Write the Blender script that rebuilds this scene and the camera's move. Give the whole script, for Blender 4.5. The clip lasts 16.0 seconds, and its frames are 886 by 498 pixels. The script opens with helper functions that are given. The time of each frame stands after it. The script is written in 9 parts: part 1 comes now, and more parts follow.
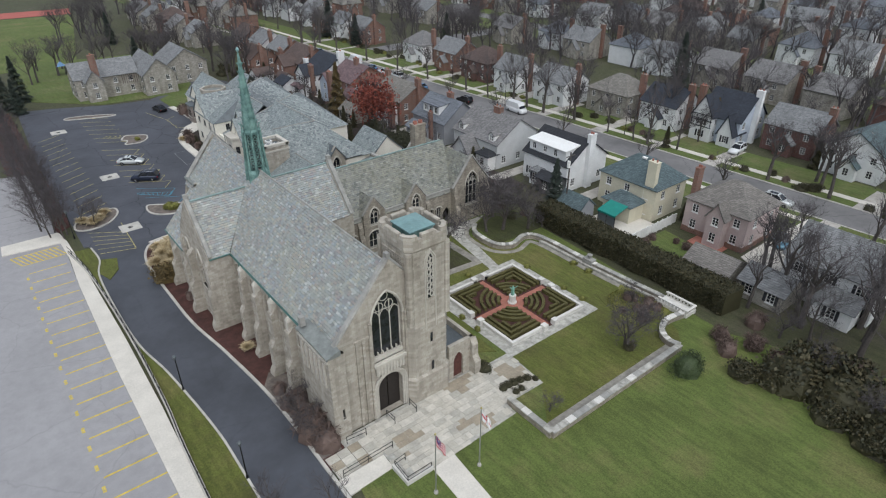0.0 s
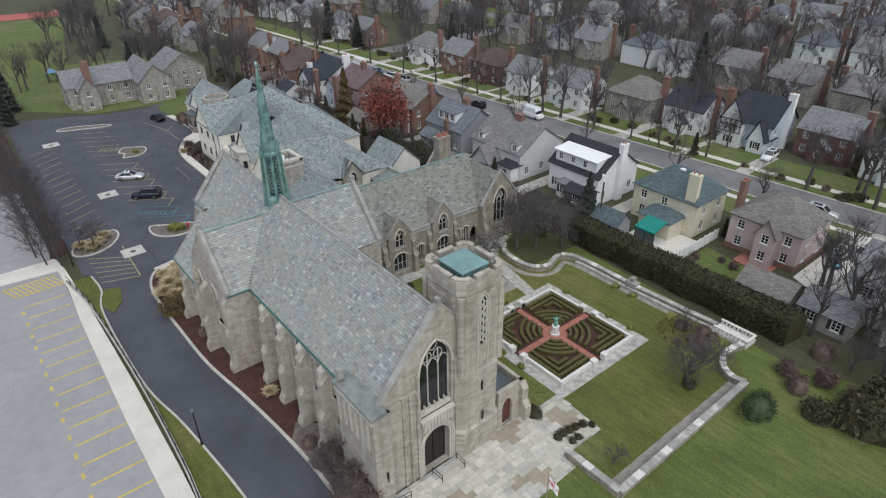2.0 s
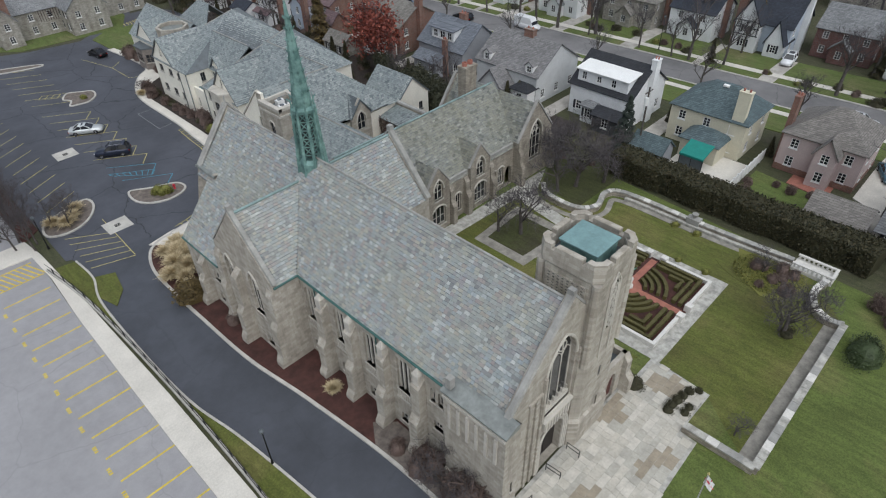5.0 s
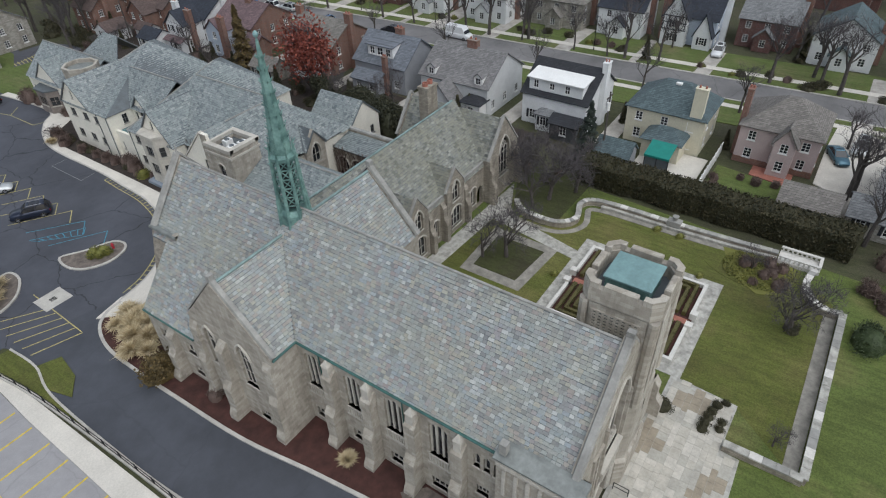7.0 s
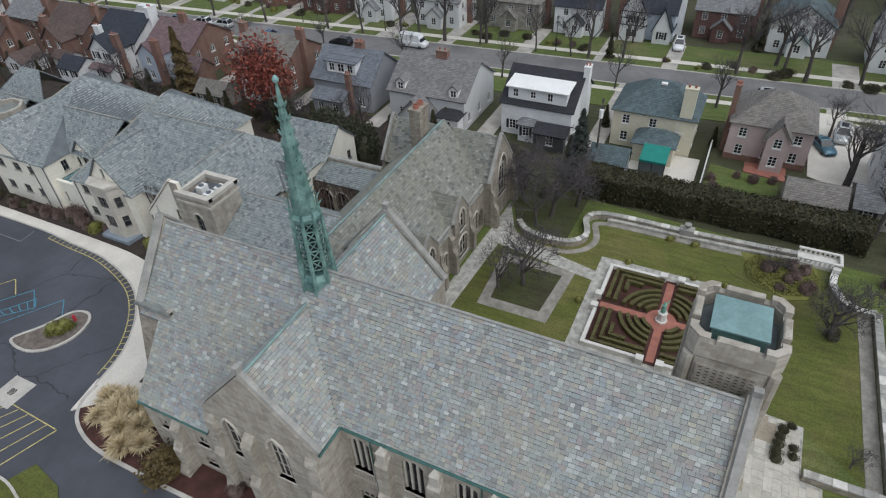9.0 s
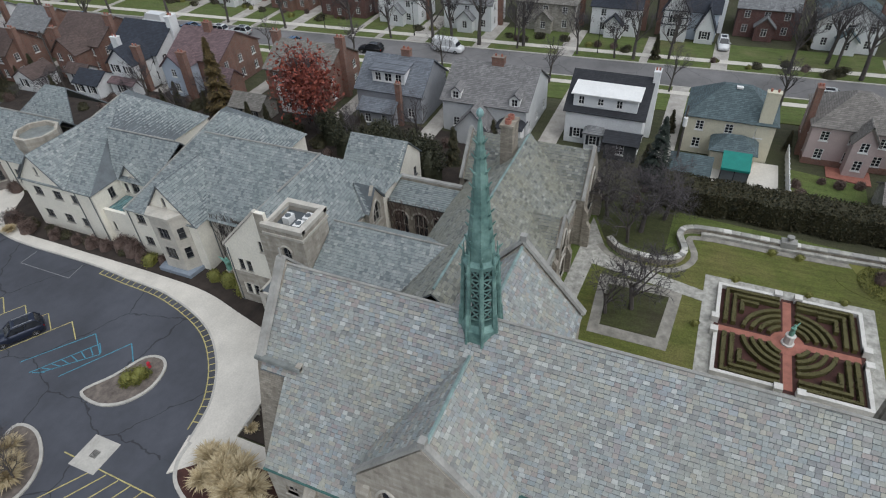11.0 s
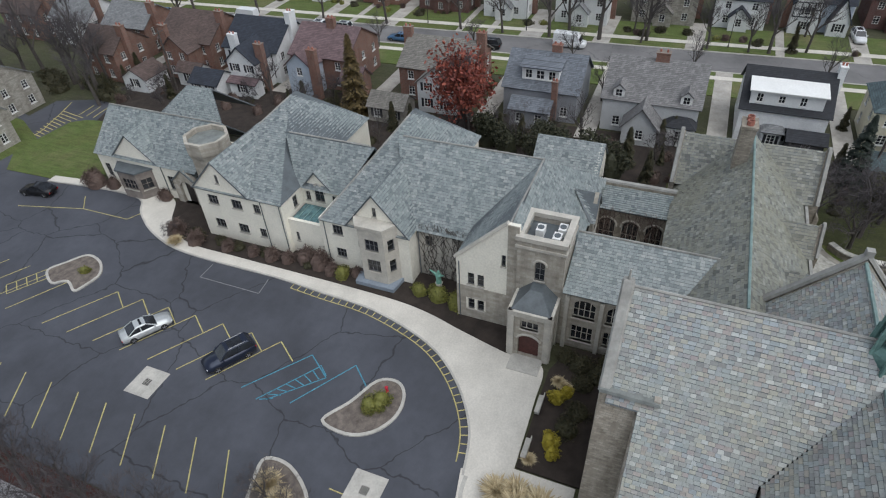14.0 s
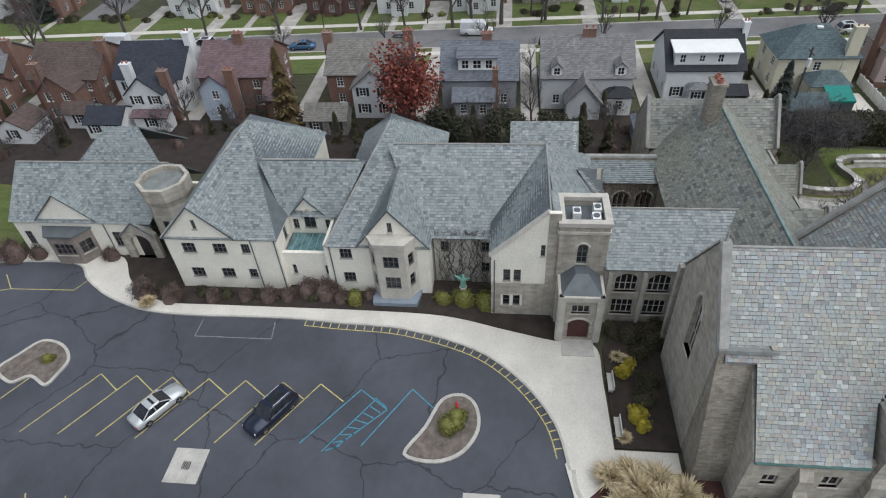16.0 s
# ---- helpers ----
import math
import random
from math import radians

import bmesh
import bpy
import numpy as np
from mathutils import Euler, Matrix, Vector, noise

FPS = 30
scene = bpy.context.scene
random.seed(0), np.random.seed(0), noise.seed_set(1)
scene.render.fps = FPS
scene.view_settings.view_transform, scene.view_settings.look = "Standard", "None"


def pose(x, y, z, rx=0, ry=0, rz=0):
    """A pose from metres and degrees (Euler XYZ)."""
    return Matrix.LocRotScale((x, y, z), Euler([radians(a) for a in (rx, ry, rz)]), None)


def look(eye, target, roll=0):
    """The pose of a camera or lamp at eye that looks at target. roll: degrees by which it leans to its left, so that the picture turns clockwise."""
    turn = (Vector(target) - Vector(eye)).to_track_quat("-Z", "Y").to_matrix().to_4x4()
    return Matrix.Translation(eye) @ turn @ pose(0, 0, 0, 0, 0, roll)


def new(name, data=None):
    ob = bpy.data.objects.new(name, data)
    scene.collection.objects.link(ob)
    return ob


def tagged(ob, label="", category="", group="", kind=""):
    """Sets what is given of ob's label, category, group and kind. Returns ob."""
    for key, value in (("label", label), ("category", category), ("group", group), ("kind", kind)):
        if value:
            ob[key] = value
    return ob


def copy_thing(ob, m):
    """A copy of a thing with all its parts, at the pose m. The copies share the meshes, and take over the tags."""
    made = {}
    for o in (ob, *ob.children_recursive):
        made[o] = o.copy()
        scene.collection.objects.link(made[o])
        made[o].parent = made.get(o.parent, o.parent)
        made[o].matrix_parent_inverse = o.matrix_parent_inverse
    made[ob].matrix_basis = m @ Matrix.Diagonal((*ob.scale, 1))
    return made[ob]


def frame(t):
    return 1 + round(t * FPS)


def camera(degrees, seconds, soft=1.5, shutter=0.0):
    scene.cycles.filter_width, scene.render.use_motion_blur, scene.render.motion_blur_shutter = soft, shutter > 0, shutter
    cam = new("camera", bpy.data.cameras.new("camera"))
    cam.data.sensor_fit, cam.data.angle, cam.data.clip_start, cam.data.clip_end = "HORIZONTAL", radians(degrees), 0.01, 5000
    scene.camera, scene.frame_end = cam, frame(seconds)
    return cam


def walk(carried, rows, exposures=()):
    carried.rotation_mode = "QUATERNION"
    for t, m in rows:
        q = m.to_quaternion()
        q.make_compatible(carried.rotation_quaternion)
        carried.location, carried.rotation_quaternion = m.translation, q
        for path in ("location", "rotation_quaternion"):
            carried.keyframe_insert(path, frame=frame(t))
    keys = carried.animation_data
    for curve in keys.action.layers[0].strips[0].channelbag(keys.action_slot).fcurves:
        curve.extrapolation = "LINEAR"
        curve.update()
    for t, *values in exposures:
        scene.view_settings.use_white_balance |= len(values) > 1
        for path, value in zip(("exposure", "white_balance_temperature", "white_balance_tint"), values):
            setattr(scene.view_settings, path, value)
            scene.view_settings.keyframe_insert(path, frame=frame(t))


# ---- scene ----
cam = camera(71.9, 16.0, 1.15)
METRES, EYE, TILT, LEAN, TURN = 97.6, 45.0, 0.0, 0.0, -38.0
ROWS = [
    (0.0, 0.0, 0.0, 0.0, -0.13, -29.98, 0.22),
    (0.5, -0.0066, 0.0186, 0.0003, -0.05, -30.04, 0.28),
    (1.0, -0.0182, 0.0379, 0.0004, -0.0, -30.13, 0.35),
    (1.5, -0.0333, 0.0568, 0.0002, -0.55, -30.21, 0.46),
    (2.0, -0.0512, 0.0764, -0.0003, -1.1, -30.29, 0.55),
    (2.5, -0.0705, 0.0962, -0.0011, -2.7, -30.36, 0.76),
    (3.0, -0.0909, 0.1165, -0.0018, -4.76, -30.47, 0.95),
    (3.5, -0.1127, 0.1339, -0.0059, -5.72, -31.17, 1.07),
    (3.7, -0.1206, 0.1425, -0.0052, -5.9, -36.0, 1.08),
    (4.0, -0.1325, 0.1553, -0.0042, -6.15, -38.58, 1.08),
    (6.5, -0.2163, 0.2412, -0.0049, -14.73, -38.58, 1.67),
    (7.0, -0.2289, 0.2611, -0.0052, -17.89, -38.62, 1.87),
    (7.5, -0.24, 0.2831, -0.0052, -20.2, -38.71, 1.97),
    (8.0, -0.2511, 0.3069, -0.0059, -22.57, -38.83, 2.11),
    (10.5, -0.3439, 0.4407, -0.0069, -28.83, -39.41, 2.43),
    (11.0, -0.3704, 0.4658, -0.0074, -29.16, -39.47, 2.43),
    (11.5, -0.3989, 0.4899, -0.0078, -29.27, -39.61, 2.41),
    (12.0, -0.4279, 0.5152, -0.0083, -29.46, -39.73, 2.43),
    (12.5, -0.458, 0.5407, -0.009, -29.52, -39.79, 2.44),
    (13.0, -0.49, 0.5671, -0.0094, -29.62, -39.88, 2.45),
    (13.5, -0.5239, 0.5943, -0.0096, -29.58, -39.94, 2.44),
    (14.0, -0.5563, 0.621, -0.0103, -29.95, -40.04, 2.55),
    (14.5, -0.5871, 0.6472, -0.0113, -32.95, -40.2, 2.73),
    (15.0, -0.6169, 0.6739, -0.0113, -38.73, -40.54, 2.88),
    (15.5, -0.6432, 0.7024, -0.0104, -44.07, -40.9, 2.88),
    (16.0, -0.6655, 0.7316, -0.01, -46.74, -41.08, 2.84),
]
walk(cam, [(t, pose(0, 0, EYE, TILT, LEAN, TURN) @ pose(METRES * x, METRES * y, METRES * z, 90 + pitch, roll, yaw)) for t, x, y, z, yaw, pitch, roll in ROWS],
     exposures=[(0.0, 0.06), (4.0, 0.0), (8.0, -0.06), (11.0, -0.1), (13.0, -0.03), (15.0, -0.02), (16.0, 0.1)])

# ---- world and light: an overcast winter day ----
world = bpy.data.worlds.new("sky_world")
scene.world = world
world.use_nodes = True
wn = world.node_tree.nodes
sky = wn.new("ShaderNodeTexSky")
sky.sky_type = "NISHITA"
sky.sun_disc = False
sky.sun_elevation, sky.sun_rotation = radians(38), radians(200)
sky.dust_density, sky.air_density, sky.ozone_density = 1.0, 1.0, 1.5
grey = wn.new("ShaderNodeHueSaturation")
grey.inputs["Saturation"].default_value = 0.5
world.node_tree.links.new(sky.outputs[0], grey.inputs["Color"])
world.node_tree.links.new(grey.outputs[0], wn["Background"].inputs["Color"])
wn["Background"].inputs["Strength"].default_value = 0.15
sun = bpy.data.lights.new("sun", "SUN")
sun.energy, sun.angle, sun.color = 2.4, radians(70), (0.955, 0.985, 1.0)
new("sun", sun).matrix_basis = look((0, 0, 80), (13, 27, 0))


# ---- materials ----
def nodes_of(name):
    m = bpy.data.materials.new(name)
    m.use_nodes = True
    nt = m.node_tree
    return m, nt, nt.nodes["Principled BSDF"]


def link(nt, a, b):
    nt.links.new(a, b)


def noise_node(nt, vec, scale, detail=4.0, rough=0.6):
    n = nt.nodes.new("ShaderNodeTexNoise")
    n.inputs["Scale"].default_value, n.inputs["Detail"].default_value, n.inputs["Roughness"].default_value = scale, detail, rough
    if vec is not None:
        link(nt, vec, n.inputs["Vector"])
    return n.outputs["Fac"]


def ramp(nt, fac, stops):
    r = nt.nodes.new("ShaderNodeValToRGB")
    e = r.color_ramp.elements
    while len(e) < len(stops):
        e.new(0.5)
    for k, (p, c) in zip(e, stops):
        k.position, k.color = p, (*c, 1)
    link(nt, fac, r.inputs["Fac"])
    return r.outputs["Color"]


def mixc(nt, a, b, fac, mode="MIX"):
    m = nt.nodes.new("ShaderNodeMix")
    m.data_type, m.blend_type = "RGBA", mode
    for v, s in ((fac, m.inputs[0]), (a, m.inputs[6]), (b, m.inputs[7])):
        if isinstance(v, (int, float)):
            s.default_value = v
        elif isinstance(v, tuple):
            s.default_value = (*v, 1)
        else:
            link(nt, v, s)
    return m.outputs[2]


def place(nt):
    return nt.nodes.new("ShaderNodeNewGeometry").outputs["Position"]


def bump(nt, bsdf, height, strength, dist=0.02):
    b = nt.nodes.new("ShaderNodeBump")
    b.inputs["Strength"].default_value, b.inputs["Distance"].default_value = strength, dist
    link(nt, height, b.inputs["Height"])
    link(nt, b.outputs[0], bsdf.inputs["Normal"])


def shade(c, k):
    return tuple(min(1, v * k) for v in c)


def plain(name, base, rough=0.8, var=0.18, big=0.4, fine=9.0, metal=0.0, strength=0.3, tint=None):
    """A surface with stains at one scale and grain at another."""
    m, nt, b = nodes_of(name)
    p = place(nt)
    c1 = ramp(nt, noise_node(nt, p, big), [(0.3, shade(base, 1 - var)), (0.7, tint or shade(base, 1 + var))])
    c2 = mixc(nt, c1, ramp(nt, noise_node(nt, p, fine), [(0.3, (0.62,) * 3), (0.7, (1.0,) * 3)]), 0.45, "MULTIPLY")
    link(nt, c2, b.inputs["Base Color"])
    b.inputs["Roughness"].default_value, b.inputs["Metallic"].default_value = rough, metal
    bump(nt, b, noise_node(nt, p, fine * 1.7), strength)
    return m


def masonry(name, stops, mortar, width, height, gap=0.012, dirt=0.5, rough=0.9, strength=0.5):
    """Coursed stone or brick on upright walls that run along x or y."""
    m, nt, b = nodes_of(name)
    p = place(nt)
    sep = nt.nodes.new("ShaderNodeSeparateXYZ")
    link(nt, p, sep.inputs[0])
    add = nt.nodes.new("ShaderNodeMath")
    link(nt, sep.outputs[0], add.inputs[0]), link(nt, sep.outputs[1], add.inputs[1])
    com = nt.nodes.new("ShaderNodeCombineXYZ")
    link(nt, add.outputs[0], com.inputs[0]), link(nt, sep.outputs[2], com.inputs[1])
    br = nt.nodes.new("ShaderNodeTexBrick")
    br.inputs["Scale"].default_value, br.inputs["Brick Width"].default_value, br.inputs["Row Height"].default_value = 1.0, width, height
    br.inputs["Mortar Size"].default_value, br.inputs["Mortar Smooth"].default_value, br.inputs["Bias"].default_value = gap, 0.3, 0.0
    br.inputs["Color1"].default_value, br.inputs["Color2"].default_value, br.inputs["Mortar"].default_value = (0, 0, 0, 1), (1, 1, 1, 1), (0.5, 0.5, 0.5, 1)
    link(nt, com.outputs[0], br.inputs["Vector"])
    blot = noise_node(nt, p, 0.9, 5)
    mix = nt.nodes.new("ShaderNodeMix")
    mix.inputs[0].default_value = 0.68
    link(nt, br.outputs["Color"], mix.inputs[2]), link(nt, blot, mix.inputs[3])
    c = ramp(nt, mix.outputs[0], stops)
    c = mixc(nt, c, mortar, br.outputs["Fac"])
    # rain streaks, longer than wide
    st = nt.nodes.new("ShaderNodeMapping")
    st.inputs["Scale"].default_value = (1.1, 1.1, 0.16)
    link(nt, p, st.inputs["Vector"])
    c = mixc(nt, c, ramp(nt, noise_node(nt, st.outputs[0], 1.0, 6, 0.7), [(0.36, (0.42, 0.395, 0.36)), (0.6, (1, 1, 1))]), dirt, "MULTIPLY")
    c = mixc(nt, c, ramp(nt, noise_node(nt, p, 14), [(0.3, (0.7,) * 3), (0.7, (1,) * 3)]), 0.4, "MULTIPLY")
    link(nt, c, b.inputs["Base Color"])
    b.inputs["Roughness"].default_value = rough
    inv = nt.nodes.new("ShaderNodeMath")
    inv.operation = "SUBTRACT"
    link(nt, noise_node(nt, p, 11), inv.inputs[0]), link(nt, br.outputs["Fac"], inv.inputs[1])
    bump(nt, b, inv.outputs[0], strength, 0.03)
    return m


def slate_material(name, stops, lichen, amount, by_object=False):
    m, nt, b = nodes_of(name)
    p = place(nt)
    rnd = nt.nodes.new("ShaderNodeObjectInfo").outputs["Random"] if by_object else nt.nodes.new("ShaderNodeNewGeometry").outputs["Random Per Island"]
    c = ramp(nt, rnd, stops)
    c = mixc(nt, c, lichen, ramp(nt, noise_node(nt, p, 0.22, 6, 0.7), [(0.42, (0, 0, 0)), (0.7, (amount,) * 3)]))
    c = mixc(nt, c, ramp(nt, noise_node(nt, p, 7, 5), [(0.3, (0.66,) * 3), (0.68, (1,) * 3)]), 0.6, "MULTIPLY")
    link(nt, c, b.inputs["Base Color"])
    b.inputs["Roughness"].default_value = 0.5
    bump(nt, b, noise_node(nt, p, 18), 0.35)
    return m


def grass_material(name, a, b_, c_, stripe=0.0):
    m, nt, b = nodes_of(name)
    p = place(nt)
    c = ramp(nt, noise_node(nt, p, 0.10, 6, 0.65), [(0.3, a), (0.5, b_), (0.7, c_)])
    st = nt.nodes.new("ShaderNodeMapping")
    st.inputs["Rotation"].default_value, st.inputs["Scale"].default_value = (0, 0, 0.9), (1.6, 0.3, 1)
    link(nt, p, st.inputs["Vector"])
    c = mixc(nt, c, ramp(nt, noise_node(nt, st.outputs[0], 1.0, 5, 0.7), [(0.38, (0.5, 0.52, 0.42)), (0.62, (1, 1, 1))]), 0.6, "MULTIPLY")
    c = mixc(nt, c, ramp(nt, noise_node(nt, p, 6, 6, 0.75), [(0.36, (0.38, 0.4, 0.34)), (0.64, (1, 1, 1))]), 0.75, "MULTIPLY")
    link(nt, c, b.inputs["Base Color"])
    b.inputs["Roughness"].default_value = 0.95
    bump(nt, b, noise_node(nt, p, 12, 6), 0.8, 0.05)
    return m


def asphalt_material(name, base, crack=0.5, var=0.28):
    m, nt, b = nodes_of(name)
    p = place(nt)
    c = ramp(nt, noise_node(nt, p, 0.12, 6, 0.6), [(0.3, shade(base, 1 - var)), (0.7, shade(base, 1 + var))])
    c = mixc(nt, c, ramp(nt, noise_node(nt, p, 0.9, 6, 0.7), [(0.3, (0.72,) * 3), (0.6, (1,) * 3)]), 0.5, "MULTIPLY")
    c = mixc(nt, c, ramp(nt, noise_node(nt, p, 30, 3), [(0.3, (0.7,) * 3), (0.7, (1,) * 3)]), 0.4, "MULTIPLY")
    # wandering cracks between large slabs
    wob = nt.nodes.new("ShaderNodeTexNoise")
    wob.inputs["Scale"].default_value = 0.7
    link(nt, p, wob.inputs["Vector"])
    off = nt.nodes.new("ShaderNodeVectorMath")
    off.operation = "MULTIPLY_ADD"
    link(nt, wob.outputs["Color"], off.inputs[0])
    off.inputs[1].default_value = (1.2, 1.2, 0)
    link(nt, p, off.inputs[2])
    vo = nt.nodes.new("ShaderNodeTexVoronoi")
    vo.feature = "DISTANCE_TO_EDGE"
    vo.inputs["Scale"].default_value = 0.1
    link(nt, off.outputs[0], vo.inputs["Vector"])
    c = mixc(nt, c, ramp(nt, vo.outputs["Distance"], [(0.002, (1 - crack,) * 3), (0.008, (1, 1, 1))]), 1.0, "MULTIPLY")
    link(nt, c, b.inputs["Base Color"])
    b.inputs["Roughness"].default_value = 0.75
    bump(nt, b, noise_node(nt, p, 40), 0.3)
    return m


def leaf_material(name, stops, rough=0.7):
    m, nt, b = nodes_of(name)
    rnd = nt.nodes.new("ShaderNodeNewGeometry").outputs["Random Per Island"]
    c = ramp(nt, rnd, stops)
    c = mixc(nt, c, ramp(nt, noise_node(nt, place(nt), 1.2), [(0.3, (0.55,) * 3), (0.7, (1,) * 3)]), 0.6, "MULTIPLY")
    link(nt, c, b.inputs["Base Color"])
    b.inputs["Roughness"].default_value = rough
    return m


def glass_material(name, base, rough=0.08):
    m, nt, b = nodes_of(name)
    c = ramp(nt, noise_node(nt, place(nt), 1.3, 3), [(0.3, shade(base, 0.5)), (0.7, shade(base, 1.5))])
    link(nt, c, b.inputs["Base Color"])
    b.inputs["Roughness"].default_value = rough
    b.inputs["IOR"].default_value = 1.5
    return m


STONE = masonry("limestone", [(0.2, (0.29, 0.262, 0.22)), (0.42, (0.39, 0.355, 0.30)), (0.6, (0.46, 0.425, 0.365)), (0.85, (0.54, 0.505, 0.445))], (0.38, 0.35, 0.305), 0.62, 0.3, dirt=0.4)
RUBBLE = masonry("brown_rubble", [(0.15, (0.18, 0.16, 0.13)), (0.45, (0.31, 0.275, 0.225)), (0.65, (0.40, 0.36, 0.30)), (0.85, (0.48, 0.44, 0.37))], (0.29, 0.26, 0.22), 0.45, 0.17, 0.02, dirt=0.5, strength=0.8)
TRIM = plain("carved_stone_trim", (0.50, 0.47, 0.415), 0.85, 0.15, 0.8, 6)
COPING = plain("weathered_coping", (0.30, 0.295, 0.275), 0.85, 0.25, 0.7, 5)
STUCCO = plain("cream_stucco", (0.8, 0.765, 0.67), 0.9, 0.07, 0.5, 5, strength=0.15)
COPPER = plain("green_copper", (0.10, 0.225, 0.21), 0.55, 0.4, 1.1, 4, metal=0.15, tint=(0.23, 0.385, 0.35))
COPPERFLAT = plain("blue_green_copper", (0.20, 0.33, 0.33), 0.5, 0.2, 0.6, 5, metal=0.15)
RIDGECOPPER = plain("dull_green_ridge_copper", (0.19, 0.27, 0.26), 0.6, 0.3, 1.0, 5)
STAIN = plain("blackened_copper", (0.028, 0.04, 0.042), 0.6, 0.3, 2, 8)
GUTTER = plain("green_gutter", (0.045, 0.12, 0.108), 0.5, 0.25, 1.5, 5)
LEDGE = plain("grey_green_lead", (0.2, 0.215, 0.205), 0.5, 0.3, 0.9, 5)
WALLPALE = plain("pale_cut_stone", (0.62, 0.60, 0.56), 0.85, 0.12, 0.8, 6)
PLINTH = plain("blue_grey_slab", (0.24, 0.28, 0.33), 0.7, 0.15, 0.8, 6)
LEAD = plain("dark_lead", (0.10, 0.115, 0.125), 0.5, 0.2, 1, 6)
SLATE = slate_material("church_slates", [(0.0, (0.185, 0.195, 0.2)), (0.12, (0.25, 0.255, 0.255)), (0.3, (0.32, 0.34, 0.325)), (0.45, (0.245, 0.285, 0.295)), (0.6, (0.36, 0.355, 0.30)), (0.74, (0.29, 0.25, 0.245)), (0.86, (0.27, 0.31, 0.33)), (1.0, (0.46, 0.47, 0.455))], (0.315, 0.31, 0.24), 0.5)
SLATEOBJ = slate_material("church_slates_loose", [(0.0, (0.185, 0.195, 0.2)), (0.12, (0.25, 0.255, 0.255)), (0.3, (0.32, 0.34, 0.325)), (0.45, (0.245, 0.285, 0.295)), (0.6, (0.36, 0.355, 0.30)), (0.74, (0.29, 0.25, 0.245)), (0.86, (0.27, 0.31, 0.33)), (1.0, (0.46, 0.47, 0.455))], (0.315, 0.31, 0.24), 0.5, True)
SLATECHAPEL = slate_material("chapel_slates", [(0.0, (0.09, 0.093, 0.088)), (0.3, (0.2, 0.206, 0.18)), (0.6, (0.25, 0.25, 0.21)), (0.85, (0.18, 0.192, 0.18)), (1.0, (0.32, 0.322, 0.285))], (0.235, 0.225, 0.155), 0.6)
SLATEHALL = slate_material("hall_slates", [(0.0, (0.115, 0.135, 0.145)), (0.15, (0.165, 0.19, 0.197)), (0.4, (0.24, 0.27, 0.272)), (0.6, (0.285, 0.31, 0.305)), (0.8, (0.2, 0.232, 0.237)), (1.0, (0.36, 0.375, 0.365))], (0.23, 0.272, 0.262), 0.55)
GLASS = glass_material("dark_window_glass", (0.018, 0.02, 0.024))
SKYGLASS = glass_material("skylight_glass", (0.10, 0.18, 0.19), 0.15)
WOOD = plain("dark_door_wood", (0.02, 0.015, 0.013), 0.6, 0.3, 3, 12)
REDDOOR = plain("red_brown_door", (0.09, 0.03, 0.025), 0.6, 0.3, 3, 12)
ASPHALT = asphalt_material("dark_asphalt", (0.065, 0.069, 0.084), 0.65)
DRIVE = asphalt_material("drive_asphalt", (0.062, 0.067, 0.081), 0.1)
STREET = asphalt_material("street_asphalt", (0.17, 0.165, 0.165), 0.35)
WESTLOT = asphalt_material("pale_lot_surface", (0.31, 0.303, 0.31), 0.12, 0.07)
CONCRETE = plain("pale_concrete", (0.61, 0.575, 0.515), 0.9, 0.1, 0.35, 6)
KERB = plain("kerb_concrete", (0.46, 0.44, 0.40), 0.9, 0.18, 0.8, 6)
PAVER = plain("grey_path_stone", (0.37, 0.36, 0.325), 0.9, 0.38, 1.4, 4)
BRICKPATH = plain("red_brick_path", (0.34, 0.135, 0.10), 0.9, 0.2, 1.5, 10)
MULCH = plain("red_brown_mulch", (0.062, 0.024, 0.019), 0.95, 0.4, 0.9, 14, strength=1.0)
CHIPS = plain("grey_brown_bark_chips", (0.15, 0.125, 0.108), 0.95, 0.4, 1.5, 9, strength=1.0)
EARTH = plain("brown_bed_earth", (0.034, 0.025, 0.02), 0.95, 0.4, 0.9, 12, strength=1.0)
GRASS = grass_material("garden_grass", (0.115, 0.105, 0.03), (0.128, 0.147, 0.028), (0.2, 0.178, 0.06))
FIELD = grass_material("lawn_grass", (0.1, 0.125, 0.028), (0.13, 0.172, 0.04), (0.205, 0.19, 0.074))
# mossy earth, with the shade under trees darkened into its colours
MOSSSHADE = grass_material("shaded_mossy_earth", (0.05, 0.045, 0.022), (0.075, 0.085, 0.026), (0.06, 0.05, 0.03))
TOWNGRASS = grass_material("town_ground", (0.075, 0.066, 0.047), (0.078, 0.083, 0.038), (0.11, 0.095, 0.068))
YARD = grass_material("front_lawn_grass", (0.15, 0.155, 0.05), (0.12, 0.165, 0.04), (0.2, 0.19, 0.085))
YELLOW = plain("yellow_line_paint", (0.46, 0.40, 0.16), 0.8, 0.3, 2, 8)
YELLOWWEST = plain("strong_yellow_paint", (0.62, 0.46, 0.05), 0.8, 0.25, 2, 8)
WALKDARK = plain("stained_walk_stone", (0.25, 0.235, 0.205), 0.9, 0.35, 0.9, 5)
WHITELINE = plain("faded_white_paint", (0.2, 0.205, 0.21), 0.8, 0.3, 2, 8)
BLUELINE = plain("blue_line_paint", (0.06, 0.24, 0.33), 0.8, 0.3, 2, 8)
BARK = plain("grey_bark", (0.085, 0.074, 0.067), 0.95, 0.3, 2, 12)
BARKPALE = plain("pale_bark", (0.34, 0.31, 0.29), 0.95, 0.25, 2, 12)
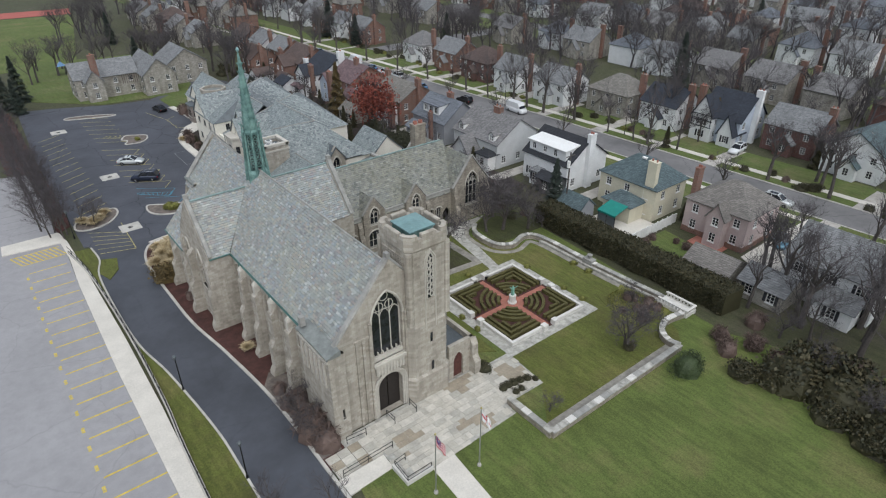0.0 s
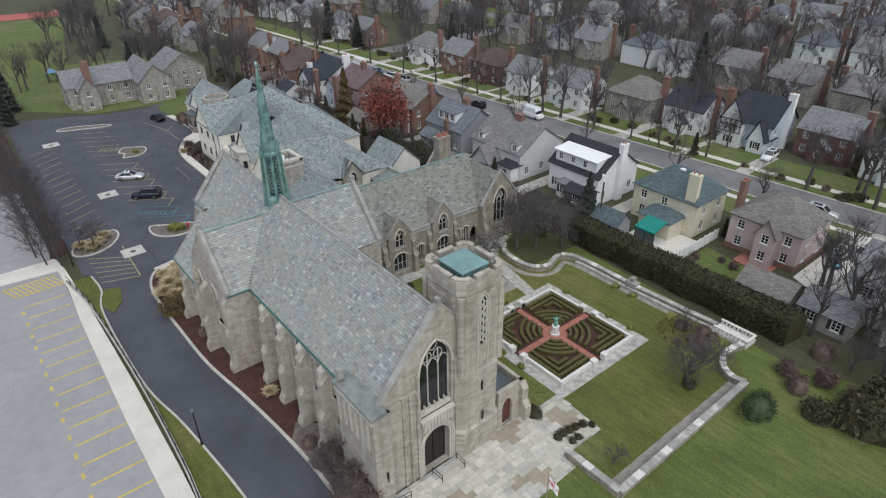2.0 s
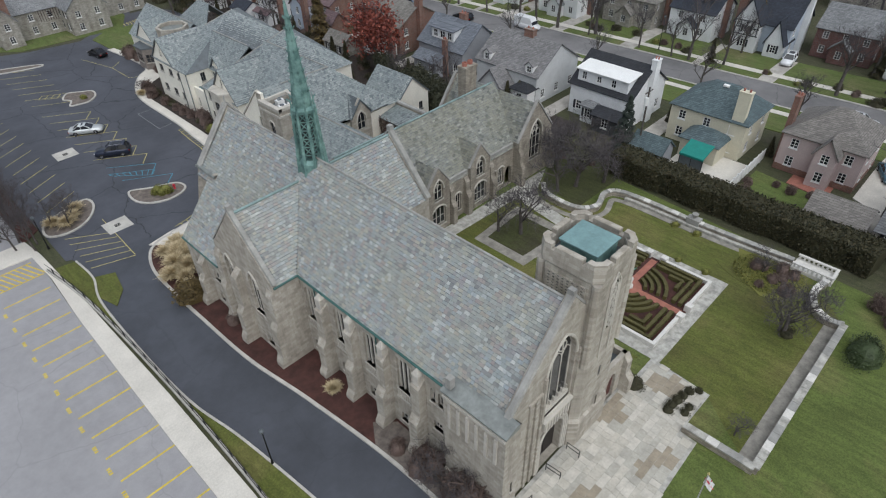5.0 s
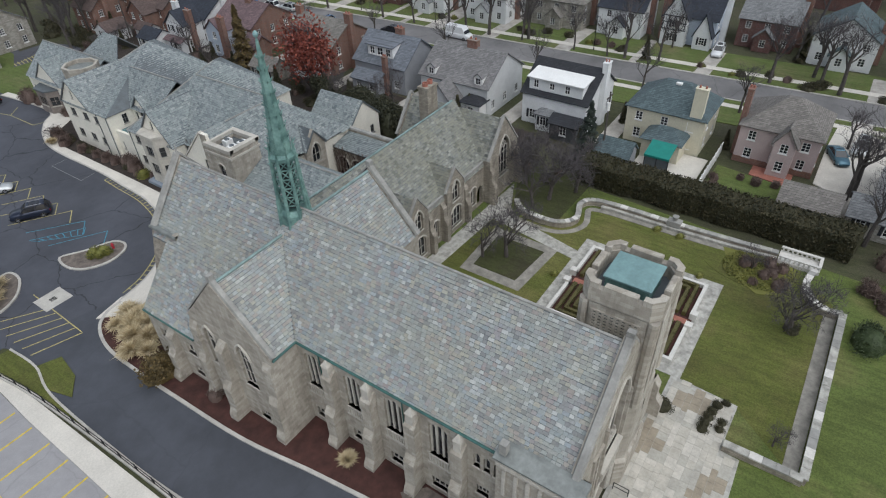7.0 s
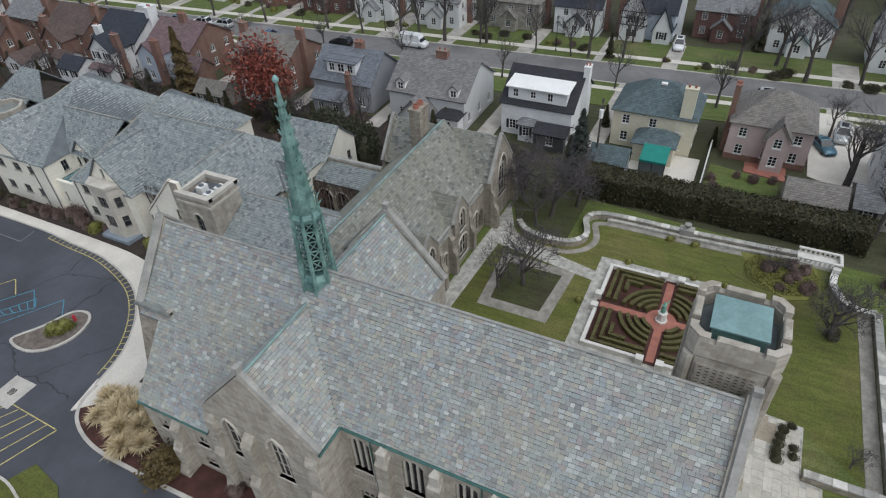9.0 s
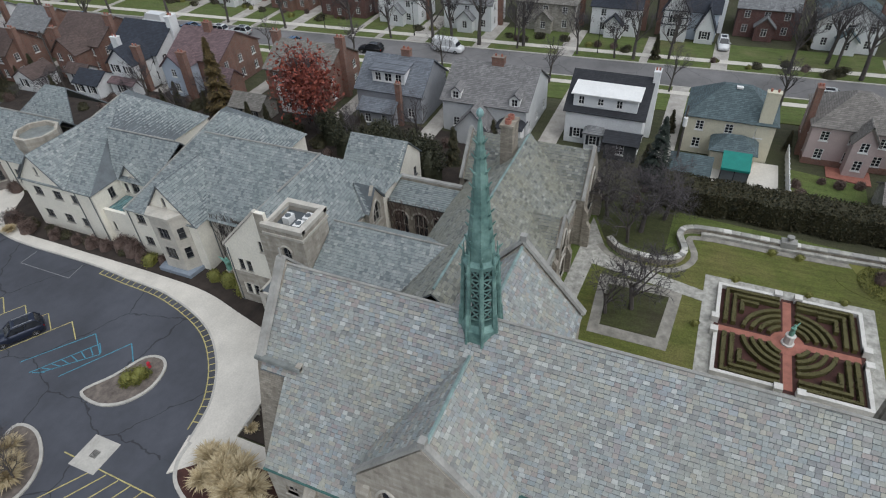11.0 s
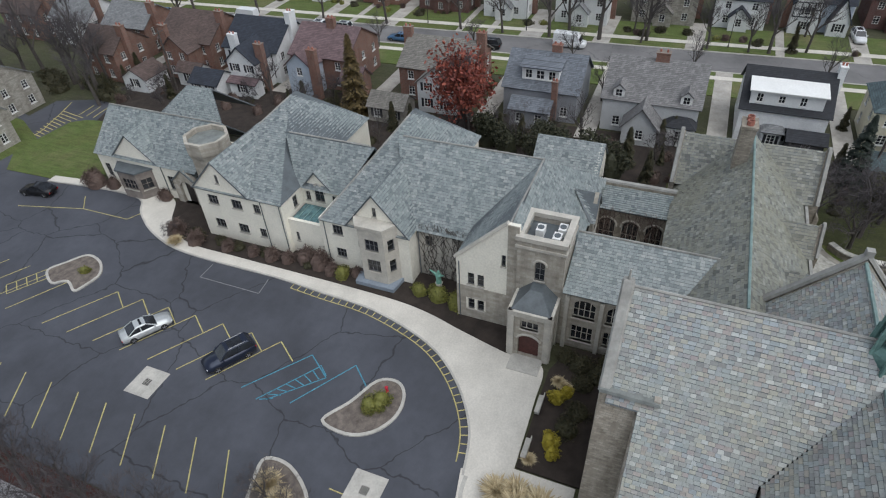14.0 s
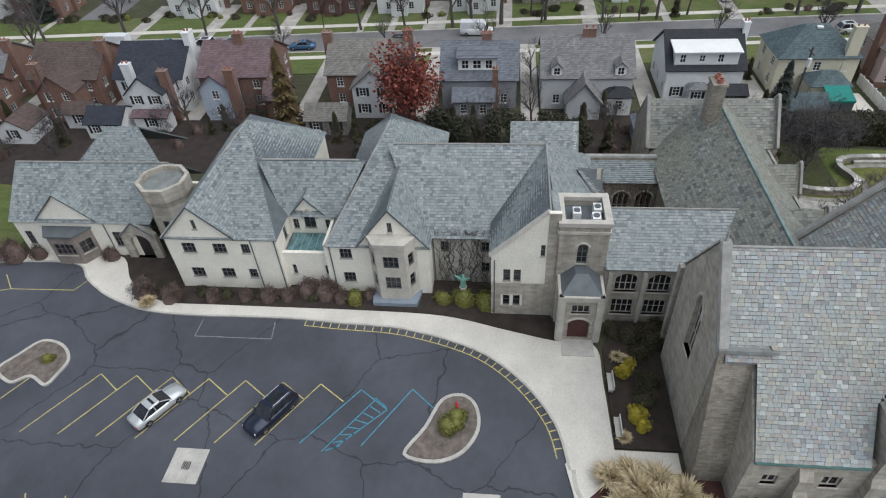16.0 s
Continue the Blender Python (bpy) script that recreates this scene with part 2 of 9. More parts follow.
TWIG = plain("brown_twigs", (0.08, 0.071, 0.074), 0.95, 0.3, 1, 12)
IRON = plain("black_iron", (0.02, 0.02, 0.022), 0.5, 0.3, 3, 12, metal=0.5)
HEDGE = leaf_material("dark_hedge_leaves", [(0, (0.018, 0.021, 0.008)), (0.5, (0.04, 0.039, 0.015)), (1, (0.075, 0.06, 0.026))])
YEW = leaf_material("clipped_yew_leaves", [(0, (0.02, 0.034, 0.01)), (0.5, (0.034, 0.055, 0.016)), (1, (0.06, 0.085, 0.03))])
BUSHLEAF = leaf_material("dull_evergreen_leaves", [(0, (0.016, 0.02, 0.01)), (0.5, (0.034, 0.038, 0.018)), (1, (0.07, 0.068, 0.034))])
BOXWOOD = leaf_material("boxwood_leaves", [(0, (0.045, 0.042, 0.012)), (0.5, (0.085, 0.076, 0.022)), (1, (0.135, 0.115, 0.04))])
SHRUBGREEN = leaf_material("green_shrub_leaves", [(0, (0.07, 0.08, 0.016)), (0.5, (0.14, 0.145, 0.028)), (1, (0.23, 0.215, 0.05))])
SHRUBGOLD = leaf_material("golden_leaves", [(0, (0.20, 0.16, 0.012)), (0.5, (0.36, 0.29, 0.025)), (1, (0.48, 0.40, 0.05))])
SHRUBBROWN = leaf_material("bronze_leaves", [(0, (0.05, 0.035, 0.012)), (0.5, (0.10, 0.07, 0.022)), (1, (0.16, 0.11, 0.04))])
SPRUCE = leaf_material("spruce_needles", [(0, (0.012, 0.02, 0.015)), (0.5, (0.024, 0.037, 0.027)), (1, (0.045, 0.06, 0.046))])
RUSSET = leaf_material("russet_leaves", [(0, (0.10, 0.02, 0.014)), (0.5, (0.20, 0.042, 0.028)), (1, (0.32, 0.085, 0.05))])
STRAW = leaf_material("straw_grass_blades", [(0, (0.38, 0.29, 0.16)), (0.5, (0.52, 0.42, 0.25)), (1, (0.64, 0.54, 0.36))])
REDTWIG = leaf_material("reddish_twigs", [(0, (0.07, 0.045, 0.038)), (0.5, (0.12, 0.08, 0.066)), (1, (0.17, 0.12, 0.10))])
STATUE = plain("statue_verdigris", (0.17, 0.36, 0.29), 0.6, 0.3, 3, 10)
WHITE = plain("white_paint", (0.78, 0.78, 0.76), 0.7, 0.05, 0.6, 6, strength=0.1)
RUBBER = plain("tyre_rubber", (0.02, 0.02, 0.02), 0.85, 0.2, 4, 20)
ALLOY = plain("alloy_rim", (0.5, 0.5, 0.52), 0.35, 0.1, 4, 20, metal=0.8)
REDLAMP = plain("red_lens", (0.45, 0.02, 0.02), 0.25, 0.1, 4, 20)
CLEARLAMP = plain("clear_lens", (0.75, 0.77, 0.8), 0.2, 0.05, 4, 20)
TEAL = plain("teal_awning_cloth", (0.008, 0.20, 0.165), 0.8, 0.12, 1, 10)


# ---- building helpers ----
class Mesh:
    """Collects vertices and faces for one mesh object."""

    def __init__(self):
        self.v, self.f = [], []

    def add(self, vs, fs):
        n = len(self.v)
        self.v += [tuple(p) for p in vs]
        self.f += [tuple(i + n for i in q) for q in fs]
        return self

    def box(self, x0, x1, y0, y1, z0, z1, m=None):
        vs = [(x, y, z) for z in (z0, z1) for x, y in ((x0, y0), (x1, y0), (x1, y1), (x0, y1))]
        if m is not None:
            vs = [m @ Vector(p) for p in vs]
        return self.add(vs, [(3, 2, 1, 0), (4, 5, 6, 7), (0, 1, 5, 4), (1, 2, 6, 5), (2, 3, 7, 6), (3, 0, 4, 7)])

    def prism(self, pts, z0, z1):
        """An upright prism over a plan given counter-clockwise."""
        n = len(pts)
        vs = [(x, y, z0) for x, y in pts] + [(x, y, z1) for x, y in pts]
        return self.add(vs, [tuple(range(n - 1, -1, -1)), tuple(range(n, 2 * n))] + [(i, (i + 1) % n, n + (i + 1) % n, n + i) for i in range(n)])

    def extrude(self, pts, d):
        """A flat 3D outline pushed along the vector d."""
        n = len(pts)
        d = Vector(d)
        vs = [Vector(p) for p in pts] + [Vector(p) + d for p in pts]
        return self.add(vs, [tuple(range(n - 1, -1, -1)), tuple(range(n, 2 * n))] + [(i, (i + 1) % n, n + (i + 1) % n, n + i) for i in range(n)])

    def rod(self, a, b, r0, r1=None, n=6, cap=True):
        a, b = Vector(a), Vector(b)
        r1 = r0 if r1 is None else r1
        w = (b - a)
        w = w.normalized() if w.length > 1e-6 else Vector((0, 0, 1))
        u = w.orthogonal().normalized()
        s = w.cross(u)
        ring = [(math.cos(2 * math.pi * k / n), math.sin(2 * math.pi * k / n)) for k in range(n)]
        vs = [a + (u * c + s * e) * r0 for c, e in ring] + [b + (u * c + s * e) * r1 for c, e in ring]
        fs = [(i, (i + 1) % n, n + (i + 1) % n, n + i) for i in range(n)]
        if cap:
            fs += [tuple(range(n - 1, -1, -1)), tuple(range(n, 2 * n))]
        return self.add(vs, fs)

    def rings(self, loops, cap=True):
        """A skin over closed loops of equal length."""
        n, k = len(loops[0]), len(loops)
        vs = [p for l in loops for p in l]
        fs = [(j * n + i, j * n + (i + 1) % n, (j + 1) * n + (i + 1) % n, (j + 1) * n + i) for j in range(k - 1) for i in range(n)]
        if cap:
            fs += [tuple(range(n - 1, -1, -1)), tuple(range((k - 1) * n, k * n))]
        return self.add(vs, fs)

    def data(self, name, material, smooth=False):
        me = bpy.data.meshes.new(name)
        me.from_pydata(self.v, [], self.f)
        me.materials.append(material)
        if smooth:
            me.polygons.foreach_set("use_smooth", [True] * len(me.polygons))
        me.update()
        return me

    def ob(self, name, material, parent=None, label="", smooth=False):
        o = new(name, self.data(name, material, smooth))
        if parent is not None:
            under(o, parent)
        return tagged(o, label) if label else o


def under(o, parent):
    o.parent = parent
    root = parent
    while root.parent:
        root = root.parent
    if parent == root:
        o.matrix_parent_inverse = parent.matrix_basis.inverted()
    return o


def thing(name, label, category, at=(0, 0, 0), group=""):
    e = new(name)
    e.empty_display_size = 0.5
    e.matrix_basis = Matrix.Translation(at)
    return tagged(e, label, category, group)


def structure(name, mesh, material, label, category):
    return tagged(mesh.ob(name, material), label, category, kind="structure")


def smooth_line(pts, closed=False, step=6):
    """A Catmull-Rom curve through plan points."""
    n, out = len(pts), []
    for i in range(n if closed else n - 1):
        p = [Vector(pts[(i + k) % n] if closed else pts[max(0, min(n - 1, i + k))]) for k in (-1, 0, 1, 2)]
        for s in range(step):
            t = s / step
            q = 0.5 * (2 * p[1] + (p[2] - p[0]) * t + (2 * p[0] - 5 * p[1] + 4 * p[2] - p[3]) * t * t + (3 * p[1] - p[0] - 3 * p[2] + p[3]) * t ** 3)
            out.append((q.x, q.y))
    if not closed:
        out.append(tuple(pts[-1]))
    return out


def offset_line(pts, d, closed=False):
    """The plan line moved d to its left."""
    out, n = [], len(pts)
    for i in range(n):
        a = Vector(pts[i - 1] if closed or i else pts[i])
        b = Vector(pts[(i + 1) % n] if closed or i < n - 1 else pts[i])
        t = (b - a).normalized()
        out.append((pts[i][0] - t.y * d, pts[i][1] + t.x * d))
    return out


def band(mesh, pts, w0, w1, z0, z1, closed=False):
    """A strip between two offsets of a plan line, as a solid."""
    a, b = offset_line(pts, max(w0, w1), closed), offset_line(pts, min(w0, w1), closed)
    n = len(pts)
    loops = [[(*b[i], z0), (*b[i], z1), (*a[i], z1), (*a[i], z0)] for i in range(n)]
    return mesh.rings(loops + ([loops[0]] if closed else []), not closed)


def slab(name, pts, z0, z1, material, label, category):
    area = sum(pts[i - 1][0] * pts[i][1] - pts[i][0] * pts[i - 1][1] for i in range(len(pts)))
    bm = bmesh.new()
    pts = pts if area > 0 else pts[::-1]
    f = bm.faces.new([bm.verts.new((x, y, z1)) for x, y in pts])
    ext = bmesh.ops.extrude_face_region(bm, geom=[f])
    bmesh.ops.translate(bm, vec=(0, 0, z0 - z1), verts=[v for v in ext["geom"] if isinstance(v, bmesh.types.BMVert)])
    bmesh.ops.recalc_face_normals(bm, faces=bm.faces)
    bmesh.ops.triangulate(bm, faces=[q for q in bm.faces if len(q.verts) > 4])
    me = bpy.data.meshes.new(name)
    bm.to_mesh(me)
    bm.free()
    me.materials.append(material)
    return tagged(new(name, me), label, category, kind="structure")


def clip(poly, a, b, c):
    """The part of a flat outline where a*u + b*z <= c."""
    out = []
    for i in range(len(poly)):
        p, q = poly[i - 1], poly[i]
        dp, dq = a * p[0] + b * p[1] - c, a * q[0] + b * q[1] - c
        if (dp <= 0) != (dq <= 0):
            s = dp / (dp - dq)
            out.append((p[0] + s * (q[0] - p[0]), p[1] + s * (q[1] - p[1])))
        if dq <= 0:
            out.append(q)
    return out


def arch_points(u0, u1, z1, kind, n=7):
    """The head of an opening, from its left springing to its right one; z1 is the crown."""
    w, c = u1 - u0, (u0 + u1) / 2
    if kind == "point":
        rise = w * 0.87
        left = [(u1 - w * math.cos(t), z1 - rise + w * math.sin(t)) for t in [math.radians(60) * k / n for k in range(n + 1)]]
        return left + [(2 * c - u, z) for u, z in left[-2::-1]]
    rise = w * (0.5 if kind == "round" else 0.28)
    r = (w * w / 4 + rise * rise) / (2 * rise)
    a = math.asin(min(1, w / 2 / r))
    return [(c - r * math.sin(a - 2 * a * k / (2 * n)), z1 - r + r * math.cos(a - 2 * a * k / (2 * n))) for k in range(2 * n + 1)]


class Wall:
    """An upright wall from plan point p to q, its outer face to the right of that way; u runs along it."""

    def __init__(self, p, q, outline, thick, material, parent, holes=(), name="wall", label=""):
        self.p = Vector((*p, 0))
        self.w = (Vector((*q, 0)) - self.p)
        self.long = self.w.length
        self.w.normalize()
        self.n = Vector((self.w.y, -self.w.x, 0))
        self.parent = parent
        m = Mesh()
        pieces = outline if isinstance(outline[0], list) else [outline]
        allp = [o for q in pieces for o in q]
        lo, hi = min(o[0] for o in allp), max(o[0] for o in allp)
        for outline in pieces:
            self.piece(m, [(min(max(a, lo + 0.004), hi - 0.004), b) for a, b in outline], holes, thick)
        for h in holes:
            c = [(h[0], h[2]), (h[1], h[2]), (h[1], h[3]), (h[0], h[3])]
            for i in range(4):
                a, b = c[i], c[(i + 1) % 4]
                m.add([self.at(*a), self.at(*b), self.at(*b, -thick), self.at(*a, -thick)], [(0, 1, 2, 3)])
            if len(h) > 4 and h[4] != "rect":
                head = arch_points(h[0], h[1], h[3], h[4])
                mid = len(head) // 2
                for run, corner in ((head[:mid + 1], (h[0], h[3])), (head[mid:], (h[1], h[3]))):
                    for a, b in zip(run, run[1:]):
                        m.extrude([self.at(*corner, -thick), self.at(*a, -thick), self.at(*b, -thick)], self.n * (thick - 0.003))
        self.ob = m.ob(name, material, parent, label)

    def piece(self, m, outline, holes, thick):
        us = sorted({round(v, 4) for h in holes for v in h[:2]} | {min(o[0] for o in outline), max(o[0] for o in outline)})
        zs = sorted({round(v, 4) for h in holes for v in h[2:4]} | {min(o[1] for o in outline), max(o[1] for o in outline)})
        edges = []
        k = len(outline)
        for i in range(k):
            (a0, b0), (a1, b1) = outline[i], outline[(i + 1) % k]
            nx, nz = b1 - b0, -(a1 - a0)
            edges.append((nx, nz, nx * a0 + nz * b0))
        for i in range(len(us) - 1):
            for j in range(len(zs) - 1):
                cu, cz = (us[i] + us[i + 1]) / 2, (zs[j] + zs[j + 1]) / 2
                if any(h[0] < cu < h[1] and h[2] < cz < h[3] for h in holes):
                    continue
                poly = [(us[i], zs[j]), (us[i + 1], zs[j]), (us[i + 1], zs[j + 1]), (us[i], zs[j + 1])]
                for e in edges:
                    poly = clip(poly, *e)
                    if len(poly) < 3:
                        break
                if len(poly) >= 3:
                    m.add([self.at(u, z) for u, z in poly], [tuple(range(len(poly)))])
                    m.add([self.at(u, z, -thick) for u, z in poly], [tuple(range(len(poly) - 1, -1, -1))])
        for i in range(k):
            (a0, b0), (a1, b1) = outline[i], outline[(i + 1) % k]
            m.add([self.at(a0, b0), self.at(a0, b0, -thick), self.at(a1, b1, -thick), self.at(a1, b1)], [(0, 1, 2, 3)])

    def at(self, u, z, out=0.0):
        return self.p + self.w * u + self.n * out + Vector((0, 0, z))

    def bar(self, mesh, u0, u1, z0, z1, o0, o1):
        a = [self.at(u, z, o) for z in (z0, z1) for u, o in ((u0, o0), (u0, o1), (u1, o1), (u1, o0))]
        return mesh.add(a, [(0, 1, 2, 3), (7, 6, 5, 4), (4, 5, 1, 0), (5, 6, 2, 1), (6, 7, 3, 2), (7, 4, 0, 3)])

    def window(self, h, frame_mat, depth=0.22, cols=2, rows=2, bar=0.06, sill=True, glass=None, tracery=False, hood=None, edge=None):
        """Pane, bars and sill for the opening h."""
        u0, u1, z0, z1 = h[:4]
        kind = h[4] if len(h) > 4 else "rect"
        e = edge if edge is not None else bar
        f = Mesh()
        if kind == "rect":
            self.bar(f, u0, u1, z0, z0 + e, -depth - 0.05, -depth + 0.06), self.bar(f, u0, u1, z1 - e, z1, -depth - 0.05, -depth + 0.06)
        else:
            self.bar(f, u0, u1, z0, z0 + e, -depth - 0.05, -depth + 0.06)
        self.bar(f, u0, u0 + e, z0 + e, z1 - e, -depth - 0.05, -depth + 0.06), self.bar(f, u1 - e, u1, z0 + e, z1 - e, -depth - 0.05, -depth + 0.06)
        top = z1 if kind == "rect" else z1 - (u1 - u0) * (0.35 if kind == "point" else 0.2)
        for k in range(1, cols):
            u = u0 + (u1 - u0) * k / cols
            self.bar(f, u - bar / 2, u + bar / 2, z0, top, -depth - 0.04, -depth + 0.05)
        for k in range(1, rows):
            z = z0 + (top - z0) * k / rows
            self.bar(f, u0, u1, z - bar / 3, z + bar / 3, -depth - 0.03, -depth + 0.03)
        if tracery:
            w = (u1 - u0) / cols
            spring = z1 - (u1 - u0) * 0.87
            for k in range(cols):
                c = u0 + w * (k + 0.5)
                pts = [(c - w / 2 + w * (1 - math.cos(t)), spring - 0.1 + w * math.sin(t)) for t in [math.radians(60) * s / 4 for s in range(5)]]
                pts += [(2 * c - u, z) for u, z in pts[-2::-1]]
                for a, b in zip(pts, pts[1:]):
                    f.rod(self.at(*a, -depth), self.at(*b, -depth), bar * 0.55, n=4)
            rr = w * 0.42
            for c, zc in [(u0 + w * (k + 1), spring + w * 1.05) for k in range(cols - 1)] + ([((u0 + u1) / 2, spring + w * 1.95)] if cols > 2 else []):
                pts = [(c + rr * math.cos(2 * math.pi * s / 8), zc + rr * math.sin(2 * math.pi * s / 8)) for s in range(9)]
                for a, b in zip(pts, pts[1:]):
                    f.rod(self.at(*a, -depth), self.at(*b, -depth), bar * 0.5, n=4)
        win = f.ob("window", frame_mat, self.parent)
        g = Mesh()
        g.add([self.at(u0, z0, -depth), self.at(u1, z0, -depth), self.at(u1, z1, -depth), self.at(u0, z1, -depth)], [(0, 1, 2, 3)])
        under(g.ob("pane", glass or GLASS), win)
        if sill:
            s = Mesh()
            self.bar(s, u0 - 0.08, u1 + 0.08, z0 - 0.14, z0, -depth, 0.08)
            under(s.ob("sill", hood or frame_mat), win)
        if hood and kind != "rect":
            s = Mesh()
            head = arch_points(u0 - 0.12, u1 + 0.12, z1 + 0.2, kind)
            for a, b in zip(head, head[1:]):
                self_a, self_b = self.at(*a, 0.03), self.at(*b, 0.03)
                s.rod(self_a, self_b, 0.11, n=5)
            under(s.ob("hood_mould", hood), win)
        return win


def roof(parent, planes, material, deck_material, expo, width, name="roof", label="", seed=1, pick=None, loose=None, thick=0.065):
    """Roof planes (outlines in space) with overlapping slates laid in courses. pick(x, y, z): slates there become parts of their own."""
    rng = random.Random(seed)
    deck, sl = Mesh(), Mesh()
    singles = []
    for pts in planes:
        P = [Vector(p) for p in pts]
        n = Vector((0, 0, 0))
        for i in range(len(P)):
            n += P[i - 1].cross(P[i])
        n.normalize()
        if n.z < 0:
            n, P = -n, P[::-1]
        deck.extrude([p - n * 0.14 for p in P], n * 0.14)
        v = (Vector((0, 0, 1)) - n * n.z).normalized()
        u = v.cross(n)
        flat = [((p - P[0]).dot(u), (p - P[0]).dot(v)) for p in P]
        lo, hi = min(f[1] for f in flat), max(f[1] for f in flat)
        row = lo
        while row < hi - 0.05:
            y = min(row + expo * 0.5, hi - 0.01)
            xs = []
            for i in range(len(flat)):
                (a, b), (c, d) = flat[i - 1], flat[i]
                if (b <= y) != (d <= y):
                    xs.append(a + (c - a) * (y - b) / (d - b))
            xs.sort()
            top = min(row + expo - 0.03, hi)
            for x0, x1 in zip(xs[::2], xs[1::2]):
                x = x0
                first = width * rng.uniform(0.3, 1.0)
                while x < x1 - 0.02:
                    w = first if x == x0 else width * rng.uniform(0.72, 1.3)
                    e = x + w if x1 - x - w > width * 0.3 else x1
                    th = rng.uniform(thick * 0.45, thick)
                    dy = rng.uniform(-0.02, 0.02) if row > lo else 0
                    g = 0.009
                    q = [(x + g, row + dy, th), (e - g, row + dy, th), (e - g, top, 0.006), (x + g, top, 0.006), (x + g, row + dy, 0), (e - g, row + dy, 0)]
                    q = [P[0] + u * a + v * b + n * c for a, b, c in q]
                    if pick and len(singles) < 300 and pick(*q[0]):
                        singles.append(q)
                    else:
                        sl.add(q, [(0, 1, 2, 3), (4, 5, 1, 0), (3, 4, 0), (1, 5, 2)])
                    x = e
            row += expo
    base = deck.ob(name, deck_material, parent, label)
    tagged(under(sl.ob("slates", material), base), kind="stuff")
    for q in singles:
        one = Mesh().add(q, [(0, 1, 2, 3), (4, 5, 1, 0), (3, 4, 0), (1, 5, 2)])
        under(one.ob("slate", loose), base)
    return base


def coping(parent, pts, r=0.22, material=None, name="coping", h=0.2):
    """A capping stone course along a broken line in space."""
    m = Mesh()
    for a, b in zip(pts, pts[1:]):
        a, b = Vector(a), Vector(b)
        w = (b - a).normalized()
        s = w.cross(Vector((0, 0, 1))).normalized() * r
        t = s.cross(w).normalized() * h
        m.rings([[a - s, a + s, a + s * 0.7 + t, a - s * 0.7 + t], [b - s, b + s, b + s * 0.7 + t, b - s * 0.7 + t]])
    return m.ob(name, material or COPING, parent)


# ---- ground, roads, walks ----
g = Mesh()
g.add([(-900, -900, -0.06), (1500, -900, -0.06), (1500, 1500, -0.06), (-900, 1500, -0.06)], [(0, 1, 2, 3)])
structure("ground", g, TOWNGRASS, "dull winter grass and bare earth of the town", "ground")

KERB_E = smooth_line([(17.5, 90.85), (21.7, 91.85), (25.9, 94.7), (29.1, 98.9), (31.2, 105.6), (31.7, 112), (32.1, 118), (32.2, 130.4), (33.8, 136.5), (36.4, 140.8), (39, 143.6), (39.2, 150), (38.2, 159)])
WALK_IN = smooth_line([(17.5, 87.4), (19.2, 87.4), (25.7, 87.6), (29.9, 88), (30.3, 91.5), (31.4, 96), (32.9, 102), (33.3, 110), (33.4, 124), (33.7, 131.5), (36.4, 136), (40.2, 139), (40.6, 144.5), (40.4, 150), (39.4, 159)])
DRIVE_E = smooth_line([(14.9, 16), (14.9, 35), (14.9, 47.4), (13.9, 58), (12.8, 66), (12.5, 74), (12.4, 80), (12.6, 85.6), (13.8, 89.1), (15.6, 90.6), (17.5, 90.85)])
DRIVE_W = smooth_line([(9.0, 16), (9.1, 39.7), (9.0, 47.7), (7.9, 58.6), (6.7, 66), (6.4, 76), (6.6, 85), (7.6, 89.5), (7.4, 94)])
FENCE = smooth_line([(5.2, 16), (5.8, 44), (6.3, 54), (6.4, 68), (5.8, 85), (4.6, 94.5)])

slab("drive", DRIVE_E + [(17.5, 96), (6.5, 96)] + DRIVE_W[::-1], -0.05, 0.0, DRIVE, "smooth dark asphalt drive curving beside the church", "road")
lot = [(6.5, 95), (17.5, 91.3)] + KERB_E + [(41.6, 162), (50, 173), (56, 195), (51.5, 196), (46, 176), (38, 168.5), (27, 170.5), (15, 176), (8, 178), (6.5, 140)]
slab("parking_lot", lot, -0.05, 0.004, ASPHALT, "dark cracked asphalt parking lot with painted bays", "parking lot")
slab("walk", KERB_E + WALK_IN[::-1], -0.05, 0.13, CONCRETE, "pale concrete walk along the parish hall", "pavement")
slab("west_lot", [(-90, 5), (3.9, 5), (3.6, 45), (3.5, 63), (3.8, 84), (4.2, 95), (4.2, 132), (-30, 140), (-90, 140)], -0.05, 0.008, WESTLOT, "pale worn asphalt lot with yellow bays", "parking lot")
slab("concrete_walk", [(3.9, 5), (5.2, 16), (5.5, 44), (5.7, 54), (5.7, 68), (5.4, 85), (4.9, 98.5), (4.4, 102.4), (-3.2, 102.6), (-3.4, 99.4), (4.0, 98.6), (4.2, 93), (3.8, 84), (3.5, 63), (3.6, 45)], -0.05, 0.15, CONCRETE, "pale concrete walk edging the west lot", "pavement")
slab("mulch_strip", [(4.2, 102.6), (4.8, 102.6), (6.4, 104), (6.4, 178), (1, 178), (1, 134), (4.2, 132)], -0.05, 0.06, MULCH, "mulched strip under a row of bare trees", "planting bed")
slab("grass_strip", FENCE + DRIVE_W[::-1], -0.05, 0.08, GRASS, "narrow yellowing grass strip beside the drive", "grass")
k = Mesh()
band(k, DRIVE_E, 0.0, -0.32, -0.05, 0.16)
structure("kerb_east", k, KERB, "grey concrete kerb of the church beds", "kerb")
k = Mesh()
band(k, DRIVE_W, 0.0, 0.22, -0.05, 0.15)
structure("kerb_west", k, KERB, "grey concrete kerb of the grass strip", "kerb")
k = Mesh()
band(k, KERB_E, 0.0, 0.2, -0.05, 0.145)
